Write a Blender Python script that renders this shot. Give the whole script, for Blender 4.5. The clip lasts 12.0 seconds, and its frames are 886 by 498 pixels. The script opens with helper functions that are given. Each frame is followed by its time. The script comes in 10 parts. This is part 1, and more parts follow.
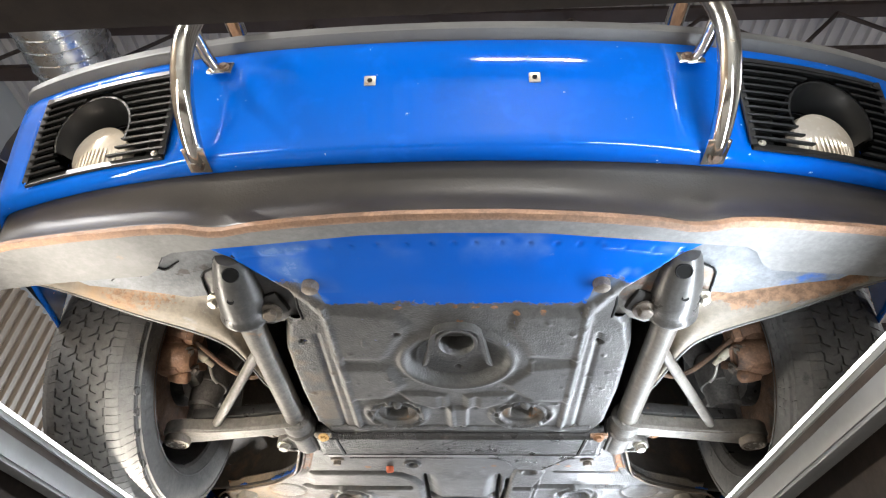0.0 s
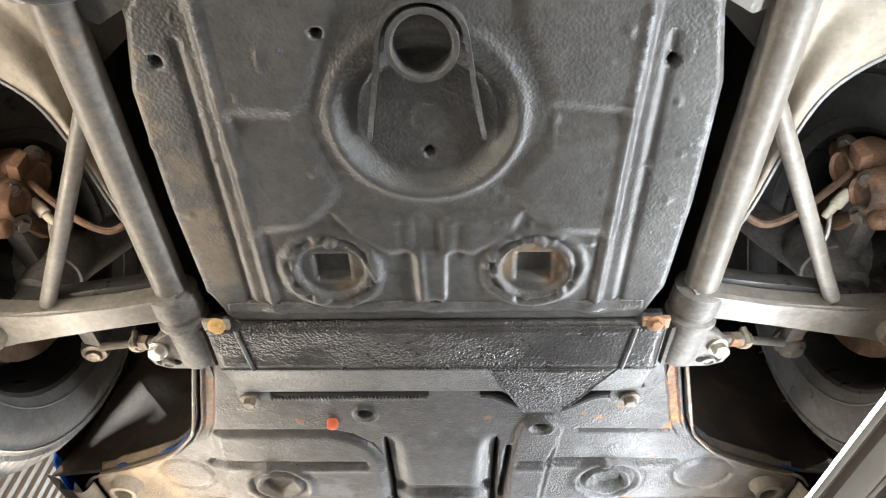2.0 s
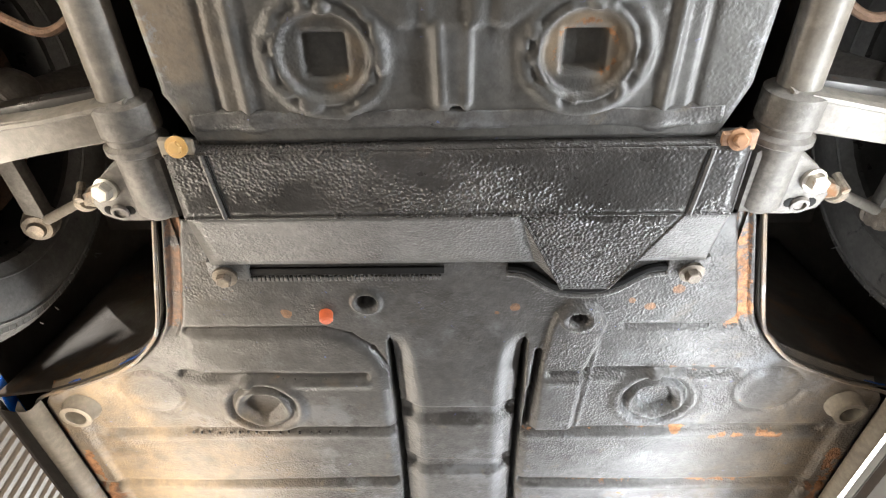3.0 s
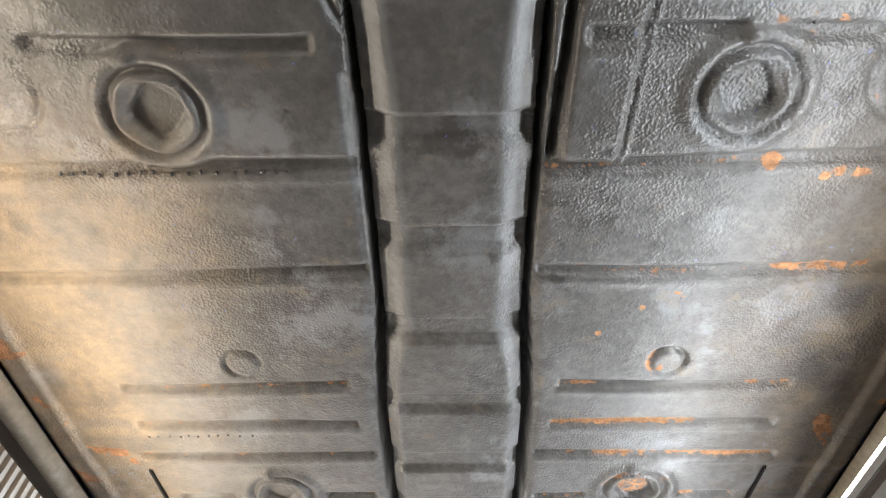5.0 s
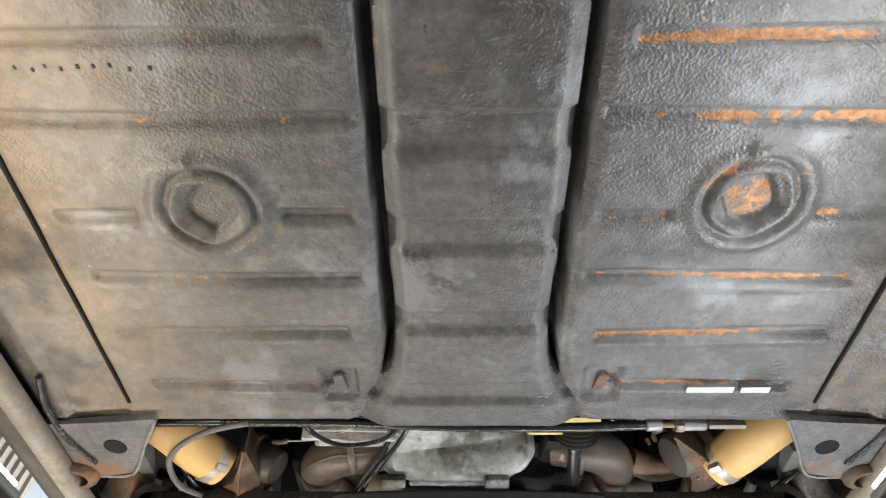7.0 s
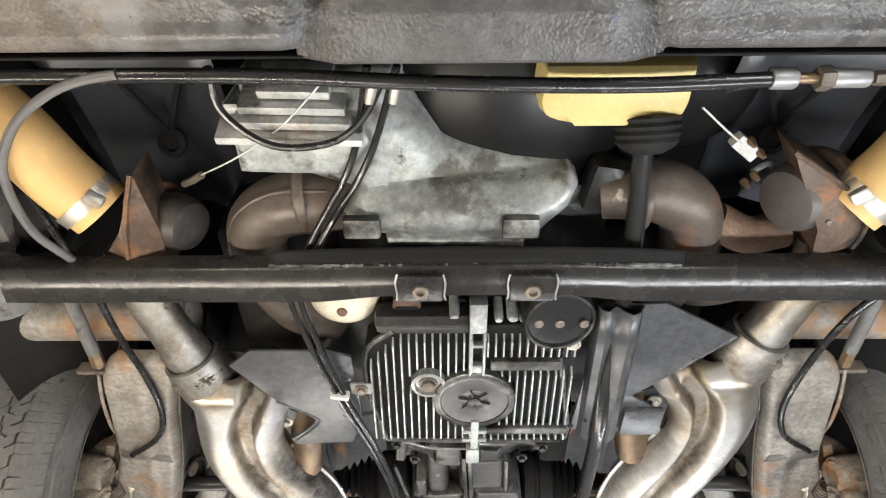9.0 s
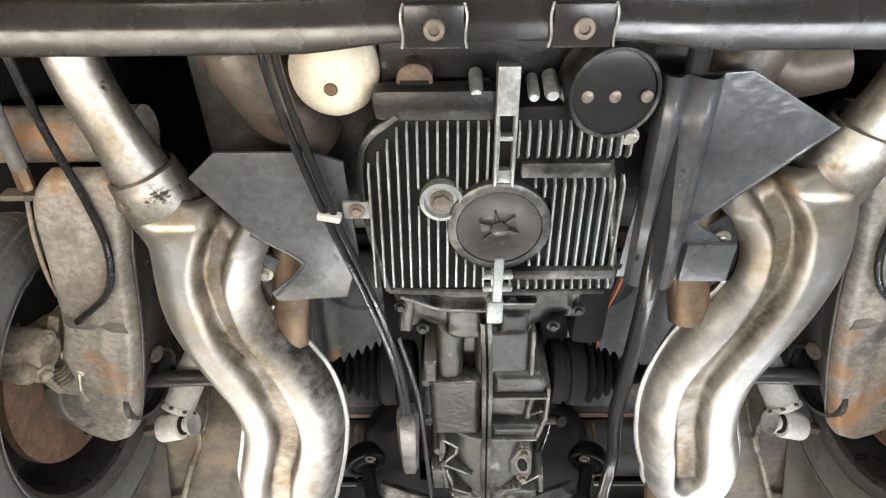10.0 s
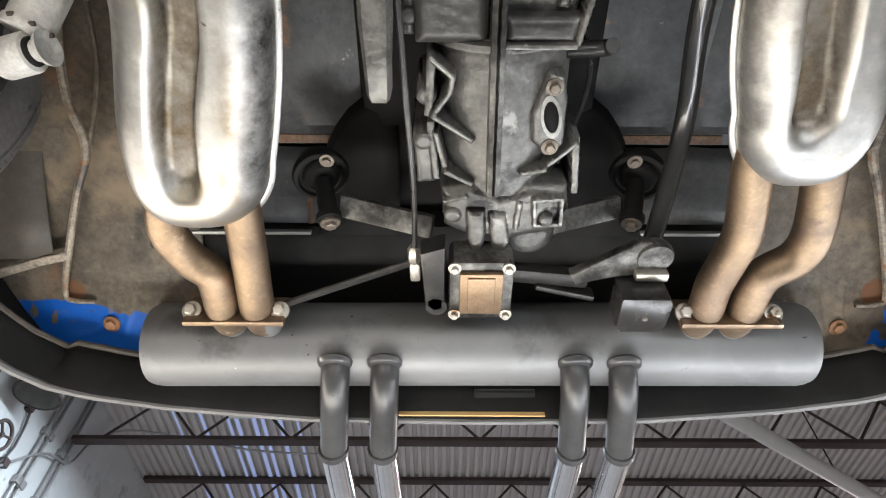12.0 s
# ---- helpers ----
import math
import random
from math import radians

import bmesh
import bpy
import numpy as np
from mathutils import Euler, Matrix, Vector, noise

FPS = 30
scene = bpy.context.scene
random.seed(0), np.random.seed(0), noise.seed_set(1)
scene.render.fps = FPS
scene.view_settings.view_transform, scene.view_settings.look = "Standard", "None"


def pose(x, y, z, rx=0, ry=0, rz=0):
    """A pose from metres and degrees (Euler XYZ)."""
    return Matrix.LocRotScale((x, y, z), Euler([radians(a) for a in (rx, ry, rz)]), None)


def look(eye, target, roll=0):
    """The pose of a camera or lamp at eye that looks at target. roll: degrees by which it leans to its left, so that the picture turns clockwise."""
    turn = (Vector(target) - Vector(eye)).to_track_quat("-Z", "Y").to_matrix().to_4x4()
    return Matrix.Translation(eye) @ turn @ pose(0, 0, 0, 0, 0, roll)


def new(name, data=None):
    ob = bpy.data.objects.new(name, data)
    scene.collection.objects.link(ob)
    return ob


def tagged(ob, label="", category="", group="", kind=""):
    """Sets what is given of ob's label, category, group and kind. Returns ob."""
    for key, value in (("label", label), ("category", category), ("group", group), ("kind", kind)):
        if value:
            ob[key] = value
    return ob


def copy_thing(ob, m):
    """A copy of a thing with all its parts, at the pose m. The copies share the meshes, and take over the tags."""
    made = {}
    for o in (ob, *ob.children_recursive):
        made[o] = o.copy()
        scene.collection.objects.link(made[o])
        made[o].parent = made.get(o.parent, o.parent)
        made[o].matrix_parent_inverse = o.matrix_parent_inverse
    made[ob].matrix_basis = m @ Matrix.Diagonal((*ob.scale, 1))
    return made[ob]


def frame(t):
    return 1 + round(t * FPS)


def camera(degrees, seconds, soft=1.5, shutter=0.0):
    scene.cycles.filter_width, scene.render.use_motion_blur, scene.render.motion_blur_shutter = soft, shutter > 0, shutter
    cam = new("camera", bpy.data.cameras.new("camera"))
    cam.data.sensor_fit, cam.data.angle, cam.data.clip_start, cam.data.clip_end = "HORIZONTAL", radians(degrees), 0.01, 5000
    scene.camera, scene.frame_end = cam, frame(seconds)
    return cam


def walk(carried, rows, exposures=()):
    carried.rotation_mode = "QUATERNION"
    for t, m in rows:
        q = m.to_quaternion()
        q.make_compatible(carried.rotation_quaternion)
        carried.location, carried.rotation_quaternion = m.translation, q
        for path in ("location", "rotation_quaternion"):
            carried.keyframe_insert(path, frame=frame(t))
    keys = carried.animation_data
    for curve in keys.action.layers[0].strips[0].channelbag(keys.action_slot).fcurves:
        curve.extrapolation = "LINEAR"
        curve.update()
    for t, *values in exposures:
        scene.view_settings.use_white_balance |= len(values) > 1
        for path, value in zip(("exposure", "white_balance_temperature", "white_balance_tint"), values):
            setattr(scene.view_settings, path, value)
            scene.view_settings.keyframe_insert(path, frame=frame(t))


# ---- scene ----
cam = camera(71.8, 12.0, 1.15)
METRES, EYE, TILT, LEAN, TURN = 3.43, 1.33, 40.7, -1.0, 2.1
ROWS = [
    (0.0, 0.0, 0.0, 0.0, 0.0, 0.0, -0.0),
    (0.5, 0.0036, 0.0301, -0.0297, -0.04, 2.14, 0.01),
    (1.0, 0.005, 0.0694, -0.0652, 0.04, 4.04, 0.09),
    (1.5, 0.0057, 0.0987, -0.0902, -0.39, 6.75, -0.06),
    (2.0, 0.0093, 0.1316, -0.1169, -0.95, 8.95, -0.28),
    (2.5, 0.0084, 0.1603, -0.1399, -0.97, 10.33, -0.34),
    (3.0, 0.0041, 0.1908, -0.1716, -0.91, 10.83, -0.28),
    (5.0, 0.0101, 0.3014, -0.2641, -1.12, 11.72, -0.15),
    (5.5, 0.0094, 0.336, -0.2938, -0.93, 11.71, -0.01),
    (6.0, 0.0053, 0.3646, -0.3194, -1.18, 11.62, -0.2),
    (6.5, 0.0055, 0.3978, -0.3455, -1.46, 11.45, -0.46),
    (7.0, 0.0073, 0.432, -0.3721, -1.62, 11.53, -0.59),
    (9.0, 0.0135, 0.5617, -0.4731, -1.66, 11.84, -0.51),
    (9.5, 0.0126, 0.593, -0.5025, -1.47, 11.95, -0.38),
    (10.0, 0.0106, 0.6267, -0.5305, -1.61, 12.08, -0.39),
    (10.5, 0.0135, 0.6558, -0.5605, -1.97, 11.96, -0.71),
    (11.0, 0.0186, 0.6882, -0.5866, -2.38, 11.72, -1.01),
    (11.5, 0.0214, 0.7186, -0.6163, -2.32, 11.41, -1.01),
    (12.0, 0.0179, 0.755, -0.6499, -2.17, 11.63, -0.9),
]
walk(cam, [(t, pose(0.018, 0, EYE, TILT, LEAN, TURN) @ pose(METRES * x, METRES * y, METRES * z, 90 + pitch, roll, yaw)) for t, x, y, z, yaw, pitch, roll in ROWS],
     [(0.0, 0.24, 6050, 9), (1.2, 0.04, 6200, 9), (2.4, 0.48, 6400, 10), (3.2, 0.34, 6480, 10), (5.0, 0.06, 6450, 10), (6.5, -0.10, 6450, 10), (8.5, 0.14, 6500, 10), (9.5, 0.25, 6500, 10), (11.0, 0.15, 6430, 10), (12.0, 0.14, 6380, 10)])

# ---- light ----
world = bpy.data.worlds.new("hall_air")
scene.world = world
world.use_nodes = True
world.node_tree.nodes["Background"].inputs[0].default_value = (0.75, 0.85, 1.0, 1)
world.node_tree.nodes["Background"].inputs[1].default_value = 0.02


def area_lamp(name, m, w, h, watts, colour):
    lamp = bpy.data.lights.new(name, "AREA")
    lamp.shape, lamp.size, lamp.size_y, lamp.energy, lamp.color = "RECTANGLE", w, h, watts, colour
    ob = new(name, lamp)
    ob.matrix_world = m
    return ob


# light strips on the inner edges of both runways, warm on one side and cool on the other
STRIP_W, STRIP_C = 10.8, 13.6
area_lamp("strip_light_warm", pose(-0.595, 0.97, 1.718, 0, 0, -3.5) @ pose(0, 0, 0, 180, 54, 0) @ pose(0, 0, 0, 0, 0, 90), 3.1, 0.03, STRIP_W, (1.0, 0.88, 0.72))
area_lamp("strip_light_cool", pose(0.45, 0.97, 1.718, 0, 0, 1.1) @ pose(0, 0, 0, 180, -54, 0) @ pose(0, 0, 0, 0, 0, 90), 3.1, 0.03, STRIP_C, (0.93, 0.97, 1.0))
# light bars added out of view beside the car, to light its rear underside
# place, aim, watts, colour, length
SIDE_BARS = ((-0.76, 2.95, 1.30, (-0.72, 2.95, 2.0), 9.2, (1.0, 0.90, 0.76), 1.2), (0.74, 2.95, 1.30, (0.70, 2.95, 2.0), 10.2, (0.94, 0.97, 1.0), 1.2),
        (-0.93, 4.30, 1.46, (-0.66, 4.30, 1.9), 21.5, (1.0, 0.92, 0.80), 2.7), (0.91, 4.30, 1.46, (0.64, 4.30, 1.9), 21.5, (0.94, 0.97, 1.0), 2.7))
for wx, wy, wz, aim, watts, tone, long in SIDE_BARS:
    area_lamp("added_bar_light", look((wx, wy, wz), aim) @ pose(0, 0, 0, 0, 0, 90 if wx < 0 else -90), long, 0.05, watts, tone)
# tube lamps under the roof: place, watts, colour, turn
# First two from bumper reflections; the others added, unseen, to light hall and floor.
TUBES = ((0.48, -4.0, 110, (1, 0.88, 0.72), 0), (1.22, -4.05, 110, (1, 0.95, 0.88), 0), (-3.2, -1.2, 330, (1, 0.93, 0.85), 90), (6.2, 1.6, 150, (1.0, 0.95, 0.9), 90), (-1.9, 7.3, 215, (0.80, 0.90, 1.0), 90), (4.6, 11.2, 230, (1.0, 0.84, 0.78), 90), (0.9, 12.2, 250, (0.85, 0.82, 1.0), 0))
for lx, ly, lw, lc, turn in TUBES:
    area_lamp("tube_light", pose(lx, ly, 4.74, 0, 0, turn), 1.4 if ly > 0 else 0.6, 0.03, lw, lc)

# ---- materials ----


def material(name, base, other, scale=9.0, rough=(0.35, 0.6), metal=0.0, bump=0.15, grain=220.0, patches=(), fields=(), grime_by=0.0, crinkle=0.0, worn=None):
    """Two tones that drift at two scales, a grained relief, then patches (colour, scale, threshold, softness, roughness)
    and fields (attribute, colour, roughness) laid over."""
    m = bpy.data.materials.new(name)
    m.use_nodes = True
    nt = m.node_tree
    bsdf = nt.nodes["Principled BSDF"]
    geo = nt.nodes.new("ShaderNodeNewGeometry")
    link = nt.links.new

    def noise_node(s, detail=4.0, roughness=0.6):
        n = nt.nodes.new("ShaderNodeTexNoise")
        n.inputs["Scale"].default_value, n.inputs["Detail"].default_value, n.inputs["Roughness"].default_value = s, detail, roughness
        link(geo.outputs["Position"], n.inputs["Vector"])
        return n.outputs["Fac"]

    def ramp(v, lo, hi, a=0.0, b=1.0):
        n = nt.nodes.new("ShaderNodeMapRange")
        for i, x in enumerate((lo, hi, a, b)):
            n.inputs[1 + i].default_value = x
        link(v, n.inputs[0])
        return n.outputs[0]

    def mix(f, a, b, kind="RGBA"):
        n = nt.nodes.new("ShaderNodeMix")
        n.data_type = kind
        ia, ib, out = (6, 7, 2) if kind == "RGBA" else (2, 3, 0)
        link(f, n.inputs[0])
        for i, x in ((ia, a), (ib, b)):
            if isinstance(x, (tuple, float)):
                n.inputs[i].default_value = (*x, 1) if isinstance(x, tuple) else x
            else:
                link(x, n.inputs[i])
        return n.outputs[out]

    def times(a, b):
        n = nt.nodes.new("ShaderNodeMath")
        n.operation = "MULTIPLY"
        link(a, n.inputs[0])
        if isinstance(b, float):
            n.inputs[1].default_value = b
        else:
            link(b, n.inputs[1])
        return n.outputs[0]

    drift = noise_node(scale)
    small = noise_node(scale * 7.3, 3.0)
    colour = mix(ramp(drift, 0.32, 0.68), base, other)
    colour = mix(ramp(small, 0.55, 0.8, 0.0, 0.35), colour, tuple(c * 1.6 + 0.01 for c in base))
    # fine grime and wear over the whole surface
    fleck = nt.nodes.new("ShaderNodeMix")
    fleck.data_type, fleck.blend_type = "RGBA", "MULTIPLY"
    fleck.inputs[0].default_value = grime_by
    tone = nt.nodes.new("ShaderNodeCombineColor")
    grime = times(ramp(noise_node(scale * 11 + 30, 8.0, 0.7), 0.40, 0.58, 0.55, 1.25), ramp(noise_node(scale * 2.2 + 6, 7.0, 0.7), 0.40, 0.58, 0.62, 1.22))
    for k in range(3):
        link(grime, tone.inputs[k])
    link(colour, fleck.inputs[6])
    link(tone.outputs[0], fleck.inputs[7])
    colour = fleck.outputs[2]
    rgh = ramp(noise_node(scale * 3.1), 0.3, 0.7, rough[0], rough[1])
    for tone, s, lo, soft, r in patches:
        f = ramp(noise_node(s, 6.0, 0.65), lo, lo + soft)
        colour, rgh = mix(f, colour, tone), mix(f, rgh, r, "FLOAT")
    smooth_part = None
    for field, tone, r in fields:
        a = nt.nodes.new("ShaderNodeAttribute")
        a.attribute_name = field
        if field in ("dust", "tint", "darkening", "black", "scuff_sheen", "shoulder"):
            f = times(times(a.outputs["Fac"], ramp(noise_node(60.0, 7.0, 0.75), 0.3, 0.62, 0.55, 1.0)), ramp(noise_node(11.0, 6.0, 0.7), 0.36, 0.62, 0.45, 1.0))
        else:
            # flaking edge: the field minus a fine noise, cut sharply
            cut = nt.nodes.new("ShaderNodeMath")
            cut.operation = "ADD"
            link(a.outputs["Fac"], cut.inputs[0])
            link(ramp(noise_node(95.0, 6.0, 0.7), 0.25, 0.75, -0.55, 0.55), cut.inputs[1])
            f = ramp(cut.outputs[0], 0.38, 0.62)
            tone = mix(ramp(noise_node(75.0, 5.0, 0.7), 0.4, 0.62), tone, tuple(c * 0.5 for c in tone)) if field == "rust" else tone
        colour, rgh = mix(f, colour, tone), mix(f, rgh, r, "FLOAT")
        if field == "blue":
            smooth_part = ramp(f, 0.0, 1.0, 1.0, 0.06)
    if worn:
        f = times(ramp(geo.outputs["Pointiness"], 0.515, 0.57), ramp(noise_node(45.0, 5.0, 0.7), 0.35, 0.6, 0.15, 1.0))
        colour, rgh = mix(f, colour, worn), mix(f, rgh, 0.3, "FLOAT")
    link(colour, bsdf.inputs["Base Color"])
    link(rgh, bsdf.inputs["Roughness"])
    bsdf.inputs["Metallic"].default_value = metal
    if bump:
        b = nt.nodes.new("ShaderNodeBump")
        b.inputs["Strength"].default_value, b.inputs["Distance"].default_value = bump, 0.004
        g = noise_node(grain, 2.0, 0.5)
        # the relief comes and goes over the surface
        g = times(g, ramp(noise_node(7.0, 5.0, 0.7), 0.42, 0.66, 0.08, 1.0))
        if crinkle:
            cell = nt.nodes.new("ShaderNodeTexVoronoi")
            cell.feature, cell.inputs["Scale"].default_value = "SMOOTH_F1", 330.0
            link(geo.outputs["Position"], cell.inputs["Vector"])
            swell = times(times(cell.outputs["Distance"], ramp(noise_node(4.5, 5.0, 0.65), 0.45, 0.60, 0.12, 1.15)), crinkle)
            if smooth_part:
                swell, g = times(swell, smooth_part), times(g, smooth_part)
            both = nt.nodes.new("ShaderNodeMath")
            link(g, both.inputs[0])
            link(swell, both.inputs[1])
            g = both.outputs[0]
        link(g, b.inputs["Height"])
        link(b.outputs[0], bsdf.inputs["Normal"])
    return m


RUST, PALE_RUST, DUST = (0.30, 0.115, 0.035), (0.42, 0.22, 0.10), (0.34, 0.25, 0.155)
BLUE = (0.004, 0.115, 0.60)
M = {}
M["coat"] = material("underbody_coating", (0.066, 0.063, 0.060), (0.108, 0.105, 0.103), 5, (0.30, 0.54), 0.0, 0.40, 260,
                     [((0.150, 0.153, 0.160), 8, 0.56, 0.08, 0.4), ((0.045, 0.042, 0.04), 13, 0.60, 0.06, 0.35), ((0.155, 0.125, 0.09), 22, 0.60, 0.16, 0.6), ((0.32, 0.30, 0.26), 85, 0.71, 0.03, 0.6), ((0.025, 0.024, 0.023), 75, 0.68, 0.03, 0.4), (RUST, 34, 0.725, 0.05, 0.85)],
                     [("dust", DUST, 0.62), ("rust", (0.42, 0.205, 0.095), 0.85), ("pale", (0.19, 0.193, 0.198), 0.42), ("black", (0.042, 0.040, 0.038), 0.34), ("shoulder", (0.155, 0.158, 0.163), 0.40), ("blue", BLUE, 0.24), ("scuff_sheen", (0.20, 0.34, 0.64), 0.30)], 0.55, 1.15)
M["coat_front"] = material("smooth_underbody_coating", (0.076, 0.073, 0.069), (0.112, 0.109, 0.104), 4, (0.32, 0.48), 0.0, 0.28, 280,
                           [((0.15, 0.15, 0.152), 5, 0.57, 0.18, 0.42), ((0.062, 0.058, 0.054), 7, 0.58, 0.14, 0.4), ((0.24, 0.235, 0.22), 70, 0.72, 0.03, 0.6), (RUST, 34, 0.745, 0.05, 0.85)],
                           [("dust", DUST, 0.62), ("rust", (0.42, 0.205, 0.095), 0.85), ("pale", (0.19, 0.193, 0.198), 0.42), ("black", (0.042, 0.040, 0.038), 0.34), ("blue", BLUE, 0.24), ("scuff_sheen", (0.20, 0.34, 0.64), 0.30)], 0.38, 0.85)
M["coat_rough"] = material("thick_underbody_coating", (0.032, 0.030, 0.028), (0.055, 0.052, 0.05), 7, (0.24, 0.38), 0.0, 0.8, 260,
                           [((0.075, 0.045, 0.025), 7, 0.6, 0.1, 0.4)], (), 0.4, 1.4)
# Paler tone for the rear face, where the strips' light is put into colour.
M["face_lit"] = material("grainy_coating_lit_side", (0.105, 0.102, 0.098), (0.15, 0.147, 0.143), 6, (0.28, 0.42), 0.0, 0.55, 300,
                          [((0.06, 0.05, 0.042), 7, 0.58, 0.12, 0.4), ((0.30, 0.31, 0.31), 60, 0.68, 0.05, 0.4)], (), 0.3, 0.6)
M["plate_dark"] = material("dark_mounting_plate", (0.045, 0.043, 0.042), (0.085, 0.08, 0.075), 14, (0.3, 0.5), 0.1, 0.2, 200, [((0.19, 0.165, 0.14), 16, 0.58, 0.12, 0.6)], (), 0.4)
M["plate_tan"] = material("rust_stained_mounting_plate", (0.16, 0.145, 0.125), (0.215, 0.20, 0.18), 12, (0.35, 0.55), 0.0, 0.2, 200, [((0.26, 0.14, 0.08), 18, 0.56, 0.12, 0.7), ((0.06, 0.055, 0.05), 15, 0.6, 0.1, 0.5)], (), 0.4)
M["well_edge"] = material("worn_well_edge", (0.16, 0.15, 0.14), (0.25, 0.17, 0.10), 20, (0.4, 0.65), 0.0, 0.2, 200, [((0.32, 0.32, 0.31), 30, 0.58, 0.08, 0.5), ((0.06, 0.05, 0.045), 14, 0.56, 0.1, 0.6)])
M["coat_dark"] = material("dark_well_coating", (0.050, 0.043, 0.036), (0.085, 0.072, 0.058), 4, (0.5, 0.75), 0.0, 0.2, 160,
                          [((0.10, 0.07, 0.045), 6, 0.62, 0.12, 0.8), (BLUE, 9, 0.74, 0.02, 0.4)], (), 0.3)
M["tan"] = material("dusty_primer", (0.225, 0.19, 0.145), (0.30, 0.265, 0.22), 6, (0.5, 0.7), 0.0, 0.2, 180,
                    [((0.34, 0.22, 0.125), 5, 0.56, 0.16, 0.75), ((0.16, 0.14, 0.12), 9, 0.60, 0.10, 0.7), ((0.33, 0.325, 0.32), 11, 0.62, 0.08, 0.6)], [("rust", (0.36, 0.215, 0.125), 0.75)], 0.3)
M["grey_steel"] = material("bare_grey_paint", (0.14, 0.137, 0.132), (0.19, 0.186, 0.18), 7, (0.4, 0.6), 0.0, 0.12, 160,
                           [((0.25, 0.20, 0.15), 16, 0.68, 0.08, 0.7)], grime_by=0.3)
M["arm"] = material("dusty_grey_arm_paint", (0.13, 0.114, 0.094), (0.195, 0.178, 0.155), 8, (0.35, 0.55), 0.0, 0.15, 220,
                    [((0.36, 0.20, 0.10), 18, 0.66, 0.08, 0.75), ((0.09, 0.085, 0.08), 15, 0.63, 0.1, 0.6)], grime_by=0.4)
M["dark_steel"] = material("dark_painted_steel", (0.03, 0.029, 0.028), (0.062, 0.058, 0.054), 12, (0.24, 0.44), 0.15, 0.15, 220,
                           [((0.20, 0.12, 0.07), 20, 0.7, 0.07, 0.75)], grime_by=0.35)
M["blue"] = material("blue_car_paint", BLUE, (0.004, 0.105, 0.50), 3, (0.03, 0.05), 0.0, 0.0, 200,
                     [((0.006, 0.075, 0.40), 5, 0.58, 0.2, 0.12), ((0.62, 0.66, 0.72), 42, 0.695, 0.012, 0.5), ((0.55, 0.58, 0.6), 110, 0.72, 0.01, 0.5)])
M["valance"] = material("black_textured_plastic", (0.040, 0.035, 0.030), (0.056, 0.049, 0.042), 4, (0.36, 0.46), 0.0, 0.10, 300, [((0.02, 0.018, 0.016), 60, 0.70, 0.03, 0.4)])
M["rubber_trim"] = material("grey_rubber_trim", (0.10, 0.10, 0.10), (0.145, 0.143, 0.14), 6, (0.45, 0.6), 0.0, 0.1, 300)
M["rust_lip"] = material("rusty_edge", (0.34, 0.20, 0.12), (0.24, 0.15, 0.10), 15, (0.6, 0.8), 0.0, 0.3, 250, grime_by=0.4)
M["black_plastic"] = material("black_plastic", (0.012, 0.012, 0.012), (0.02, 0.02, 0.02), 10, (0.3, 0.45), 0.0, 0.08, 300)
M["chrome"] = material("worn_chrome", (0.78, 0.76, 0.72), (0.66, 0.62, 0.55), 10, (0.08, 0.22), 1.0, 0.0, 200, [((0.35, 0.24, 0.14), 28, 0.69, 0.06, 0.5)])
M["clean_chrome"] = material("chrome", (0.82, 0.82, 0.82), (0.74, 0.74, 0.75), 8, (0.05, 0.1), 1.0, 0.0)
M["housing_grey"] = material("worn_grey_casting", (0.075, 0.072, 0.068), (0.125, 0.12, 0.114), 9, (0.26, 0.42), 0.2, 0.2, 200, [((0.035, 0.033, 0.031), 11, 0.57, 0.1, 0.35), ((0.20, 0.17, 0.13), 18, 0.66, 0.06, 0.6)], grime_by=0.3)
M["rubber"] = material("tyre_rubber", (0.105, 0.103, 0.098), (0.15, 0.146, 0.14), 9, (0.55, 0.75), 0.0, 0.2, 260, [((0.17, 0.15, 0.13), 11, 0.62, 0.12, 0.9), ((0.03, 0.03, 0.03), 24, 0.62, 0.08, 0.6)], grime_by=0.3)
M["rust_iron"] = material("rusty_iron", (0.115, 0.068, 0.042), (0.19, 0.115, 0.073), 22, (0.6, 0.85), 0.2, 0.6, 120, [((0.09, 0.07, 0.055), 25, 0.55, 0.1, 0.8)], grime_by=0.5)
M["header"] = material("scaled_exhaust_pipe", (0.085, 0.066, 0.052), (0.135, 0.11, 0.092), 9, (0.36, 0.56), 0.3, 0.2, 120, [((0.20, 0.095, 0.045), 9, 0.58, 0.08, 0.7), ((0.30, 0.26, 0.215), 17, 0.64, 0.04, 0.6), ((0.05, 0.045, 0.04), 11, 0.57, 0.08, 0.45)], (), 0.3)
# The dark field holds soot and the shade of creases and flanks.
M["hx"] = material("heat_tinted_stainless", (0.56, 0.56, 0.55), (0.50, 0.485, 0.45), 5, (0.40, 0.52), 0.95, 0.06, 50,
                   [((0.56, 0.50, 0.38), 7, 0.56, 0.16, 0.36), ((0.2, 0.17, 0.14), 60, 0.69, 0.04, 0.6)], [("tint", (0.20, 0.142, 0.075), 0.5), ("darkening", (0.035, 0.032, 0.03), 0.65)], 0.2)
M["tinted_pipe"] = material("browned_stainless", (0.31, 0.225, 0.145), (0.20, 0.145, 0.105), 16, (0.42, 0.56), 0.9, 0.05, 90, [((0.17, 0.125, 0.10), 15, 0.55, 0.12, 0.5), ((0.50, 0.43, 0.28), 20, 0.62, 0.08, 0.4)], grime_by=0.15)
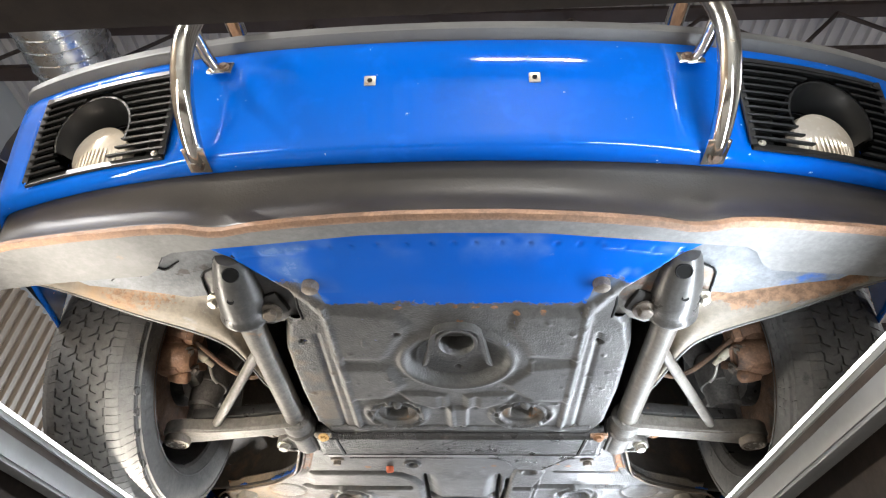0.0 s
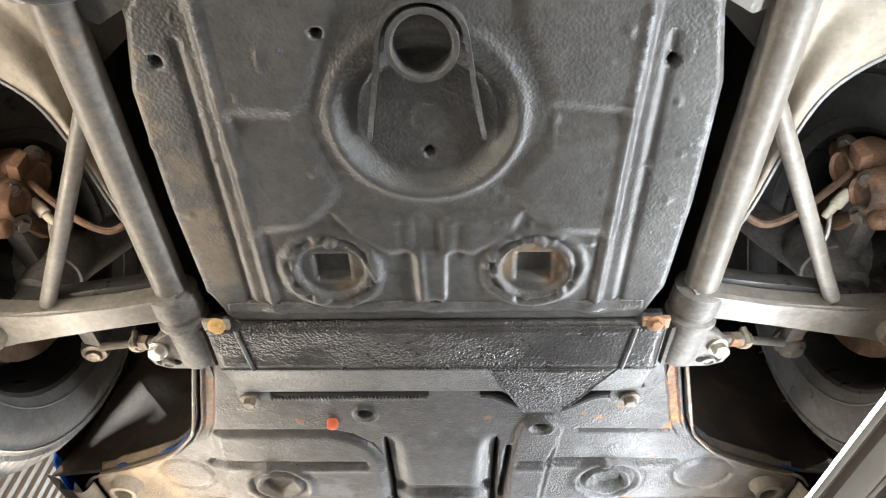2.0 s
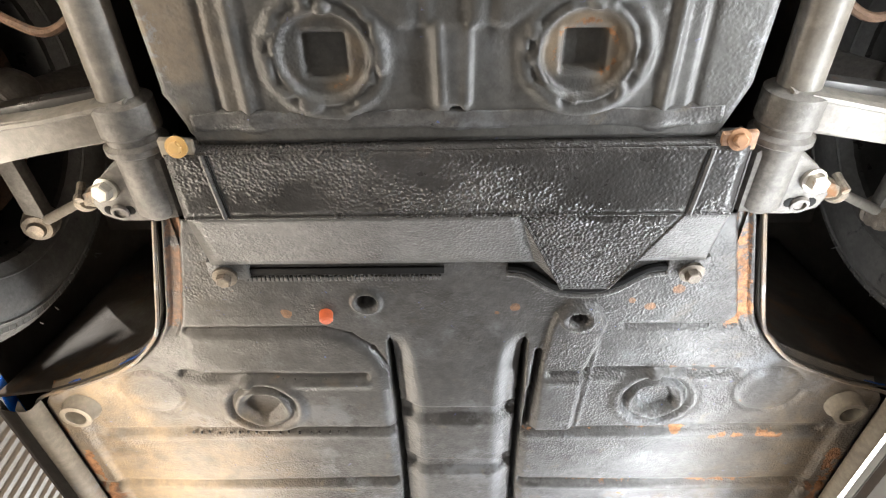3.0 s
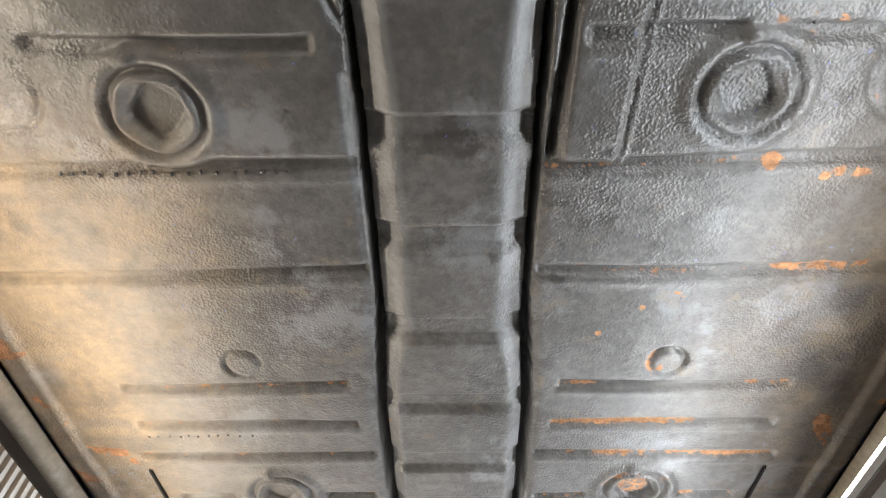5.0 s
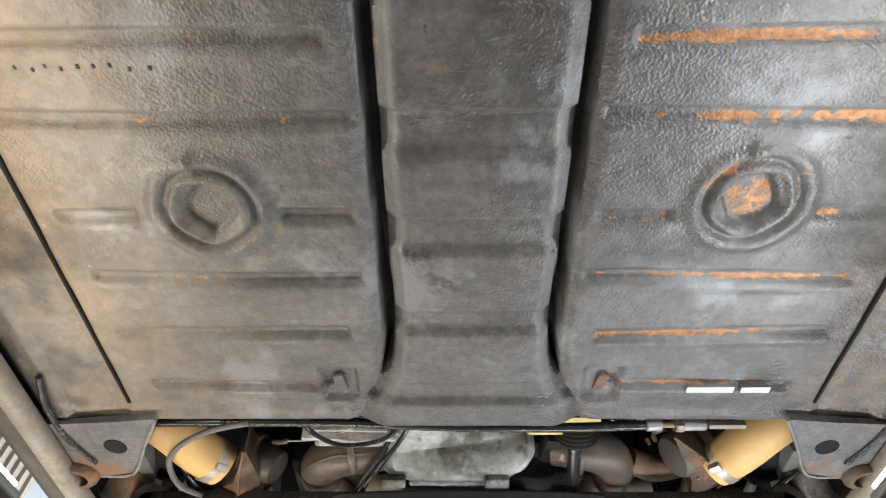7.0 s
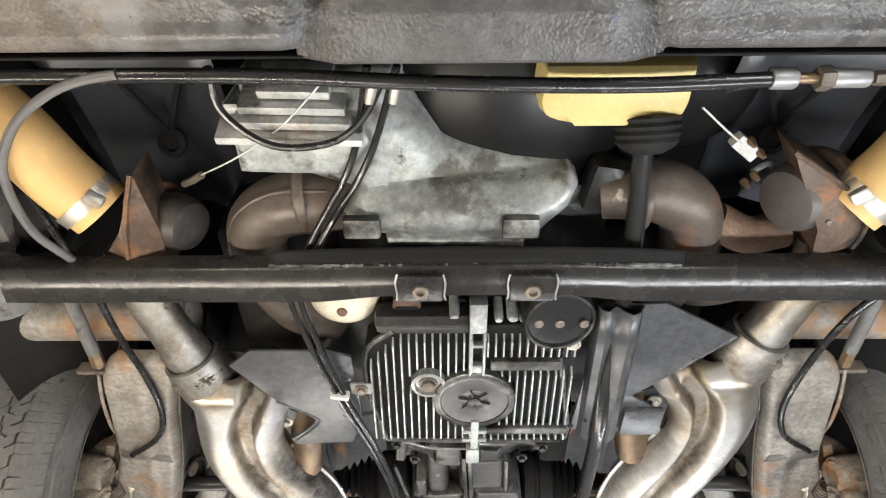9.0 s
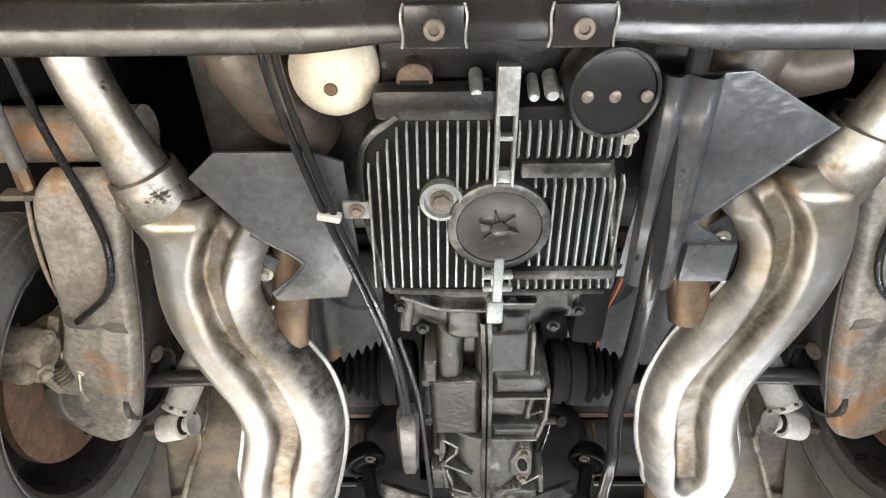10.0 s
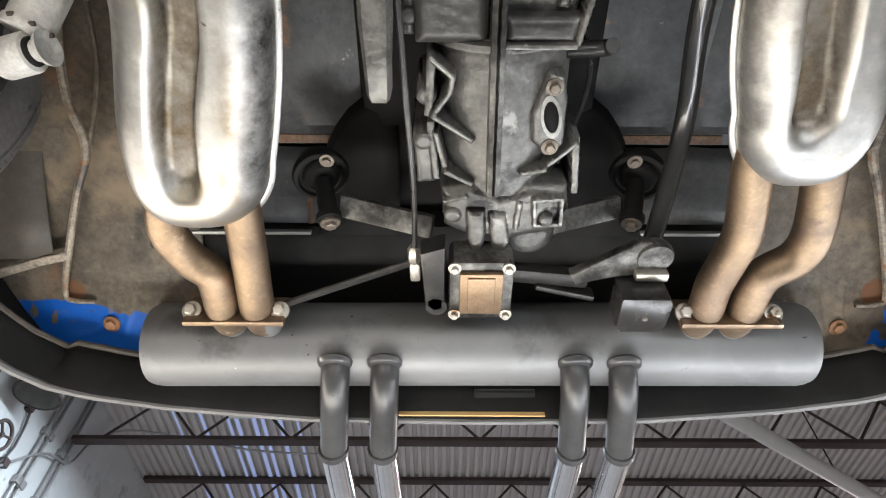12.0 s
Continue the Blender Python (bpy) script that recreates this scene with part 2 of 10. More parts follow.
M["muffler"] = material("grey_heat_paint", (0.17, 0.172, 0.175), (0.24, 0.242, 0.245), 4, (0.44, 0.56), 0.35, 0.10, 260, [((0.10, 0.10, 0.10), 6, 0.57, 0.12, 0.5), ((0.025, 0.025, 0.025), 70, 0.69, 0.015, 0.6), ((0.36, 0.36, 0.35), 45, 0.73, 0.02, 0.5)])
M["pipe_grey"] = material("dark_heat_paint", (0.055, 0.055, 0.056), (0.085, 0.085, 0.086), 12, (0.28, 0.42), 0.4, 0.12, 250, [((0.015, 0.015, 0.015), 60, 0.67, 0.02, 0.6), ((0.30, 0.30, 0.29), 55, 0.73, 0.02, 0.45)])
M["alu"] = material("oxidised_aluminium", (0.30, 0.315, 0.305), (0.42, 0.43, 0.415), 9, (0.3, 0.5), 0.6, 0.25, 110,
                    [((0.17, 0.16, 0.14), 13, 0.58, 0.1, 0.6), ((0.36, 0.42, 0.40), 6, 0.55, 0.1, 0.5)], grime_by=0.5)
M["alu_dirty"] = material("oily_cast_aluminium", (0.10, 0.098, 0.09), (0.19, 0.186, 0.175), 11, (0.3, 0.55), 0.6, 0.3, 110,
                          [((0.02, 0.019, 0.017), 10, 0.47, 0.12, 0.4)], grime_by=0.7)
M["oily"] = material("oily_black_casting", (0.014, 0.0135, 0.013), (0.036, 0.034, 0.031), 13, (0.26, 0.5), 0.2, 0.4, 110, [((0.15, 0.146, 0.135), 16, 0.65, 0.07, 0.45)], grime_by=0.6)
M["oily"].node_tree.nodes["Principled BSDF"].inputs["Specular IOR Level"].default_value = 0.35
M["tin"] = material("dark_engine_tin", (0.085, 0.088, 0.093), (0.14, 0.144, 0.15), 6, (0.26, 0.42), 0.45, 0.30, 70, [((0.3, 0.3, 0.3), 34, 0.70, 0.04, 0.5), ((0.05, 0.052, 0.055), 9, 0.58, 0.1, 0.35)], grime_by=0.3)
M["black_gloss"] = material("black_gloss_paint", (0.016, 0.015, 0.014), (0.028, 0.026, 0.024), 10, (0.2, 0.33), 0.0, 0.08, 230, [((0.3, 0.3, 0.28), 40, 0.76, 0.02, 0.5)])
M["hose_tan"] = material("tan_heater_hose", (0.55, 0.34, 0.12), (0.62, 0.41, 0.17), 8, (0.5, 0.65), 0.0, 0.15, 300)
M["yellow"] = material("yellowed_plastic", (0.60, 0.49, 0.20), (0.54, 0.43, 0.16), 14, (0.35, 0.5), 0.0, 0.05)
M["cream"] = material("cream_paint", (0.74, 0.68, 0.54), (0.66, 0.58, 0.44), 16, (0.3, 0.45), 0.0, 0.05, 200, [((0.35, 0.2, 0.1), 24, 0.7, 0.06, 0.6)], grime_by=0.2)
M["shock"] = material("chalky_white_paint", (0.66, 0.65, 0.62), (0.56, 0.54, 0.50), 14, (0.4, 0.6), 0.0, 0.1, 200, [((0.4, 0.24, 0.12), 24, 0.66, 0.06, 0.7)], grime_by=0.25)
M["cable"] = material("black_cable_sheath", (0.012, 0.012, 0.012), (0.02, 0.02, 0.02), 20, (0.2, 0.3), 0.0, 0.0)
M["bolt"] = material("zinc_bolt", (0.55, 0.53, 0.48), (0.42, 0.38, 0.32), 40, (0.3, 0.5), 0.8, 0.1, 300, [((0.3, 0.17, 0.08), 45, 0.62, 0.08, 0.7)])
M["bolt_dark"] = material("grimy_bolt", (0.15, 0.13, 0.11), (0.24, 0.2, 0.16), 40, (0.4, 0.6), 0.6, 0.2, 300, grime_by=0.4)
M["rust_bolt"] = material("rusty_bolt", (0.34, 0.18, 0.09), (0.24, 0.13, 0.07), 40, (0.6, 0.8), 0.2, 0.3, 300)
M["orange"] = material("orange_sealant", (0.65, 0.14, 0.05), (0.5, 0.1, 0.04), 60, (0.4, 0.6))
M["bay_grey"] = material("grey_bay_paint", (0.095, 0.098, 0.10), (0.14, 0.143, 0.147), 5, (0.4, 0.6), 0.0, 0.35, 90, [((0.24, 0.14, 0.08), 7, 0.60, 0.1, 0.7), ((0.06, 0.06, 0.06), 8, 0.56, 0.1, 0.6)], grime_by=0.35)
M["bay_mottled"] = material("mottled_bay_paint", (0.052, 0.055, 0.059), (0.095, 0.098, 0.104), 5, (0.4, 0.6), 0.0, 0.5, 60, [((0.27, 0.14, 0.07), 9, 0.60, 0.08, 0.7), ((0.05, 0.05, 0.05), 11, 0.57, 0.08, 0.6), ((0.36, 0.35, 0.33), 30, 0.68, 0.04, 0.6)], grime_by=0.35)
# black bay paint; also the fill for holes and gaps that lie in shade
M["bay_black"] = material("black_paint_and_gaps", (0.006, 0.006, 0.006), (0.012, 0.0115, 0.011), 6, (0.65, 0.85), 0.0, 0.15, 120)
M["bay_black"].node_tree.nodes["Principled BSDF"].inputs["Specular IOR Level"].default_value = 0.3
M["lens"] = material("ribbed_lamp_glass", (0.75, 0.70, 0.62), (0.68, 0.58, 0.45), 14, (0.08, 0.15), 0.35, 0.0)
M["bronze"] = material("bronze_cover", (0.20, 0.135, 0.08), (0.29, 0.20, 0.125), 30, (0.35, 0.5), 0.7, 0.2, grime_by=0.3)
M["galv"] = material("galvanised_steel", (0.26, 0.26, 0.255), (0.33, 0.33, 0.325), 8, (0.35, 0.5), 0.5, 0.08, 120)
M["lift_brown"] = material("dull_brown_steel", (0.035, 0.024, 0.017), (0.05, 0.035, 0.025), 6, (0.5, 0.7), 0.1, 0.1, grime_by=0.3)
M["deck"] = material("painted_roof_deck", (0.40, 0.38, 0.37), (0.48, 0.46, 0.45), 0.7, (0.5, 0.7), 0.0, 0.0)
M["joist"] = material("red_oxide_joist_steel", (0.032, 0.022, 0.02), (0.05, 0.034, 0.03), 2, (0.6, 0.8), 0.0, 0.0)
M["wall_plaster"] = material("pale_wall_plaster", (0.42, 0.44, 0.44), (0.52, 0.54, 0.54), 0.9, (0.6, 0.8), 0.0, 0.05, 30, [((0.30, 0.31, 0.31), 2.2, 0.56, 0.12, 0.7), ((0.22, 0.22, 0.21), 9, 0.66, 0.06, 0.7)])
M["cable_dark"] = material("dark_cable_sheath", (0.03, 0.03, 0.03), (0.05, 0.05, 0.05), 4, (0.5, 0.7))
M["wall_paint"] = material("grey_wall_sheet", (0.42, 0.43, 0.42), (0.5, 0.51, 0.5), 0.8, (0.5, 0.7), 0.0, 0.0)
M["concrete"] = material("workshop_concrete", (0.24, 0.235, 0.225), (0.31, 0.303, 0.292), 1.2, (0.5, 0.75), 0.0, 0.1, 60, grime_by=0.3)
M["dirt_panel"] = material("brown_dirty_paint", (0.095, 0.078, 0.058), (0.145, 0.12, 0.092), 6, (0.4, 0.62), 0.0, 0.5, 45, [((0.22, 0.17, 0.115), 5, 0.56, 0.10, 0.65), ((0.17, 0.095, 0.05), 9, 0.62, 0.08, 0.75), ((0.04, 0.037, 0.034), 8, 0.56, 0.10, 0.5), ((0.26, 0.25, 0.23), 40, 0.70, 0.03, 0.6)], [("paint", (0.006, 0.10, 0.46), 0.45), ("scrape", (0.03, 0.03, 0.03), 0.6), ("scab", (0.16, 0.075, 0.035), 0.75)], 0.5)
M["blue_worn"] = material("worn_blue_overspray", (0.005, 0.085, 0.40), (0.006, 0.06, 0.26), 30, (0.4, 0.6), 0.0, 0.2, 150, [((0.08, 0.065, 0.05), 26, 0.56, 0.08, 0.7)])
M["arm_rusty"] = material("rusty_dusty_arm", (0.22, 0.195, 0.165), (0.30, 0.28, 0.25), 8, (0.35, 0.55), 0.0, 0.2, 200, [((0.30, 0.17, 0.085), 7, 0.53, 0.1, 0.7), ((0.085, 0.08, 0.078), 9, 0.56, 0.06, 0.45)], grime_by=0.6)
M["rod_black"] = material("plain_black_gloss", (0.014, 0.014, 0.014), (0.022, 0.022, 0.022), 10, (0.15, 0.25), 0.0, 0.0)
M["flap_brown"] = material("scorched_brown_steel", (0.085, 0.055, 0.038), (0.15, 0.098, 0.066), 14, (0.42, 0.62), 0.25, 0.3, 160, [((0.26, 0.12, 0.05), 16, 0.56, 0.10, 0.8), ((0.03, 0.024, 0.02), 13, 0.56, 0.08, 0.5)], grime_by=0.5)
M["drum_dark"] = material("soot_dark_drum", (0.035, 0.032, 0.029), (0.065, 0.058, 0.05), 16, (0.4, 0.6), 0.2, 0.25, 160, [((0.12, 0.08, 0.05), 20, 0.62, 0.1, 0.7)], grime_by=0.4)
M["caliper"] = material("rusty_caliper_iron", (0.30, 0.165, 0.095), (0.21, 0.12, 0.075), 16, (0.5, 0.7), 0.1, 0.3, 150, [((0.42, 0.30, 0.22), 22, 0.62, 0.1, 0.6), ((0.08, 0.05, 0.035), 12, 0.6, 0.1, 0.6)], (), 0.4)
M["knuckle"] = material("grimy_grey_knuckle", (0.12, 0.112, 0.10), (0.17, 0.155, 0.14), 12, (0.45, 0.65), 0.1, 0.25, 150, [((0.24, 0.13, 0.07), 14, 0.64, 0.08, 0.7)], (), 0.5)
M["black_rubber"] = material("black_rubber", (0.009, 0.009, 0.009), (0.016, 0.0155, 0.015), 12, (0.5, 0.75), 0.0, 0.15, 200)
M["corner"] = material("rusty_grey_corner", (0.10, 0.10, 0.102), (0.15, 0.148, 0.146), 8, (0.4, 0.6), 0.0, 0.4, 180, [((0.17, 0.10, 0.065), 9, 0.52, 0.1, 0.75), ((0.05, 0.048, 0.046), 14, 0.6, 0.08, 0.5)], (), 0.5)
M["arm_tan"] = material("dusty_tan_casting", (0.22, 0.18, 0.135), (0.30, 0.26, 0.21), 14, (0.45, 0.65), 0.1, 0.3, 150, [((0.24, 0.12, 0.055), 16, 0.56, 0.1, 0.75), ((0.07, 0.062, 0.055), 18, 0.56, 0.08, 0.5)], (), 0.6)
M["wall_tan"] = material("tan_wall_sheet", (0.38, 0.31, 0.235), (0.44, 0.365, 0.28), 1.5, (0.5, 0.7), 0.0, 0.0)
M["well"] = material("brown_wheel_well_coating", (0.040, 0.033, 0.026), (0.065, 0.053, 0.041), 4, (0.4, 0.65), 0.0, 0.25, 160, [((0.16, 0.10, 0.06), 6, 0.58, 0.12, 0.8), (BLUE, 9, 0.74, 0.02, 0.4)], (), 0.4)
# the same castings with edges rubbed bright, for densely meshed parts
M["cast_alu"] = material("blower_cast_aluminium", (0.30, 0.325, 0.315), (0.42, 0.44, 0.425), 6, (0.4, 0.58), 0.2, 0.3, 110,
                         [((0.12, 0.115, 0.10), 7, 0.54, 0.06, 0.5), ((0.055, 0.05, 0.045), 15, 0.61, 0.05, 0.45), ((0.26, 0.20, 0.13), 9, 0.63, 0.06, 0.6)], [("darkening", (0.045, 0.044, 0.040), 0.42)], 0.45, worn=(0.62, 0.62, 0.60))
M["panel_black"] = material("blue_black_panel_paint", (0.022, 0.024, 0.028), (0.036, 0.039, 0.045), 8, (0.3, 0.45), 0.0, 0.1, 160, [((0.09, 0.09, 0.09), 40, 0.70, 0.04, 0.6)])
M["shroud"] = material("black_fan_shroud", (0.004, 0.004, 0.004), (0.007, 0.007, 0.007), 8, (0.30, 0.42), 0.0, 0.0)
M["shroud"].node_tree.nodes["Principled BSDF"].inputs["Specular IOR Level"].default_value = 0.3
M["cast_dirty"] = material("gearbox_cast_aluminium", (0.085, 0.083, 0.077), (0.17, 0.167, 0.157), 7, (0.32, 0.52), 0.45, 0.4, 140, [((0.020, 0.019, 0.017), 6, 0.47, 0.12, 0.38), ((0.010, 0.009, 0.008), 13, 0.56, 0.07, 0.32), ((0.28, 0.275, 0.255), 20, 0.62, 0.08, 0.45)], (), 0.45, worn=(0.24, 0.24, 0.225))
M["cast_oily"] = material("oily_gearbox_casting", (0.040, 0.039, 0.036), (0.085, 0.083, 0.078), 5, (0.30, 0.5), 0.35, 0.4, 140, [((0.014, 0.013, 0.012), 5, 0.48, 0.14, 0.34), ((0.15, 0.145, 0.13), 8, 0.57, 0.10, 0.5), ((0.20, 0.195, 0.18), 26, 0.64, 0.05, 0.5), ((0.008, 0.0075, 0.007), 12, 0.60, 0.07, 0.3)], (), 0.45, worn=(0.20, 0.195, 0.18))
M["hx_pipe"] = material("stained_pipe_stainless", (0.46, 0.45, 0.42), (0.36, 0.32, 0.26), 9, (0.36, 0.5), 0.95, 0.06, 60, [((0.22, 0.165, 0.10), 11, 0.53, 0.12, 0.5), ((0.06, 0.05, 0.04), 24, 0.64, 0.05, 0.6)], (), 0.35)
M["chalk_sheet"] = material("scuffed_pale_sheet", (0.13, 0.138, 0.15), (0.20, 0.208, 0.22), 9, (0.42, 0.6), 0.0, 0.3, 160, [((0.03, 0.10, 0.32), 7, 0.60, 0.08, 0.4), ((0.07, 0.065, 0.06), 22, 0.62, 0.05, 0.6)], (), 0.4)
M["drum_grey"] = material("scorched_grey_drum", (0.075, 0.066, 0.060), (0.11, 0.098, 0.09), 8, (0.42, 0.58), 0.1, 0.1, 200, [((0.16, 0.10, 0.07), 12, 0.62, 0.08, 0.7)], (), 0.2)
# floor between the fins, kept far darker than the fins
M["sump_dark"] = material("near_black_sump_floor", (0.006, 0.006, 0.0055), (0.013, 0.0125, 0.0115), 12, (0.5, 0.75), 0.0, 0.25, 120, [((0.05, 0.046, 0.04), 18, 0.66, 0.08, 0.6)], (), 0.4)
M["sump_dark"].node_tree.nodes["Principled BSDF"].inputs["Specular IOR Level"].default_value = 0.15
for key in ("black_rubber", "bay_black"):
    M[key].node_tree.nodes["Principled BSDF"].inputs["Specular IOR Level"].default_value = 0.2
M["duct"] = material("spiral_duct_steel", (0.62, 0.63, 0.64), (0.52, 0.53, 0.54), 3, (0.2, 0.35), 1.0, 0.0)

# ---- building helpers ----
V = Vector


def finish(name, bm, mat, parent=None, label="", smooth=40.0):
    me = bpy.data.meshes.new(name)
    bmesh.ops.recalc_face_normals(bm, faces=bm.faces[:])
    bm.to_mesh(me)
    bm.free()
    me.materials.append(M[mat])
    if smooth:
        me.shade_smooth()
        me.set_sharp_from_angle(angle=radians(smooth))
    ob = new(name, me)
    if parent:
        ob.parent = parent
    if label:
        tagged(ob, label)
    return ob


def part(name, bm, mat, parent, label="", smooth=40.0):
    """One mesh object under a thing or under a part."""
    return finish(name, bm, mat, parent, label, smooth)


def thing(name, label, category, group="", kind="", at=(0, 0, 0)):
    ob = new(name)
    ob.location = at
    return tagged(ob, label, category, group, kind)


def box(bm, centre, size, bevel=0.0, turn=None, taper=1.0):
    """A bevelled box; turn: a 3x3 or 4x4 rotation; taper narrows its top."""
    g = bmesh.ops.create_cube(bm, size=1.0)
    vs = g["verts"]
    for v in vs:
        k = taper if v.co.z > 0 else 1.0
        v.co = V((v.co.x * size[0] * k, v.co.y * size[1] * k, v.co.z * size[2]))
    if bevel:
        es = list({e for v in vs for e in v.link_edges})
        r = bmesh.ops.bevel(bm, geom=es, offset=bevel, segments=2, affect="EDGES", profile=0.6)
        vs = list(set(r["verts"]) | {v for f in r["faces"] for v in f.verts} | {v for v in vs if v.is_valid})
    t = turn.to_3x3() if turn else Matrix.Identity(3)
    for v in vs:
        v.co = t @ v.co + V(centre)
    return vs


def frame_of(way):
    way = V(way).normalized()
    side = way.orthogonal().normalized()
    return way, side, way.cross(side)


def lathe(bm, profile, origin, way, seg=24, cap=True):
    """Turns (radius, along) pairs round the axis from origin along way."""
    a, u, w = frame_of(way)
    rings = []
    for r, s in profile:
        ring = [bm.verts.new(V(origin) + a * s + (u * math.cos(k * math.tau / seg) + w * math.sin(k * math.tau / seg)) * max(r, 1e-5)) for k in range(seg)]
        rings.append(ring)
    for p, q in zip(rings, rings[1:]):
        for k in range(seg):
            bm.faces.new((p[k], p[(k + 1) % seg], q[(k + 1) % seg], q[k]))
    if cap:
        bm.faces.new(rings[0][::-1])
        bm.faces.new(rings[-1])
    return rings


def smooth_path(pts, n=6):
    """A Catmull-Rom line through pts."""
    p = [V(q) for q in pts]
    p = [p[0] * 2 - p[1]] + p + [p[-1] * 2 - p[-2]]
    out = []
    for i in range(1, len(p) - 2):
        for k in range(n):
            t = k / n
            out.append(0.5 * (2 * p[i] + (p[i + 1] - p[i - 1]) * t + (2 * p[i - 1] - 5 * p[i] + 4 * p[i + 1] - p[i + 2]) * t * t + (3 * p[i] - p[i - 1] - 3 * p[i + 1] + p[i + 2]) * t ** 3))
    out.append(p[-2])
    return out


def tube(bm, pts, radius, seg=12, n=6, cap=True):
    """A pipe along a smooth line; radius: one number or one per given point."""
    line = smooth_path(pts, n) if n > 1 else [V(p) for p in pts]
    m = len(line)
    rad = [radius] * m if isinstance(radius, (int, float)) else [float(np.interp(i / (m - 1) * (len(radius) - 1), range(len(radius)), radius)) for i in range(m)]
    u = None
    rings = []
    for i, p in enumerate(line):
        way = (line[min(i + 1, m - 1)] - line[max(i - 1, 0)]).normalized()
        u = way.orthogonal().normalized() if u is None else (u - way * u.dot(way)).normalized()
        w = way.cross(u)
        rings.append([bm.verts.new(p + (u * math.cos(k * math.tau / seg) + w * math.sin(k * math.tau / seg)) * rad[i]) for k in range(seg)])
    for p, q in zip(rings, rings[1:]):
        for k in range(seg):
            bm.faces.new((p[k], p[(k + 1) % seg], q[(k + 1) % seg], q[k]))
    if cap:
        bm.faces.new(rings[0][::-1])
        bm.faces.new(rings[-1])


def plate(bm, poly, z0, z1, bevel=0.0):
    """A flat plate with the outline poly in plan, from z0 up to z1."""
    lo = [bm.verts.new((x, y, z0)) for x, y in poly]
    hi = [bm.verts.new((x, y, z1)) for x, y in poly]
    n = len(poly)
    fs = [bm.faces.new(lo[::-1]), bm.faces.new(hi)] + [bm.faces.new((lo[k], lo[(k + 1) % n], hi[(k + 1) % n], hi[k])) for k in range(n)]
    if bevel:
        bmesh.ops.bevel(bm, geom=list(fs[0].edges), offset=bevel, segments=2, affect="EDGES", profile=0.6)


def strip(bm, rows, closed=False):
    """A skin over rows of points, all of one length."""
    vs = [[bm.verts.new(p) for p in r] for r in rows]
    n = len(vs[0])
    for a, b in zip(vs, vs[1:]):
        for k in range(n if closed else n - 1):
            bm.faces.new((a[k], a[(k + 1) % n], b[(k + 1) % n], b[k]))
    return vs


def thicken(ob, t):
    m = ob.modifiers.new("thickness", "SOLIDIFY")
    m.thickness, m.offset = t, 0.0
    return ob


def bolt(name, at, way, r, h, mat, parent, label="", washer=1.6):
    """A hexagon head on a washer; way points out of the surface."""
    bm = bmesh.new()
    lathe(bm, [(r * washer, -0.001), (r * washer, h * 0.25), (r * 1.05, h * 0.3)], at, way, 16)
    lathe(bm, [(r, h * 0.25), (r, h * 0.9), (r * 0.82, h)], at, way, 6)
    return part(name, bm, mat, parent, label, 30)


def smoothstep(a, b, x):
    t = np.clip((x - a) / (b - a), 0, 1)
    return t * t * (3 - 2 * t)


def field_noise(x, y, s, seed=0):
    """Value noise on arrays, 0 to 1."""
    rng = np.random.RandomState(seed)
    tab = rng.rand(64, 64)
    u, v = x * s + 100.3, y * s + 100.7
    i, j = np.floor(u).astype(int), np.floor(v).astype(int)
    f, g = u - i, v - j
    f, g = f * f * (3 - 2 * f), g * g * (3 - 2 * g)
    at = lambda a, b: tab[a % 64, b % 64]
    return (at(i, j) * (1 - f) + at(i + 1, j) * f) * (1 - g) + (at(i, j + 1) * (1 - f) + at(i + 1, j + 1) * f) * g


def bar_mask(x, y, x0, y0, x1, y1, w, soft):
    """1 on a rounded bar between two points."""
    dx, dy = x1 - x0, y1 - y0
    t = np.clip(((x - x0) * dx + (y - y0) * dy) / (dx * dx + dy * dy), 0, 1)
    d = np.hypot(x - x0 - t * dx, y - y0 - t * dy)
    return 1 - smoothstep(w - soft, w + soft, d)


def ring_mask(x, y, cx, cy, r, w):
    d = np.hypot(x - cx, y - cy) - r
    return np.exp(-(d / w) ** 2)


def pressed_sheet(name, X, Y, z, keep, mat, parent, label="", fields=None, kind=None):
    """A pressed steel panel: heights z over the plan X, Y where keep is true, with named fields on its points."""
    ny, nx = X.shape
    idx = np.arange(nx * ny).reshape(ny, nx)
    ok = keep[:-1, :-1] & keep[1:, :-1] & keep[:-1, 1:] & keep[1:, 1:]
    q = np.stack([idx[:-1, :-1], idx[1:, :-1], idx[1:, 1:], idx[:-1, 1:]], -1)[ok]
    used = np.unique(q)
    remap = -np.ones(nx * ny, int)
    remap[used] = np.arange(len(used))
    co = np.stack([X.ravel(), Y.ravel(), z.ravel()], 1)[used]
    me = bpy.data.meshes.new(name)
    me.from_pydata(co.tolist(), [], remap[q].tolist())
    for k, arr in (fields or {}).items():
        a = me.attributes.new(k, "FLOAT", "POINT")
        a.data.foreach_set("value", arr.ravel()[used].astype(np.float32))
    me.materials.append(M[mat])
    me.shade_smooth()
    ob = new(name, me)
    ob.parent = parent
    if label:
        tagged(ob, label)
    thicken(ob, 0.0016)
    return ob


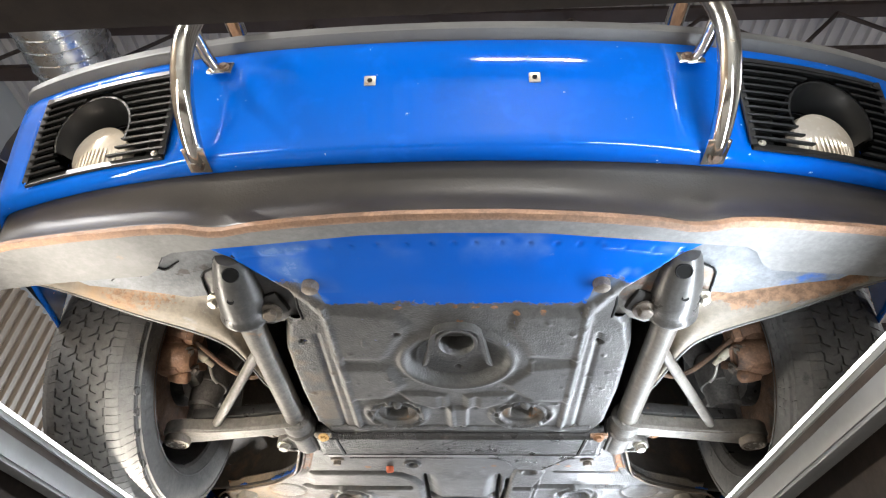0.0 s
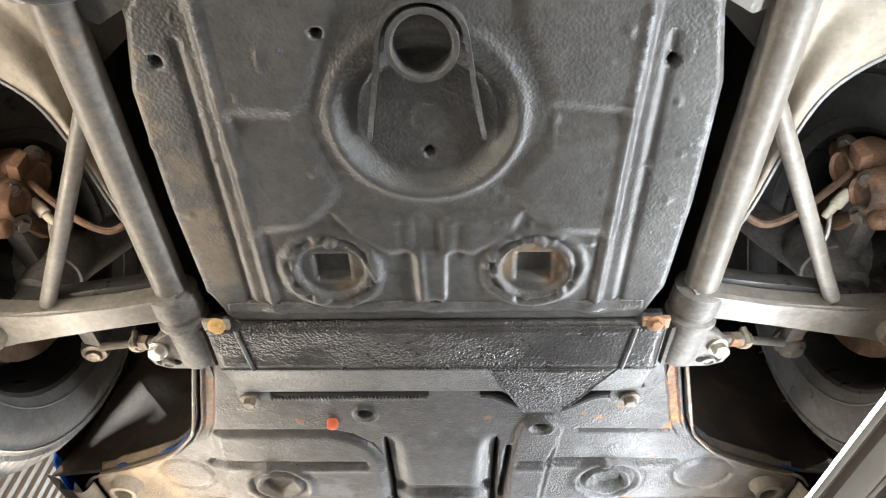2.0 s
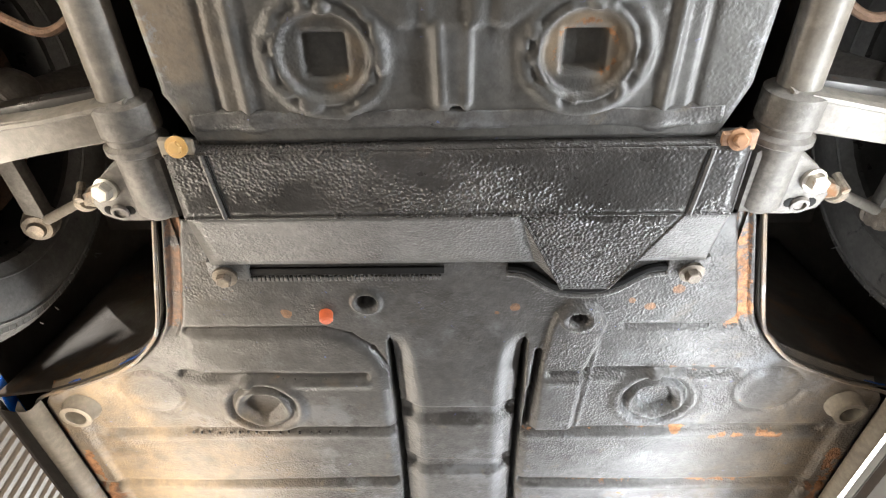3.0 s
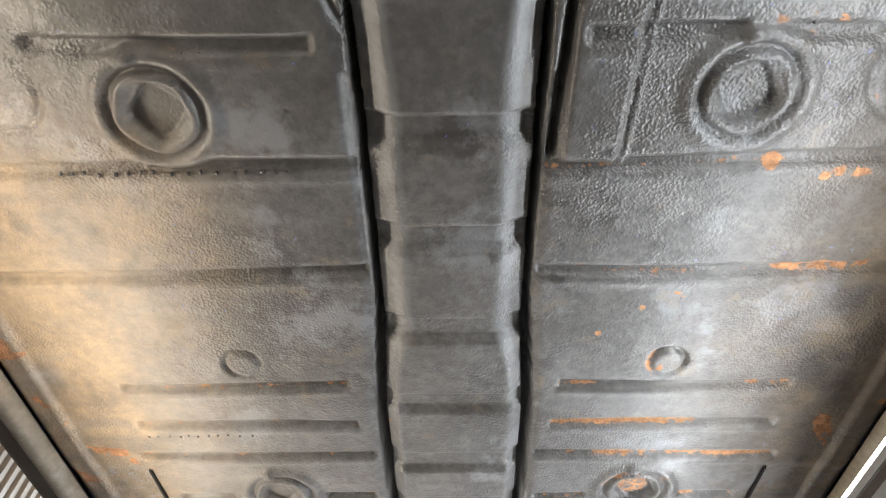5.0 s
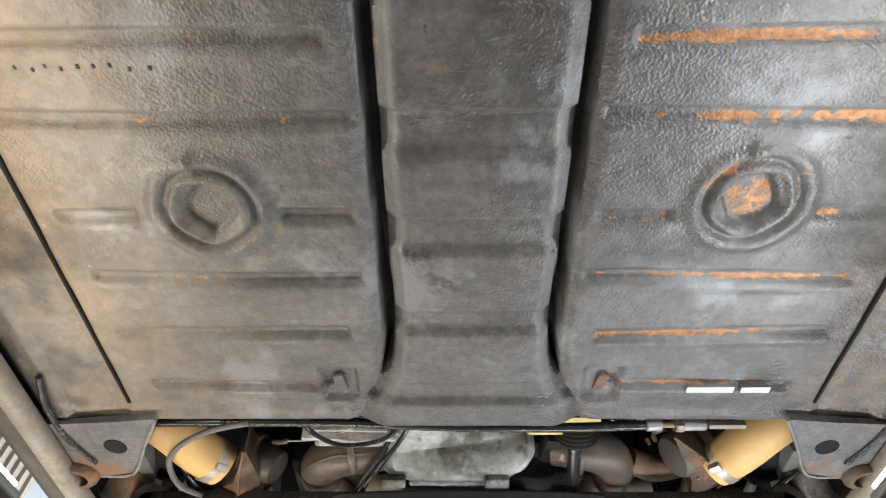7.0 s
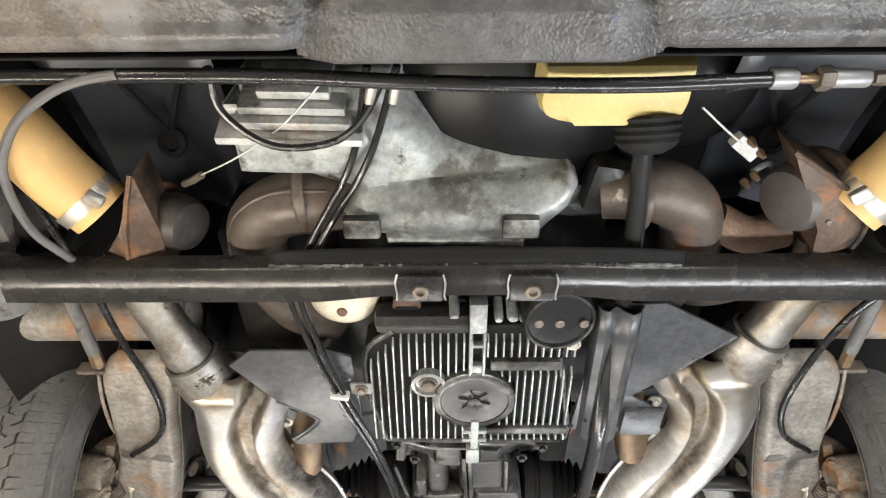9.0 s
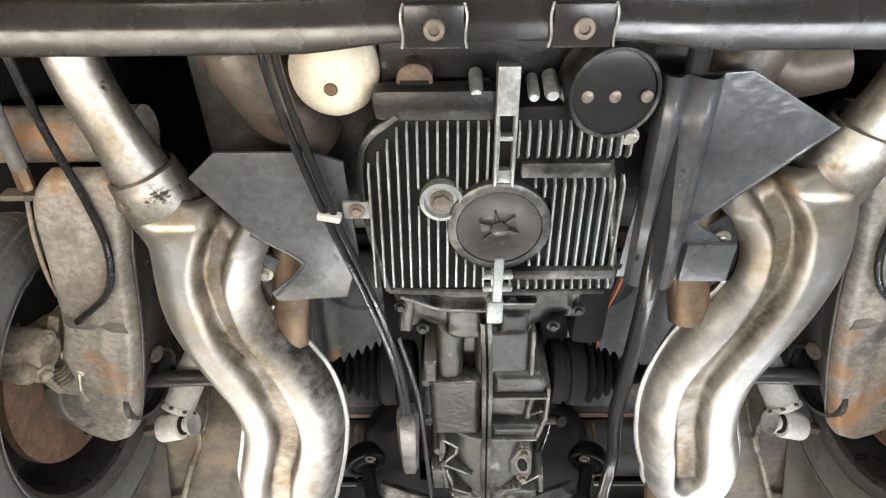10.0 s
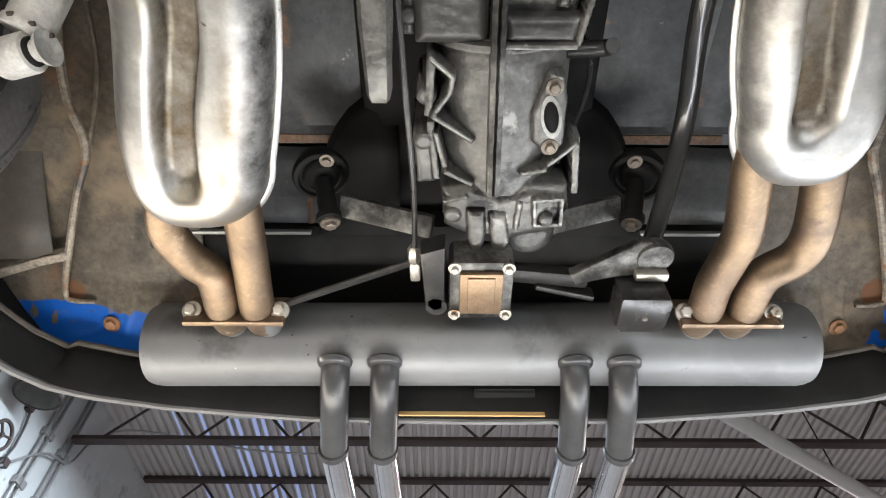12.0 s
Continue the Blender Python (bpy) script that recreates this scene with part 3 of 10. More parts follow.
def polygon_distance(X, Y, poly):
    """Signed distance to a closed outline, negative inside."""
    d = np.full(X.shape, 1e9)
    inside = np.zeros(X.shape, bool)
    n = len(poly)
    for k in range(n):
        (x0, y0), (x1, y1) = poly[k], poly[(k + 1) % n]
        ex, ey = x1 - x0, y1 - y0
        t = np.clip(((X - x0) * ex + (Y - y0) * ey) / (ex * ex + ey * ey), 0, 1)
        d = np.minimum(d, np.hypot(X - x0 - t * ex, Y - y0 - t * ey))
        hit = ((y0 > Y) != (y1 > Y)) & (X < ex * (Y - y0) / (ey + 1e-12) + x0)
        inside ^= hit
    return np.where(inside, -d, d)


def casting(name, lumps, top, step, mat, parent, label="", seed=1, rough=0.001, dark_mask=None):
    """A cast surface seen from below: the lowest of many rounded lumps. Each lump: ("p", outline, z, round), ("b", x, y, w, l, turn, z, round),
    ("c", x, y, r, z, round), ("y", x, r, z_axis, y0, y1) a lying cylinder along y."""
    pts = []
    for q in lumps:
        if q[0] == "p":
            pts += list(q[1])
        elif q[0] == "b":
            h = (q[3] + q[4]) / 2
            pts += [(q[1] - h, q[2] - h), (q[1] + h, q[2] + h)]
        elif q[0] == "c":
            pts += [(q[1] - q[3], q[2] - q[3]), (q[1] + q[3], q[2] + q[3])]
        else:
            pts += [(q[1] - q[2], q[4]), (q[1] + q[2], q[5])]
    xs = np.arange(min(p[0] for p in pts) - 0.01, max(p[0] for p in pts) + 0.01, step)
    ys = np.arange(min(p[1] for p in pts) - 0.01, max(p[1] for p in pts) + 0.01, step)
    X, Y = np.meshgrid(xs, ys)
    Z = np.full(X.shape, top)
    for q in lumps:
        if q[0] == "p":
            d, z, r = polygon_distance(X, Y, q[1]), q[2], q[3]
        elif q[0] == "b":
            t = radians(q[5])
            u, v = (X - q[1]) * math.cos(t) + (Y - q[2]) * math.sin(t), -(X - q[1]) * math.sin(t) + (Y - q[2]) * math.cos(t)
            d, z, r = np.maximum(np.abs(u) - q[3] / 2, np.abs(v) - q[4] / 2), q[6], q[7]
        elif q[0] == "c":
            d, z, r = np.hypot(X - q[1], Y - q[2]) - q[3], q[4], q[5]
        else:
            h = np.sqrt(np.clip(q[2] ** 2 - (X - q[1]) ** 2, 0, None))
            ok = (Y > q[4]) & (Y < q[5]) & (h > 0)
            Z = np.where(ok, np.minimum(Z, q[3] - h), Z)
            continue
        k = np.clip(1 + d / r, 0, 1)
        drop = np.sqrt(np.clip(1 - k * k, 0, 1)) * np.clip(r, 0, abs(top - z))
        low = np.where(d < 0, z + np.clip(r, 0, abs(top - z)) - drop, top)
        wall = np.where((d < 0.5 * step) & (d > -r), low, low)
        Z = np.minimum(Z, np.where(d < 0, wall, top))
    keep = Z < top - 0.0005
    grow = keep.copy()
    grow[1:] |= keep[:-1]
    grow[:-1] |= keep[1:]
    grow[:, 1:] |= keep[:, :-1]
    grow[:, :-1] |= keep[:, 1:]
    Z = np.where(keep, Z + rough * (field_noise(X, Y, 60, seed) - 0.5) + 0.6 * rough * (field_noise(X, Y, 170, seed + 1) - 0.5), Z)
    ob = pressed_sheet(name, X, Y, Z, grow, mat, parent, label, {"darkening": dark_mask(X, Y)} if dark_mask else None)
    ob.data.set_sharp_from_angle(angle=radians(50))
    return ob

# ---- the hall ----
X0, X1, Y0, Y1, ROOF = -3.6, 7.5, -5.5, 16.0, 5.4


def slab(name, poly, z0, z1, mat, label, cat):
    bm = bmesh.new()
    plate(bm, poly, z0, z1)
    return tagged(finish(name, bm, mat, None, "", 0), label, cat, "", "structure")


slab("floor", [(X0, Y0), (X1, Y0), (X1, Y1), (X0, Y1)], -0.15, 0.0, "concrete", "grey concrete workshop floor, smooth and stained", "floor")


def ribbed_sheet(bm, u0, u1, pitch, depth, put):
    """A trapezoid-ribbed sheet between u0 and u1; put(u, d) gives the two end points of a line of it."""
    u, line = u0, []
    while u < u1:
        for f, d in ((0.0, 0.0), (0.42, 0.0), (0.5, depth), (0.92, depth)):
            line.append((u + f * pitch, d))
        u += pitch
    strip(bm, [[put(a, d)[0] for a, d in line], [put(a, d)[1] for a, d in line]])


bm = bmesh.new()
ribbed_sheet(bm, X0, X1, 0.092, 0.032, lambda u, d: (V((u, Y0, ROOF - d)), V((u, Y1, ROOF - d))))
deck = tagged(finish("ceiling", bm, "deck", None, "", 0), "ribbed steel roof deck with pale worn paint", "roof deck", "", "structure")
thicken(deck, 0.003)
for nm, a, b in (("wall_east", (X1, Y1), (X1, Y0)), ("wall_north", (X0, Y1), (X1, Y1)), ("wall_south", (X1, Y0), (X0, Y0))):
    bm = bmesh.new()
    A, B = V((*a, 0)), V((*b, 0))
    ln = (B - A).length
    d = (B - A) / ln
    nrm = V((0, 0, 1)).cross(d)
    ribbed_sheet(bm, 0.0, ln, 0.3, 0.035, lambda u, k: (A + d * u + nrm * k, A + d * u + nrm * k + V((0, 0, ROOF))))
    thicken(tagged(finish(nm, bm, "wall_paint", None, "", 0), "pale grey ribbed sheet-metal workshop wall", "wall", "", "structure"), 0.004)


slab("wall_west", [(X0 - 0.2, Y0), (X0, Y0), (X0, Y1), (X0 - 0.2, Y1)], 0.0, ROOF, "wall_plaster", "smooth pale grey workshop wall with stains", "wall")
bm = bmesh.new()
ribbed_sheet(bm, Y0 + 0.1, 6.5, 0.11, 0.03, lambda u, k: (V((X0 + 0.07 + k, u, 0.0)), V((X0 + 0.07 + k, u, 4.2))))
thicken(tagged(finish("wall_cladding", bm, "wall_tan", None, "", 0), "tan ribbed sheet cladding on the workshop wall", "wall cladding", "", "structure"), 0.004)


def roof_joist(y):
    """An open-web steel joist across the hall: two chords and zigzag rods."""
    jo = thing("roof_joist", "dark open-web steel roof joist with zigzag bars", "roof joist", "joists under the roof", "", (0, y, 0))
    for z in (ROOF - 0.055, ROOF - 0.6):
        bm = bmesh.new()
        box(bm, ((X0 + X1) / 2, 0, z), (X1 - X0 - 0.1, 0.1, 0.045), 0.006)
        part("chord", bm, "joist", jo)
    x, up = X0 + 0.3, True
    while x < X1 - 0.5:
        bm = bmesh.new()
        za, zb = (ROOF - 0.58, ROOF - 0.1) if up else (ROOF - 0.1, ROOF - 0.58)
        tube(bm, [(x, 0, za), (x + 0.45, 0, zb)], 0.014, 8, 1)
        part("web_bar", bm, "joist", jo)
        x, up = x + 0.45, not up
    return jo


first = roof_joist(-4.0)
for k in range(1, 12):
    copy_thing(first, pose(0, -4.0 + 1.55 * k, 0))

# thin glowing strips added under the deck, standing for bluish light on its ribs
m = bpy.data.materials.new("blue_deck_glow")
m.use_nodes = True
bs = m.node_tree.nodes["Principled BSDF"]
bs.inputs["Base Color"].default_value = (0.45, 0.52, 0.75, 1)
bs.inputs["Emission Color"].default_value = (0.42, 0.54, 1.0, 1)
bs.inputs["Emission Strength"].default_value = 0.26
M["skylight"] = m
for k, (dx, w) in enumerate(((-0.83, 0.02), (-0.552, 0.035), (-0.276, 0.03), (-0.184, 0.045), (0.0, 0.045), (0.092, 0.04), (0.276, 0.045), (0.46, 0.025), (0.828, 0.02))):
    bm = bmesh.new()
    box(bm, (X0 + 0.092 * 16 + 0.0653 + dx, 8.9, ROOF - 0.038), (w, 3.0, 0.008), 0.002)
    tagged(finish("deck_glow_%d" % (k + 1), bm, "skylight", None), "bluish glowing strip that imitates blue light on the roof deck", "skylight", "", "structure")
# pale slanting tube below the roof, built without any glow
hp = thing("hanging_tube", "pale straight tube hung below the roof", "pipe")
bm = bmesh.new()
tube(bm, [(1.9, 7.3, 4.5), (2.51, 7.73, 4.5), (3.2, 8.23, 4.5), (4.3, 9.02, 4.5)], 0.07, 16, 1)
part("tube_body", bm, "wall_paint", hp)
for x, y in ((2.2, 7.51), (3.6, 8.52)):
    bm = bmesh.new()
    tube(bm, [(x, y, 4.53), (x, y, ROOF)], 0.008, 6, 1)
    part("tube_hanger", bm, "joist", hp)

# tube lamps, duct and conduits
for lx, ly, _, _, turn in TUBES:
    lp = thing("tube_lamp", "long white fluorescent lamp below the roof, out of view", "ceiling lamp", "tube lamps under the roof", "", (lx, ly, 4.78))
    lp.rotation_euler = (0, 0, radians(turn - 90))
    bm = bmesh.new()
    box(bm, (0, 0, 0.03), (0.2, 1.5, 0.05), 0.01)
    part("tray", bm, "wall_paint", lp)
    for dx in (-0.07, 0.07):
        for dy in (-0.6, 0.6):
            bm = bmesh.new()
            tube(bm, [(dx, dy, 0.05), (dx, dy, ROOF - 4.78)], 0.006, 6, 1)
            part("hanger", bm, "joist", lp)
du = thing("air_duct", "shiny round spiral steel air duct along the wall", "duct")
bm = bmesh.new()
lathe(bm, [(0.24, s * 0.08 + o) if o < 0.07 else (0.247, s * 0.08 + o) for s in range(88) for o in (0.0, 0.068, 0.072)], (-2.35, -4.5, 4.6), (0, 1, 0), 28)
part("duct_pipe", bm, "duct", du)
for y in (-3.5, -1.0, 1.5):
    bm = bmesh.new()
    box(bm, (-2.35, y, 5.08), (0.03, 0.03, 0.5))
    part("duct_strap", bm, "galv", du)
for k, (y, sway) in enumerate(((7.15, 0.0), (7.62, 0.16), (8.02, 0.0), (8.10, 0.0), (8.36, 0.0), (8.44, 0.0))):
    cd = thing("conduit", "thin grey electrical conduit fixed to the wall", "conduit", "conduits on the wall")
    bm = bmesh.new()
    tube(bm, [(X0 + 0.03, y, 0.0), (X0 + 0.03, y, 3.5), (X0 + 0.03, y + sway, 4.3), (X0 + 0.03, y, 4.9), (X0 + 0.03, y + 0.4 * sway, ROOF)], 0.011 if sway else 0.016, 8, 4)
    part("conduit_pipe", bm, "cable_dark" if sway or k == 0 else "galv", cd)
    for z in (4.15, 4.62):
        bm = bmesh.new()
        box(bm, (X0 + 0.03, y + (sway if z < 4.5 else 0.4 * sway), z), (0.06, 0.07, 0.07), 0.01)
        part("junction_box", bm, "joist" if k < 2 else "galv", cd)
cb = thing("slack_cable", "slack grey cable looped from the wall to the roof", "cable")
bm = bmesh.new()
tube(bm, [(X0 + 0.04, 7.55, 3.9), (X0 + 0.05, 8.1, 4.45), (X0 + 0.06, 8.5, 4.62), (X0 + 0.05, 8.7, 5.0), (X0 + 0.3, 8.95, 5.30), (-2.2, 9.25, 5.28), (-1.2, 9.35, 5.28)], 0.012, 8, 5)
part("cable_run", bm, "galv", cb)
hl = thing("high_bay_lamp", "grey metal drum lamp with a dark rim, unlit", "lamp")
bm = bmesh.new()
lathe(bm, [(0.0, 0.0), (0.10, 0.0), (0.17, -0.06), (0.18, -0.24), (0.17, -0.245), (0.16, -0.08), (0.0, -0.06)], (-3.36, 7.42, 4.78), (0, 0, 1), 28)
part("shade", bm, "galv", hl)
bm = bmesh.new()
lathe(bm, [(0.172, -0.25), (0.19, -0.25), (0.19, -0.225), (0.178, -0.225)], (-3.36, 7.42, 4.78), (0, 0, 1), 28, False)
part("rim", bm, "joist", hl)
bm = bmesh.new()
tube(bm, [(-3.36, 7.42, 4.77), (-3.36, 7.42, ROOF)], 0.012, 8, 1)
part("hanger", bm, "joist", hl)
hw = thing("hand_wheel", "dark spoked hand wheel on the workshop wall", "valve wheel")
bm = bmesh.new()
ring = [(X0 + 0.12, 7.48 + 0.11 * math.cos(a), 4.20 + 0.11 * math.sin(a)) for a in [math.tau * k / 24 for k in range(25)]]
tube(bm, ring, 0.015, 8, 1)
part("wheel_rim", bm, "joist", hw)
for a in (20, 140, 260):
    bm = bmesh.new()
    tube(bm, [(X0 + 0.12, 7.48, 4.20), (X0 + 0.12, 7.48 + 0.11 * math.cos(radians(a)), 4.20 + 0.11 * math.sin(radians(a)))], 0.011, 8, 1)
    part("spoke", bm, "joist", hw)
bm = bmesh.new()
tube(bm, [(X0, 7.48, 4.20), (X0 + 0.13, 7.48, 4.20)], 0.02, 10, 1)
part("spindle", bm, "joist", hw)

# ---- the lift ----
m = bpy.data.materials.new("led_diffuser")
m.use_nodes = True
bs = m.node_tree.nodes["Principled BSDF"]
bs.inputs["Base Color"].default_value = (0.9, 0.9, 0.9, 1)
bs.inputs["Emission Color"].default_value = (1.0, 0.95, 0.88, 1)
bs.inputs["Emission Strength"].default_value = 6.0
M["led"] = m
lift = thing("car_lift", "low-rise car lift with two steel platforms and light strips", "car lift")
RUN_TOP = 1.69
for side, x_in, skew, y_mid in ((-1, -0.606, 3.5, 1.0), (1, 0.465, -1.1, 1.0)):
    m = pose(x_in, y_mid, 0, 0, 0, -skew)
    bm = bmesh.new()
    w = 0.5 * side
    box(bm, (w / 2, 0, RUN_TOP - 0.006), (0.5, 3.2, 0.012), 0.003)
    ob = part("runway_deck", bm, "lift_brown", lift, "brown steel runway deck")
    ob.matrix_local = m
    for nm, dx, z, sx, sz, mt in (("runway_web", 0.004 * side, RUN_TOP - 0.019, 0.006, 0.040, "galv"), ("runway_lip", 0.014 * side, RUN_TOP - 0.042, 0.024, 0.006, "galv"),
                                  ("outer_web", 0.496 * side, RUN_TOP - 0.08, 0.006, 0.15, "lift_brown"), ("inner_beam", 0.09 * side, RUN_TOP - 0.095, 0.05, 0.16, "lift_brown")):
        bm = bmesh.new()
        box(bm, (dx, 0, z), (sx, 3.2, sz), 0.002)
        part(nm, bm, mt, lift).matrix_local = m
    bm = bmesh.new()
    box(bm, (0.006 * side, 0, RUN_TOP + 0.006), (0.012, 3.18, 0.010), 0.003)
    part("light_strip_rail", bm, "galv", lift, "aluminium rail of a light strip").matrix_local = m
    bm = bmesh.new()
    box(bm, (0.006 * side, 0, RUN_TOP + 0.014), (0.009, 3.16, 0.006), 0.002)
    part("light_strip", bm, "led", lift, "glowing white light strip").matrix_local = m
for y in (0.056,):
    bm = bmesh.new()
    box(bm, (-0.03, y, 1.63), (2.0, 0.15, 0.13), 0.012, pose(0, 0, 0, 0, 0, -1.1))
    part("cross_beam", bm, "lift_brown", lift, "dark brown steel cross beam")
for x in (-0.98, 0.90):
    for y in (0.065, 2.45):
        bm = bmesh.new()
        box(bm, (x, y, 0.84), (0.14, 0.14, 1.68), 0.012)
        box(bm, (x, y, 0.01), (0.3, 0.3, 0.02), 0.004)
        part("post", bm, "lift_brown", lift, "square steel lift post")

# bodies of the added light bars, unseen beside the car
for wx, wy, wz, aim, watts, tone, long in SIDE_BARS:
    wl = thing("added_light_bar", "light bar on a stand, added out of view to light the underside", "work light", "work lights beside the car", "", (wx, wy, 0))
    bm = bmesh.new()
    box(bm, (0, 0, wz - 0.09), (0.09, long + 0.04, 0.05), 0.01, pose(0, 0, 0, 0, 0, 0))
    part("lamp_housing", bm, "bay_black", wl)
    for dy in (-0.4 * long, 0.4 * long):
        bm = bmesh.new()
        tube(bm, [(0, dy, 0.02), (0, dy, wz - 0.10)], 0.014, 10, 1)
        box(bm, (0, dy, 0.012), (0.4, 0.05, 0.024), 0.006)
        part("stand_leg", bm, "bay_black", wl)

# ---- the car ----
car = thing("car", "blue vintage sports car on a lift, its underside worn and rusty", "car")

# bumper
def bumper_y(x):
    a = abs(x)
    return 0.461 + 0.12 * a ** 2 + 0.20 * a ** 4 + max(a - 0.665, 0) * 1.3 + max(a - 0.665, 0) ** 2 * 34


BX = [i * 0.0185 for i in range(-40, 41)]
BUMP = [(0.085, 1.952), (0.072, 1.945), (0.062, 1.9435), (0.054, 1.946), (0.049, 1.953), (0.0445, 1.967), (0.0345, 2.0), (0.0215, 2.04), (0.0115, 2.075), (0.006, 2.098), (0.0045, 2.112), (0.0045, 2.119), (0.03, 2.126)]
face_d = lambda z: float(np.interp(z, [q[1] for q in BUMP[2:12]], [q[0] for q in BUMP[2:12]]))
bm = bmesh.new()
vs = [[bm.verts.new((x, bumper_y(x) + d, z)) for x in BX] for d, z in BUMP]
for j in range(len(BUMP) - 1):
    for i in range(len(BX) - 1):
        if not (4 <= j < 9 and 0.388 < abs(BX[i] + BX[i + 1]) / 2 < 0.61):
            bm.faces.new((vs[j][i], vs[j][i + 1], vs[j + 1][i + 1], vs[j + 1][i]))
bumper = thicken(part("front_bumper", bm, "blue", car, "glossy blue steel front bumper with stone chips", 60), 0.002)
bm = bmesh.new()
strip(bm, [[(x * 1.004, bumper_y(x) + d, z) for x in BX] for d, z in ((0.03, 2.125), (-0.003, 2.126), (-0.009, 2.130), (-0.009, 2.148), (-0.002, 2.154), (0.06, 2.156))])
part("bumper_strip", bm, "rubber_trim", bumper, "grey rubber bumper strip", 50)
bm = bmesh.new()
strip(bm, [[(x * 1.004, bumper_y(x) + d, z) for x in BX] for d, z in ((0.055, 2.158), (0.012, 2.159), (0.004, 2.166), (0.012, 2.178), (0.07, 2.182))])
part("bumper_top", bm, "rust_lip", bumper, "dull bronze upper edge of the bumper", 50)
for x in (-0.112, 0.112):
    bm = bmesh.new()
    box(bm, (x, bumper_y(x) + face_d(2.048) - 0.001, 2.048), (0.016, 0.004, 0.016), 0.001, pose(0, 0, 0, 18, 0, 0))
    pl = part("plate_nut", bm, "bolt", bumper, "small square steel nut")
    bm = bmesh.new()
    lathe(bm, [(0.0035, 0), (0.0035, 0.003)], (x, bumper_y(x) + face_d(2.048) - 0.001, 2.048), (0, -1, -0.3), 12)
    part("nut_hole", bm, "bay_black", pl)

for s in (-1, 1):
    # chrome bumper guard
    guard = None
    bm = bmesh.new()
    tube(bm, [(s * 0.338, 0.541, 1.945), (s * 0.340, 0.505, 1.951), (s * 0.345, 0.456, 1.985), (s * 0.350, 0.420, 2.05), (s * 0.347, 0.413, 2.13), (s * 0.342, 0.438, 2.2), (s * 0.34, 0.5, 2.215)], [0.010, 0.0125, 0.014, 0.0145, 0.0145, 0.014, 0.014], 16, 8)
    guard = part("bumper_guard", bm, "chrome", car, "curved chrome bumper guard tube, pitted")
    bm = bmesh.new()
    box(bm, (s * 0.338, 0.526, 1.942), (0.030, 0.04, 0.004), 0.0015)
    part("guard_foot", bm, "chrome", guard)
    bolt("guard_bolt", (s * 0.338, 0.532, 1.938), (0, -0.3, -1), 0.0055, 0.005, "flap_brown", guard)
    bm = bmesh.new()
    tube(bm, [(s * 0.347, 0.420, 2.085), (s * 0.342, 0.455, 2.084), (s * 0.335, bumper_y(0.335) + 0.004, 2.083)], 0.009, 10, 4)
    box(bm, (s * 0.327, bumper_y(0.327) + 0.001, 2.082), (0.036, 0.005, 0.024), 0.002)
    part("guard_bracket", bm, "chrome", guard)
    bolt("guard_bolt", (s * 0.322, bumper_y(0.322) - 0.001, 2.082), (0, -1, 0), 0.005, 0.005, "flap_brown", guard)
    # grille with fog lamp
    gx0, gx1, gz0, gz1 = 0.390, 0.607, 1.955, 2.093
    by = lambda x, z: bumper_y(x) + face_d(z)
    bm = bmesh.new()
    xs = [gx0 + (gx1 - gx0) * i / 12 for i in range(13)]
    for off, rows in ((-0.003, ((gz0 - 0.004, gz0 + 0.006), (gz1 - 0.006, gz1 + 0.004))),):
        for za, zb in rows:
            strip(bm, [[(s * x, by(x, za) + off - 0.004 * k, za + (zb - za) * j) for x in xs] for k, j in ((0, 0), (1, 0), (1, 1), (0, 1))])
    for xa in (gx0 - 0.003, gx1 - 0.005):
        strip(bm, [[(s * (xa + 0.008 * j), by(xa, z) - 0.003 - 0.004 * k, z) for z in (gz0, 2.02, 2.06, gz1)] for k, j in ((0, 0), (1, 0), (1, 1), (0, 1))])
    grille = part("grille", bm, "black_plastic", car, "black plastic slatted grille with a round fog lamp opening")
    bm = bmesh.new()
    for zz in (gz0 - 0.001, gz1 + 0.001):
        strip(bm, [[(s * x, by(x, zz) + d, zz) for x in xs] for d in (0.0, 0.07)])
    for xx in (gx0 - 0.001, gx1 + 0.001):
        strip(bm, [[(s * xx, by(xx, z) + d, z) for z in (gz0, 2.03, gz1)] for d in (0.0, 0.07)])
    strip(bm, [[(s * x, by(x, z) + 0.07, z) for x in xs] for z in (gz0, 2.03, gz1)])
    part("grille_backing", bm, "bay_black", grille)
    fx, fz, fr = 0.511, 2.014, 0.060
    fy = by(fx, fz)
    for k in range(11):
        z = gz0 + 0.011 + k * (gz1 - gz0 - 0.018) / 10.4
        half = math.sqrt(max(fr * fr - (z - fz) ** 2, 0))
        for a, b in (((gx0, fx - half), (fx + half, gx1)) if half > 0.012 else ((gx0, gx1),)):
            if b - a < 0.01:
                continue
            bm = bmesh.new()
            xx = [a + (b - a) * i / 6 for i in range(7)]
            strip(bm, [[(s * x, by(x, z) - 0.003 + dy, z + dz) for x in xx] for dy, dz in ((-0.006, -0.0035), (-0.008, -0.002), (0.0, 0.004), (0.002, 0.0025), (-0.006, -0.0035))])
            part("slat", bm, "black_plastic", grille)
    lean = V((s * 0.22, -1, -0.30)).normalized()
    bm = bmesh.new()
    side_v = lean.cross(V((0, 0, 1))).normalized()
    up_v = side_v.cross(lean).normalized()
    arc = [math.pi * (-0.12 + 1.24 * k / 26) for k in range(27)]
    strip(bm, [[V((s * fx, fy - 0.002, fz)) + lean * d + (side_v * math.cos(a) + up_v * math.sin(a)) * r for a in arc] for r, d in ((0.050, -0.05), (0.055, -0.036), (0.057, -0.008), (0.059, 0.003), (0.062, 0.003), (0.061, -0.01))])
    part("lamp_rim", bm, "black_plastic", grille)
    bm = bmesh.new()
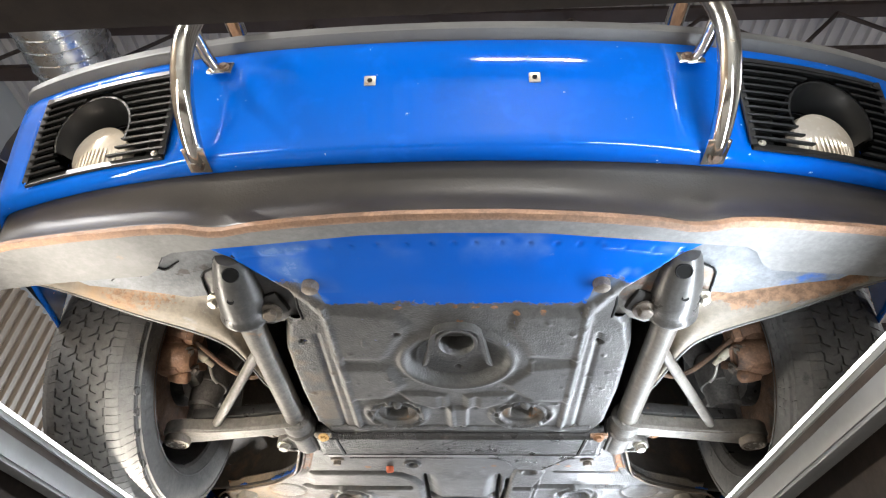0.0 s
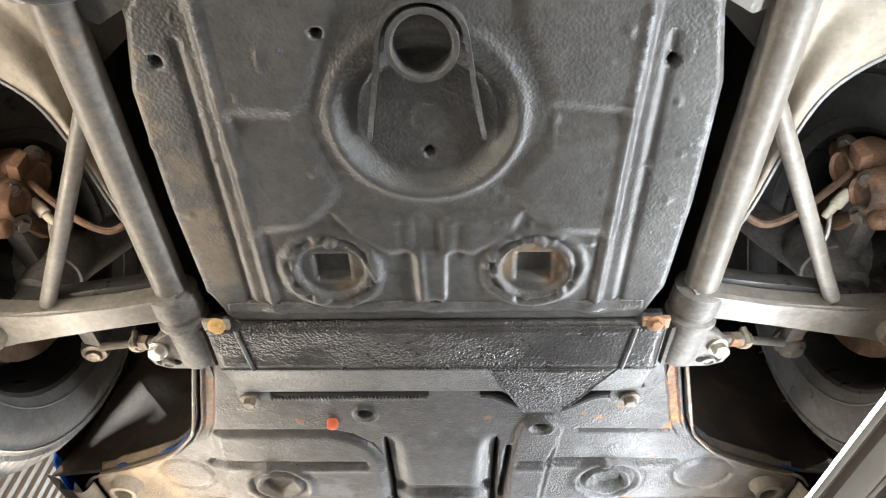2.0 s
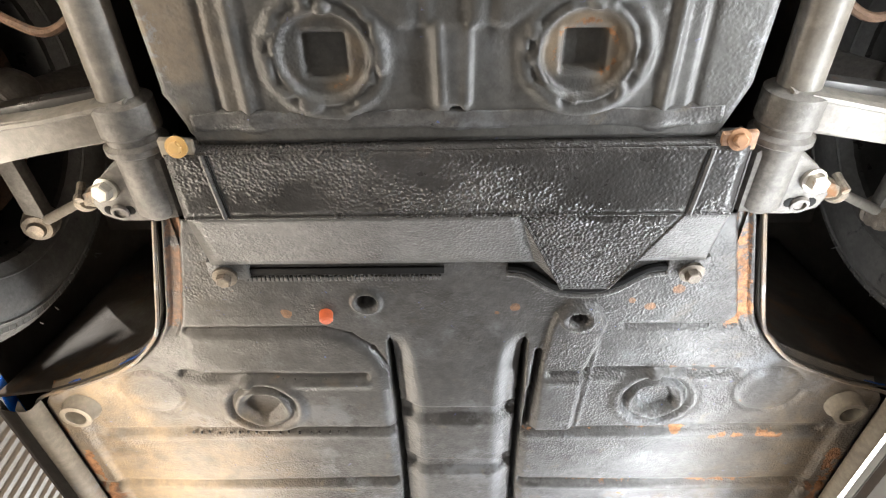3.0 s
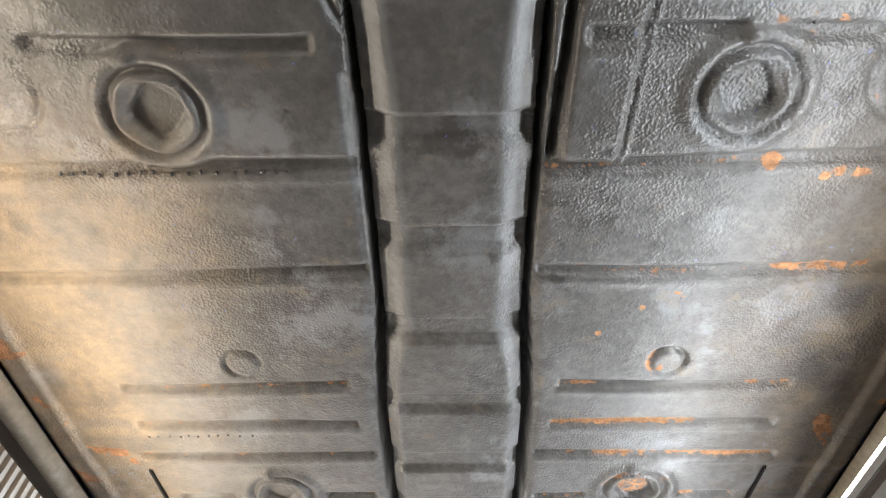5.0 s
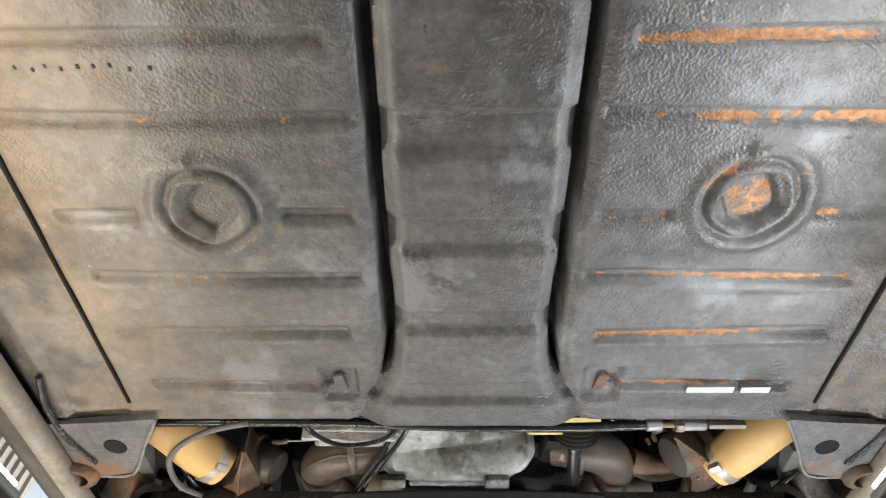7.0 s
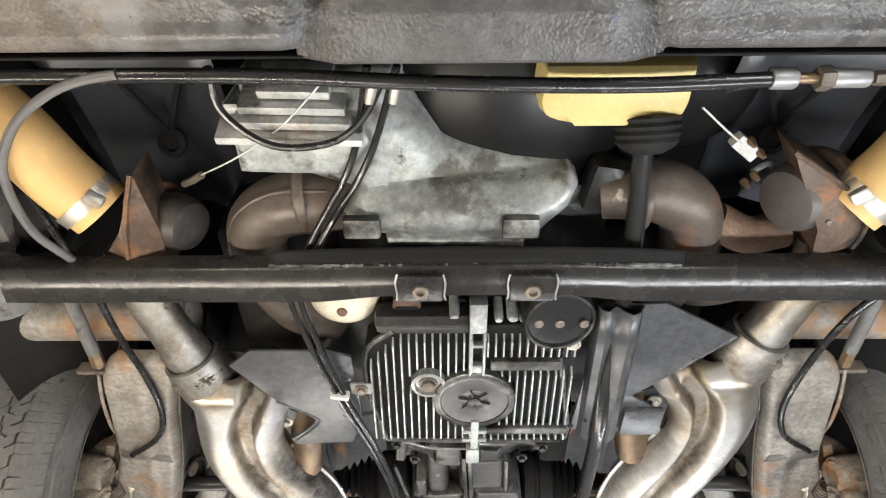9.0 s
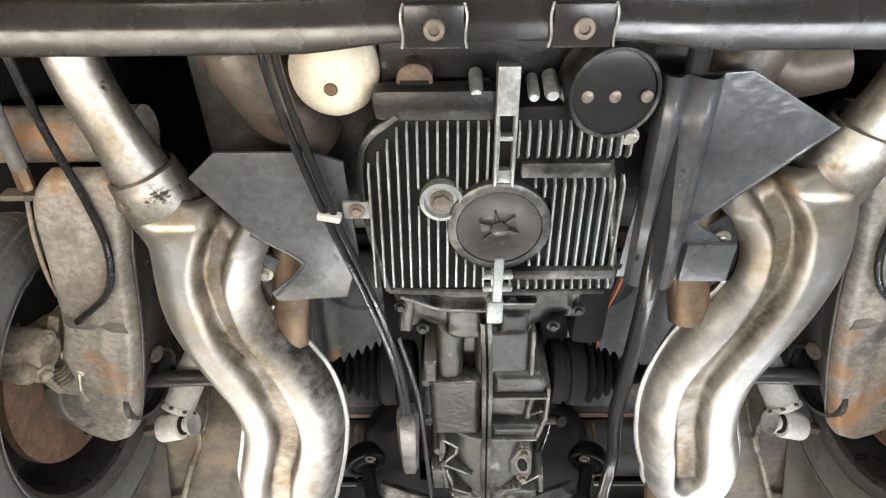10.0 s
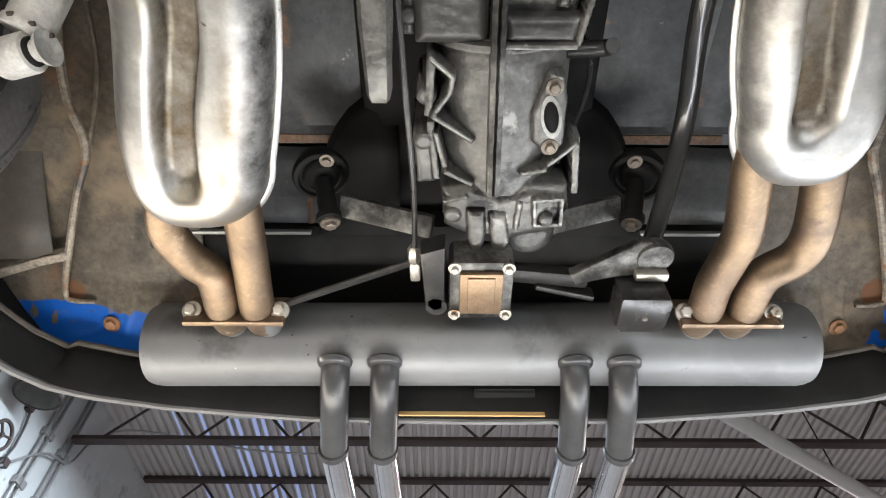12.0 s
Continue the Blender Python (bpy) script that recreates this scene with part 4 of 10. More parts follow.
    lathe(bm, [(0.048, -0.012), (0.048, -0.004), (0.045, 0.003), (0.030, 0.009), (0.0, 0.011)], (s * (fx + 0.002), fy + 0.030, fz - 0.009), lean, 32, False)
    lens = part("fog_lamp", bm, "lens", grille, "round ribbed glass fog lamp")
    for k in range(-6, 7):
        h = math.sqrt(0.044 ** 2 - (k * 0.0065) ** 2) * 0.88
        a, u, w = lean, V((0, 0, 1)), lean.cross(V((0, 0, 1))).normalized()
        bm = bmesh.new()
        c = V((s * (fx + 0.002), fy + 0.030, fz - 0.009)) + w * (k * 0.0065) + a * (0.0105 - (k * 0.0065) ** 2 * 5)
        tube(bm, [c - u * h - a * 0.006, c + a * 0.0, c + u * h - a * 0.006], 0.0017, 6, 4)
        part("lens_rib", bm, "lens", lens)
    bolt("grille_screw", (s * (gx0 + 0.012), by(gx0, gz0) - 0.006, gz0 + 0.004), (0, -1, 0), 0.003, 0.003, "bolt", grille)

# black valance below the bumper, with its rusty lip and the grey flange behind it
LIPX = [0, .07, .137, .2, .26, .30, .325, .35, .40, .5, .59, .66, .70, .73]
LIPY = [.537, .538, .542, .548, .556, .566, .563, .557, .559, .571, .585, .61, .65, .72]
lip = lambda x: float(np.interp(abs(x), LIPX, LIPY))
VX = [i * 0.0172 for i in range(-40, 41)]
vtop = lambda x: bumper_y(x) + 0.078
bm = bmesh.new()
rows = []
for k in range(9):
    t = k / 8
    rows.append([(x, vtop(x) * (1 - t) + lip(x) * t + 0.016 * math.sin(math.pi * t), 1.948 * (1 - t) + 1.852 * t) for x in VX])
strip(bm, rows)
valance = thicken(part("front_valance", bm, "valance", car, "black textured front valance panel", 60), 0.003)
bm = bmesh.new()
strip(bm, [[(x, lip(x) + d, z) for x in VX] for d, z in ((0.001, 1.858), (-0.003, 1.853), (-0.003, 1.847), (0.002, 1.8445), (0.008, 1.846), (0.008, 1.85))])
part("valance_lip", bm, "rust_lip", valance, "rusty brown folded lip", 60)
flx = [0, .117, .25, .39, .405, .42, .50, .57, .66, .73]
fly = [.578, .581, .597, .613, .635, .66, .668, .676, .69, .72]
bm = bmesh.new()
strip(bm, [[(x, lip(x) + 0.006 + (max(float(np.interp(abs(x), flx, fly)), lip(x) + 0.008) - lip(x) - 0.006) * t, 1.849 + 0.006 * t) for x in VX] for t in (0, 0.25, 0.5, 0.75, 1)]
      + [[(x, max(float(np.interp(abs(x), flx, fly)), lip(x) + 0.008) + 0.001, 1.87) for x in VX]])
part("valance_flange", bm, "grey_steel", valance, "bare grey flange behind the lip", 50)

# front luggage floor: pressed panel, blue at the front
ys = np.arange(0.57, 1.172, 0.003)
U, Y = np.meshgrid(np.linspace(-1, 1, 221), ys)
edge = np.interp(Y, [0.57, 0.60, 0.622, 0.634, 0.69, 0.70, 0.762, 0.785, 0.86, 1.0, 1.12, 1.172], [0.36, 0.345, 0.315, 0.293, 0.236, 0.233, 0.233, 0.262, 0.281, 0.286, 0.282, 0.262])
X = U * (edge + 0.022 * smoothstep(0.762, 0.80, Y))
A = np.abs(X)
Z = np.full_like(X, 1.853) + 0.012 * smoothstep(0.70, 0.58, Y)
Z += 0.09 * smoothstep(-0.012, 0.02, A - edge) ** 1.5 * smoothstep(0.762, 0.80, Y)
Z -= 0.006 * bar_mask(A, Y, 0.196, 0.735, 0.197, 1.15, 0.004, 0.006)
Z += 0.0035 * bar_mask(A, Y, 0.221, 0.812, 0.225, 1.14, 0.004, 0.004)
dish = 1 - smoothstep(0.066, 0.090, np.hypot(X, (Y - 0.897) * 1.08))
Z += 0.015 * dish
# proud side fields of the pressing and the low plateau in front of the drains
for field in ([(-.196, .74), (-.091, .753), (-.076, .783), (-.095, .822), (-.117, .871), (-.131, .882), (-.196, .88)], [(-.196, .909), (-.118, .909), (-.11, .942), (-.098, .969), (-.11, .992), (-.139, 1.02), (-.196, 1.024)],
              [(.196, .754), (.093, .752), (.085, .793), (.106, .832), (.121, .874), (.196, .882)], [(.196, .90), (.129, .91), (.115, .926), (.086, .968), (.103, .992), (.133, 1.029), (.196, 1.03)]):
    Z -= 0.0055 * smoothstep(0.011, -0.009, polygon_distance(X, Y, field))
Z -= 0.0045 * smoothstep(0.006, -0.006, polygon_distance(X, Y, [(-.105, 1.0), (-.057, 1.003), (-.022, 1.013), (-.02, 1.14), (.012, 1.14), (.012, 1.013), (.06, 1.003), (.10, 1.0), (.09, 1.03), (.05, 1.06), (-.05, 1.06), (-.09, 1.03)]))
Z -= 0.005 * np.exp(-((np.hypot(X, (Y - 0.889) * 1.02) - 0.092) / 0.007) ** 2)
Z -= 0.0015 * ring_mask(X, Y, 0, 0.897, 0.018, 0.0022)
for cx in (-0.118, 0.118):
    Z -= 0.004 * ring_mask(X, Y, cx, 1.086, 0.056, 0.006) + 0.006 * ring_mask(X, Y, cx, 1.086, 0.043, 0.003)
    Z += 0.003 * (1 - smoothstep(0.040, 0.043, np.hypot(X - cx, Y - 1.086)))
    Z -= 0.006 * ring_mask(X, Y, cx, 1.086, 0.050, 0.006) * smoothstep(0.45, 0.7, field_noise(X, Y, 95, 71)) + 0.007 * (1 - smoothstep(0.004, 0.008, np.hypot(X - cx - 0.004, Y - 1.042)))
    sq = np.maximum(np.abs(X - cx), np.abs(Y - 1.086))
    Z += 0.014 * (1 - smoothstep(0.018, 0.022, sq))
Z -= 0.004 * bar_mask(A, Y, 0.014, 1.06, 0.012, 1.13, 0.003, 0.004)
Z += 0.003 * bar_mask(A, Y, 0.032, 1.02, 0.030, 1.06, 0.006, 0.006)
for hx, hy, hr in ((-0.093, 0.804, 0.005), (0.002, 0.936, 0.0055), (0.002, 1.14, 0.005), (-0.245, 0.83, 0.006), (0.225, 0.835, 0.005)):
    Z += 0.02 * (1 - smoothstep(hr - 0.0015, hr + 0.0015, np.hypot(X - hx, Y - hy)))
Z += 0.0012 * (field_noise(X, Y, 14, 3) - 0.5)
# blisters and drips in the coating
blob = field_noise(X, Y, 70, 81)
Z -= 0.0022 * smoothstep(0.88, 0.96, blob) * (Y > 0.74) * smoothstep(0.02, 0.12, A)
Z -= 0.0045 * bar_mask(A, Y, 0.292, 0.626, 0.195, 0.613, 0.003, 0.006) + 0.003 * bar_mask(A, Y, 0.292, 0.634, 0.222, 0.70, 0.008, 0.010) + 0.004 * bar_mask(A, Y, 0.222, 0.70, 0.200, 0.745, 0.006, 0.008)
Z += 0.0035 * (field_noise(X, Y, 9, 41) - 0.5) * smoothstep(0.74, 0.70, Y) + 0.0015 * (field_noise(X, Y, 33, 43) - 0.5) * smoothstep(0.74, 0.70, Y)
for k in range(-9, 10):
    Z += 0.0022 * (1 - smoothstep(0.002, 0.005, np.hypot(X - 0.033 * k - 0.004 * math.sin(k * 5.1), Y - 0.607 - 0.018 * (0.033 * k / 0.3) ** 2)))
front_blue = 1 - smoothstep(-0.012, 0.012, Y - 0.727 - 0.012 * (field_noise(X, Y, 30, 5) - 0.5) + 0.05 * smoothstep(0.19, 0.2, A))
n1 = field_noise(X, Y, 18, 8) * 0.6 + field_noise(X, Y, 55, 9) * 0.4
pale = smoothstep(0.1, 0.25, A - 0.12) * smoothstep(0.55, 0.75, n1) * 0.7 + 0.35 * smoothstep(0.24, 0.28, A) + 0.55 * bar_mask(A, Y, 0.196, 0.735, 0.197, 0.86, 0.004, 0.004)
# pale scuffs on the blue, plus highlights painted along the front folds
scuff_sheen = 0.62 * bar_mask(A, Y, 0.292, 0.622, 0.20, 0.611, 0.003, 0.006) * smoothstep(0.25, 0.5, n1) + 0.55 * smoothstep(0.05, 0.0, np.hypot(A - 0.235, (Y - 0.645) * 1.4)) * smoothstep(0.4, 0.62, n1) + (0.40 * smoothstep(0.66, 0.60, Y) + 0.42 * smoothstep(0.05, 0.0, np.abs(A - edge + 0.05)) * (Y < 0.70)) * smoothstep(0.40, 0.70, n1) + 0.7 * bar_mask(A, Y, 0.19, 0.72, 0.235, 0.66, 0.004, 0.006)
dust = 0.55 * smoothstep(-0.16, -0.28, X) * smoothstep(0.3, 0.6, n1)
dust += 0.8 * sum(ring_mask(X, Y, cx, 1.086, 0.031, 0.007) for cx in (-0.118, 0.118)) * smoothstep(0.3, 0.6, n1)
rust = 0.45 * sum(ring_mask(X, Y, cx, 1.086, 0.028, 0.004) for cx in (-0.118, 0.118)) * smoothstep(0.45, 0.6, n1)
rust += 0.62 * sum(1 - smoothstep(0.003, 0.010, np.hypot(X - rx, (Y - ry) * 1.2)) for rx, ry in ((0.0, 0.735), (0.03, 0.737), (0.058, 0.738), (0.09, 0.752), (0.13, 0.75), (-0.085, 0.74), (0.005, 0.775)))
keep = np.full(X.shape, True)
pan = pressed_sheet("front_floor", X, Y, Z, keep, "coat_front", car, "pressed front floor, black coating, bright blue paint at its front",
                    {"blue": np.clip(front_blue, 0, 1), "scuff_sheen": np.clip(scuff_sheen, 0, 1), "pale": np.clip(pale, 0, 1), "dust": np.clip(dust, 0, 1), "rust": np.clip(rust, 0, 1)})
for s in (-1, 1):
    bm = bmesh.new()
    lathe(bm, [(0.012, 0), (0.0125, 0.006), (0.0115, 0.014), (0.009, 0.016), (0.0, 0.016)], (s * 0.204, 0.682, 1.857), (0, 0.1, -1), 16, False)
    part("rubber_plug", bm, "bolt_dark", pan, "grimy round plug")
# tow tube and its horseshoe stiffener
bm = bmesh.new()
lathe(bm, [(0.026, -0.05), (0.026, 0.016), (0.028, 0.0185), (0.032, 0.0185), (0.033, 0.015), (0.033, -0.03)], (0.0, 0.814, 1.853), (0, -0.12, -1), 32, False)
part("tow_tube", bm, "coat_front", pan, "short round tow tube")
bm = bmesh.new()
lathe(bm, [(0.0255, 0.0), (0.0, 0.0)], (0.0, 0.816, 1.872), (0, 0, 1), 24, False)
part("tube_bottom", bm, "rust_iron", pan)
arc = [(0.058, 0.918), (0.047, 0.86), (0.041, 0.822), (0.036, 0.797), (0.022, 0.781), (0.0, 0.776)]
arc = arc + [(-x, y) for x, y in arc[-2::-1]]
line = [p.to_2d() for p in smooth_path([(x, y, 0) for x, y in arc], 4)]
bm = bmesh.new()
hgt = lambda p: 0.018 * min(1, (0.92 - p.y) / 0.05 + 0.15)
strip(bm, [[(p.x + (0.0024 * k), p.y, 1.862 - hgt(p) * (1 + 0.0) * j) for p in line] for k, j in ((-1, 0), (-1, 1.3), (1, 1.3), (1, 0))])
part("stiffener_rim", bm, "coat_front", pan, "thin horseshoe stiffening rim")

# steering crossmember: welded front flange, flat black box, pale sloping rear face and a faceted bump towards the tunnel
def sheet(bm, a, b, c, d, nu=24, nv=10, wob=0.0):
    """A finely divided four-cornered sheet: a to b, then d to c."""
    a, b, c, d = V(a), V(b), V(c), V(d)
    strip(bm, [[(a.lerp(b, i / nu)).lerp(d.lerp(c, i / nu), j / nv) + V((0, 0, wob * noise.noise(V((i * 0.7, j * 0.9, a.x * 9))))) for i in range(nu + 1)] for j in range(nv + 1)])


bm = bmesh.new()
sheet(bm, (-0.291, 1.180, 1.8445), (0.288, 1.178, 1.8445), (0.288, 1.258, 1.843), (-0.290, 1.256, 1.843), 60, 8, 0.0005)
sheet(bm, (-0.291, 1.174, 1.868), (0.288, 1.172, 1.868), (0.288, 1.178, 1.8445), (-0.291, 1.180, 1.8445), 40, 3)
for s in (-1, 1):
    sheet(bm, (s * 0.290, 1.180, 1.8445), (s * 0.290, 1.257, 1.843), (s * 0.296, 1.257, 1.89), (s * 0.296, 1.180, 1.89), 4, 4)
xm = thicken(part("crossmember", bm, "coat_rough", car, "thickly coated steering crossmember box"), 0.003)
bm = bmesh.new()
rows = []
for y, z in ((1.136, 1.858), (1.141, 1.8515), (1.149, 1.850), (1.156, 1.8515), (1.162, 1.855), (1.170, 1.857), (1.176, 1.8575)):
    rows.append([(x, y + 0.0012 * math.sin(x * 40), z - 0.0035 * (math.exp(-((abs(x) - 0.195) / 0.014) ** 2) + 0.5 * math.exp(-(x / 0.012) ** 2)) * (1 if y < 1.165 else 0.3)) for x in [-0.256 + 0.512 * i / 128 for i in range(129)]])
strip(bm, rows)
thicken(part("crossmember_flange", bm, "coat", xm, "welded front flange of the crossmember"), 0.002)
bm = bmesh.new()
rng = random.Random(12)
x = -0.25
while x < 0.252:
    box(bm, (x, 1.165 + rng.uniform(-0.0006, 0.0006), 1.8545), (0.0022, rng.uniform(0.006, 0.009), 0.0035), 0.0009)
    x += rng.uniform(0.0038, 0.0056)
tagged(part("weld_bead", bm, "coat", xm), "row of spot-weld ticks", "", "", "stuff")
bm = bmesh.new()
box(bm, (0.0, 1.1735, 1.860), (0.515, 0.005, 0.006), 0.001)
part("flange_groove", bm, "bay_black", xm)
for s in (-1, 1):
    bm = bmesh.new()
    tube(bm, [(s * 0.2535, 1.180, 1.8435), (s * 0.250, 1.22, 1.8425), (s * 0.246, 1.257, 1.842)], 0.0032, 8, 2)
    part("box_rib", bm, "coat", xm, "slanted raised rib")
    # black line laid beside the rib to draw its shadow
    bm = bmesh.new()
    tube(bm, [(s * 0.249, 1.181, 1.8432), (s * 0.2455, 1.22, 1.8424), (s * 0.2415, 1.257, 1.842)], 0.0016, 6, 2)
    part("rib_shadow_gap", bm, "bay_black", xm)
    bm = bmesh.new()
    box(bm, (s * 0.276, 1.174, 1.8465), (0.034, 0.022, 0.007), 0.002, pose(0, 0, 0, 8, 0, -s * 4))
    part("end_tab", bm, "tan" if s < 0 else "rust_lip", xm, "bare folded end tab")
    bolt("crossmember_bolt", (s * 0.274, 1.170, 1.842), (0, -0.25, -1), 0.007, 0.008, "hose_tan" if s < 0 else "rust_bolt", xm)
    bolt("crossmember_bolt", (s * 0.283, 1.366, 1.874), (0, 0.1, -1), 0.0095, 0.013, "bolt_dark", xm)
    bm = bmesh.new()
    box(bm, (s * 0.280, 1.362, 1.886), (0.05, 0.03, 0.016), 0.004)
    part("mount_pad", bm, "coat", xm)
# Facet tones carry the light: pale rear face and side, black end and folds.
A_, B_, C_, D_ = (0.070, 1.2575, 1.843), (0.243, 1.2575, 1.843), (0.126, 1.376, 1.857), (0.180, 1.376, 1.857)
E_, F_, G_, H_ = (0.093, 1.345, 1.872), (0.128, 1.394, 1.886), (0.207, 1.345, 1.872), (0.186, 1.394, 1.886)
for corners, nm, mt, lb in ((((-0.290, 1.256, 1.843), A_, E_, (-0.294, 1.345, 1.872)), "crossmember_face", "face_lit", "grainy rear face of the crossmember, coloured paler for the light on it"),
                            ((B_, (0.289, 1.257, 1.843), (0.293, 1.345, 1.872), G_), "crossmember_face", "face_lit", "grainy rear face of the crossmember, coloured paler for the light on it"),
                            ((A_, B_, D_, C_), "bump_face", "coat_rough", ""), ((A_, C_, F_, E_), "bump_side", "face_lit", ""), ((D_, B_, G_, H_), "bump_side", "coat_rough", ""), ((C_, D_, H_, F_), "bump_end", "bay_black", ""),
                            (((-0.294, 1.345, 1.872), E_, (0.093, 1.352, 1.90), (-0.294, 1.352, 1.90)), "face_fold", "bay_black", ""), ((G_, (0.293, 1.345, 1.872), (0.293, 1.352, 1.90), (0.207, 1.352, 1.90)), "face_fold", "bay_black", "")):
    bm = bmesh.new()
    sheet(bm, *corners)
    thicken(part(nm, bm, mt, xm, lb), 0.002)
for pts in ((A_, C_), (B_, D_), ((-0.290, 1.2565, 1.843), (0.289, 1.2575, 1.843))):
    bm = bmesh.new()
    tube(bm, [V(pts[0]) + V((0, 0, -0.0003)), V(pts[1]) + V((0, 0, -0.0003))], 0.0022, 8, 1)
    part("folded_edge", bm, "coat_rough", xm)

bm = bmesh.new()
box(bm, (-0.138, 1.3675, 1.8845), (0.246, 0.010, 0.004), 0.001)
part("seam_slot", bm, "bay_black", xm, "dark slot behind the crossmember")
bm = bmesh.new()
x = -0.262
while x < -0.02:
    box(bm, (x, 1.3785, 1.883), (0.0042, 0.007, 0.005), 0.0012)
    x += 0.0056
tagged(part("seam_edge", bm, "coat", xm), "notched welded edge", "", "", "stuff")
for y0, r, mt in ((0.0, 0.0045, "coat"), (-0.010, 0.0055, "bay_black")):
    bm = bmesh.new()
    tube(bm, [(0.062, 1.374 + y0, 1.884), (0.085, 1.379 + y0, 1.884), (0.118, 1.402 + y0, 1.883), (0.138, 1.409 + y0, 1.883), (0.175, 1.410 + y0, 1.883), (0.200, 1.402 + y0, 1.883), (0.232, 1.380 + y0, 1.884), (0.256, 1.375 + y0, 1.884)], r, 8, 4)
    part("seam_rim", bm, mt, xm)

# main floor: one pressed panel with ribs, ringed drains, centre tunnel and sills
# rust scabs: two ends and half width
RUSTS = ((0.392, 1.846, 0.492, 1.843, 0.0075), (0.250, 1.940, 0.258, 1.944, 0.005), (0.278, 1.886, 0.284, 1.888, 0.005), (0.282, 2.020, 0.288, 2.026, 0.006), (-0.575, 2.205, -0.525, 2.212, 0.010), (0.30, 1.555, 0.33, 1.553, 0.004),
         (0.40, 1.716, 0.44, 1.714, 0.006), (0.47, 1.712, 0.50, 1.714, 0.006), (0.60, 1.75, 0.612, 2.05, 0.010), (-0.605, 1.75, -0.618, 1.95, 0.008), (0.545, 2.14, 0.565, 2.19, 0.012), (0.20, 2.145, 0.34, 2.144, 0.004), (0.24, 2.226, 0.47, 2.222, 0.006), (0.36, 1.47, 0.38, 1.44, 0.006))
GAPY = [1.40, 1.50, 1.55, 1.72, 1.88, 1.96, 2.05, 2.11, 2.25, 2.32, 2.49, 2.56, 2.60, 2.66, 2.71]
GAPX = [.094, .094, .093, .092, .093, .097, .103, .109, .109, .109, .107, .110, .116, .150, .165]
HALFY = [1.29, 1.387, 1.44, 1.468, 1.50, 1.536, 1.56, 1.585, 1.607, 1.64, 2.71, 2.75]
HALFX = [.352, .378, .392, .402, .422, .457, .50, .555, .617, .64, .645, .645]
ys = np.arange(1.29, 2.7181, 0.0032)
U, Y = np.meshgrid(np.linspace(-1, 1, 441), ys)
gap, half = np.interp(Y, GAPY, GAPX), np.interp(Y, HALFY, HALFX)
X = U * half
A = np.abs(X)
Z = np.full_like(X, 1.888)
Z += 0.002 * (field_noise(X, Y, 5, 11) - 0.5)
gw = np.interp(Y, [1.45, 1.52, 1.6, 1.88, 1.96, 2.45, 2.58, 2.63], [0.0, 0.0015, 0.003, 0.0035, 0.0065, 0.0075, 0.006, 0.0])
ribs = [(1.566, .13, .40, 1), (1.70, .10, .56, 1), (1.848, .105, .62, 1), (2.056, .150, .472, 1), (2.145, .146, .475, 1), (2.223, .128, .50, 1), (2.342, .137, .215, 1), (2.342, .378, .465, 1),
        (2.43, .135, .455, 1), (2.526, .16, .46, 1), (2.626, .195, .44, 1)]
rust = np.zeros_like(X)
n1 = field_noise(X, Y, 16, 21) * 0.55 + field_noise(X, Y, 47, 22) * 0.45
n2 = field_noise(X, Y, 3.1, 23)
for y, a, b, k in ribs:
    wig = Y - y - 0.003 * np.sin(X * 9 + y * 30)
    m = smoothstep(a - 0.006, a + 0.002, A) * smoothstep(b + 0.006, b - 0.002, A)
    Z += 0.0075 * m * np.exp(-(np.clip(np.abs(wig) - 0.005, 0, None) / 0.0035) ** 2)
    Z -= 0.002 * m * np.exp(-((wig - 0.017) / 0.007) ** 2)
    amount = 1.0 if y > 2.0 else 0.45
    nb = 0.6 * field_noise(X, Y, 11, int(y * 97)) + 0.4 * field_noise(X, Y * 3, 70, int(y * 89))
    rust += amount * m * np.exp(-((wig - 0.003) / (0.0028 + 0.002 * field_noise(X, Y, 40, 77))) ** 2) * np.where(X > 0, smoothstep(0.42, 0.62, nb + 0.06 * (y > 2.2)), 0.5 * smoothstep(0.58, 0.72, nb))
for cx, cy, r in ((-0.293, 1.634, 0.064), (0.292, 1.624, 0.064), (-0.293, 2.332, 0.067), (0.298, 2.322, 0.069)):
    d = np.hypot(X - cx, Y - cy)
    a = np.arctan2(Y - cy, X - cx)
    Z = np.where(d < r * 1.12, 1.888 + (Z - 1.888) * smoothstep(0.9 * r, 1.12 * r, d), Z)
    Z -= 0.0055 * np.exp(-((d - r * 0.9) / 0.008) ** 2) * (1 + 0.15 * np.sin(7 * a)) + 0.007 * np.exp(-((d - r * 0.60 - 0.0015 * np.sin(5 * a + cx)) / 0.004) ** 2)
    Z += 0.004 * np.exp(-((d - r * 0.735) / 0.004) ** 2)
    t = radians(40 if cx < 0 else -28)
    u, v = (X - cx) * math.cos(t) + (Y - cy) * math.sin(t), -(X - cx) * math.sin(t) + (Y - cy) * math.cos(t)
    sq = (np.abs(u) ** 4 + (np.abs(v) * 0.92) ** 4) ** 0.25
    Z += 0.010 * (1 - smoothstep(r * 0.36, r * 0.42, sq))
    bump_at = np.hypot(X - cx + 0.012, Y - cy + r * 0.9)
    Z -= 0.006 * (1 - smoothstep(0.006, 0.010, bump_at))
    if cx > 0 and cy > 2:
        rust += 0.55 * (d < r * 0.37) * smoothstep(0.2, 0.6, n1) + 0.9 * np.exp(-((d - r * 0.8) / 0.012) ** 2) * smoothstep(0.01, -0.04, Y - cy) * smoothstep(0.3, 0.55, n1)
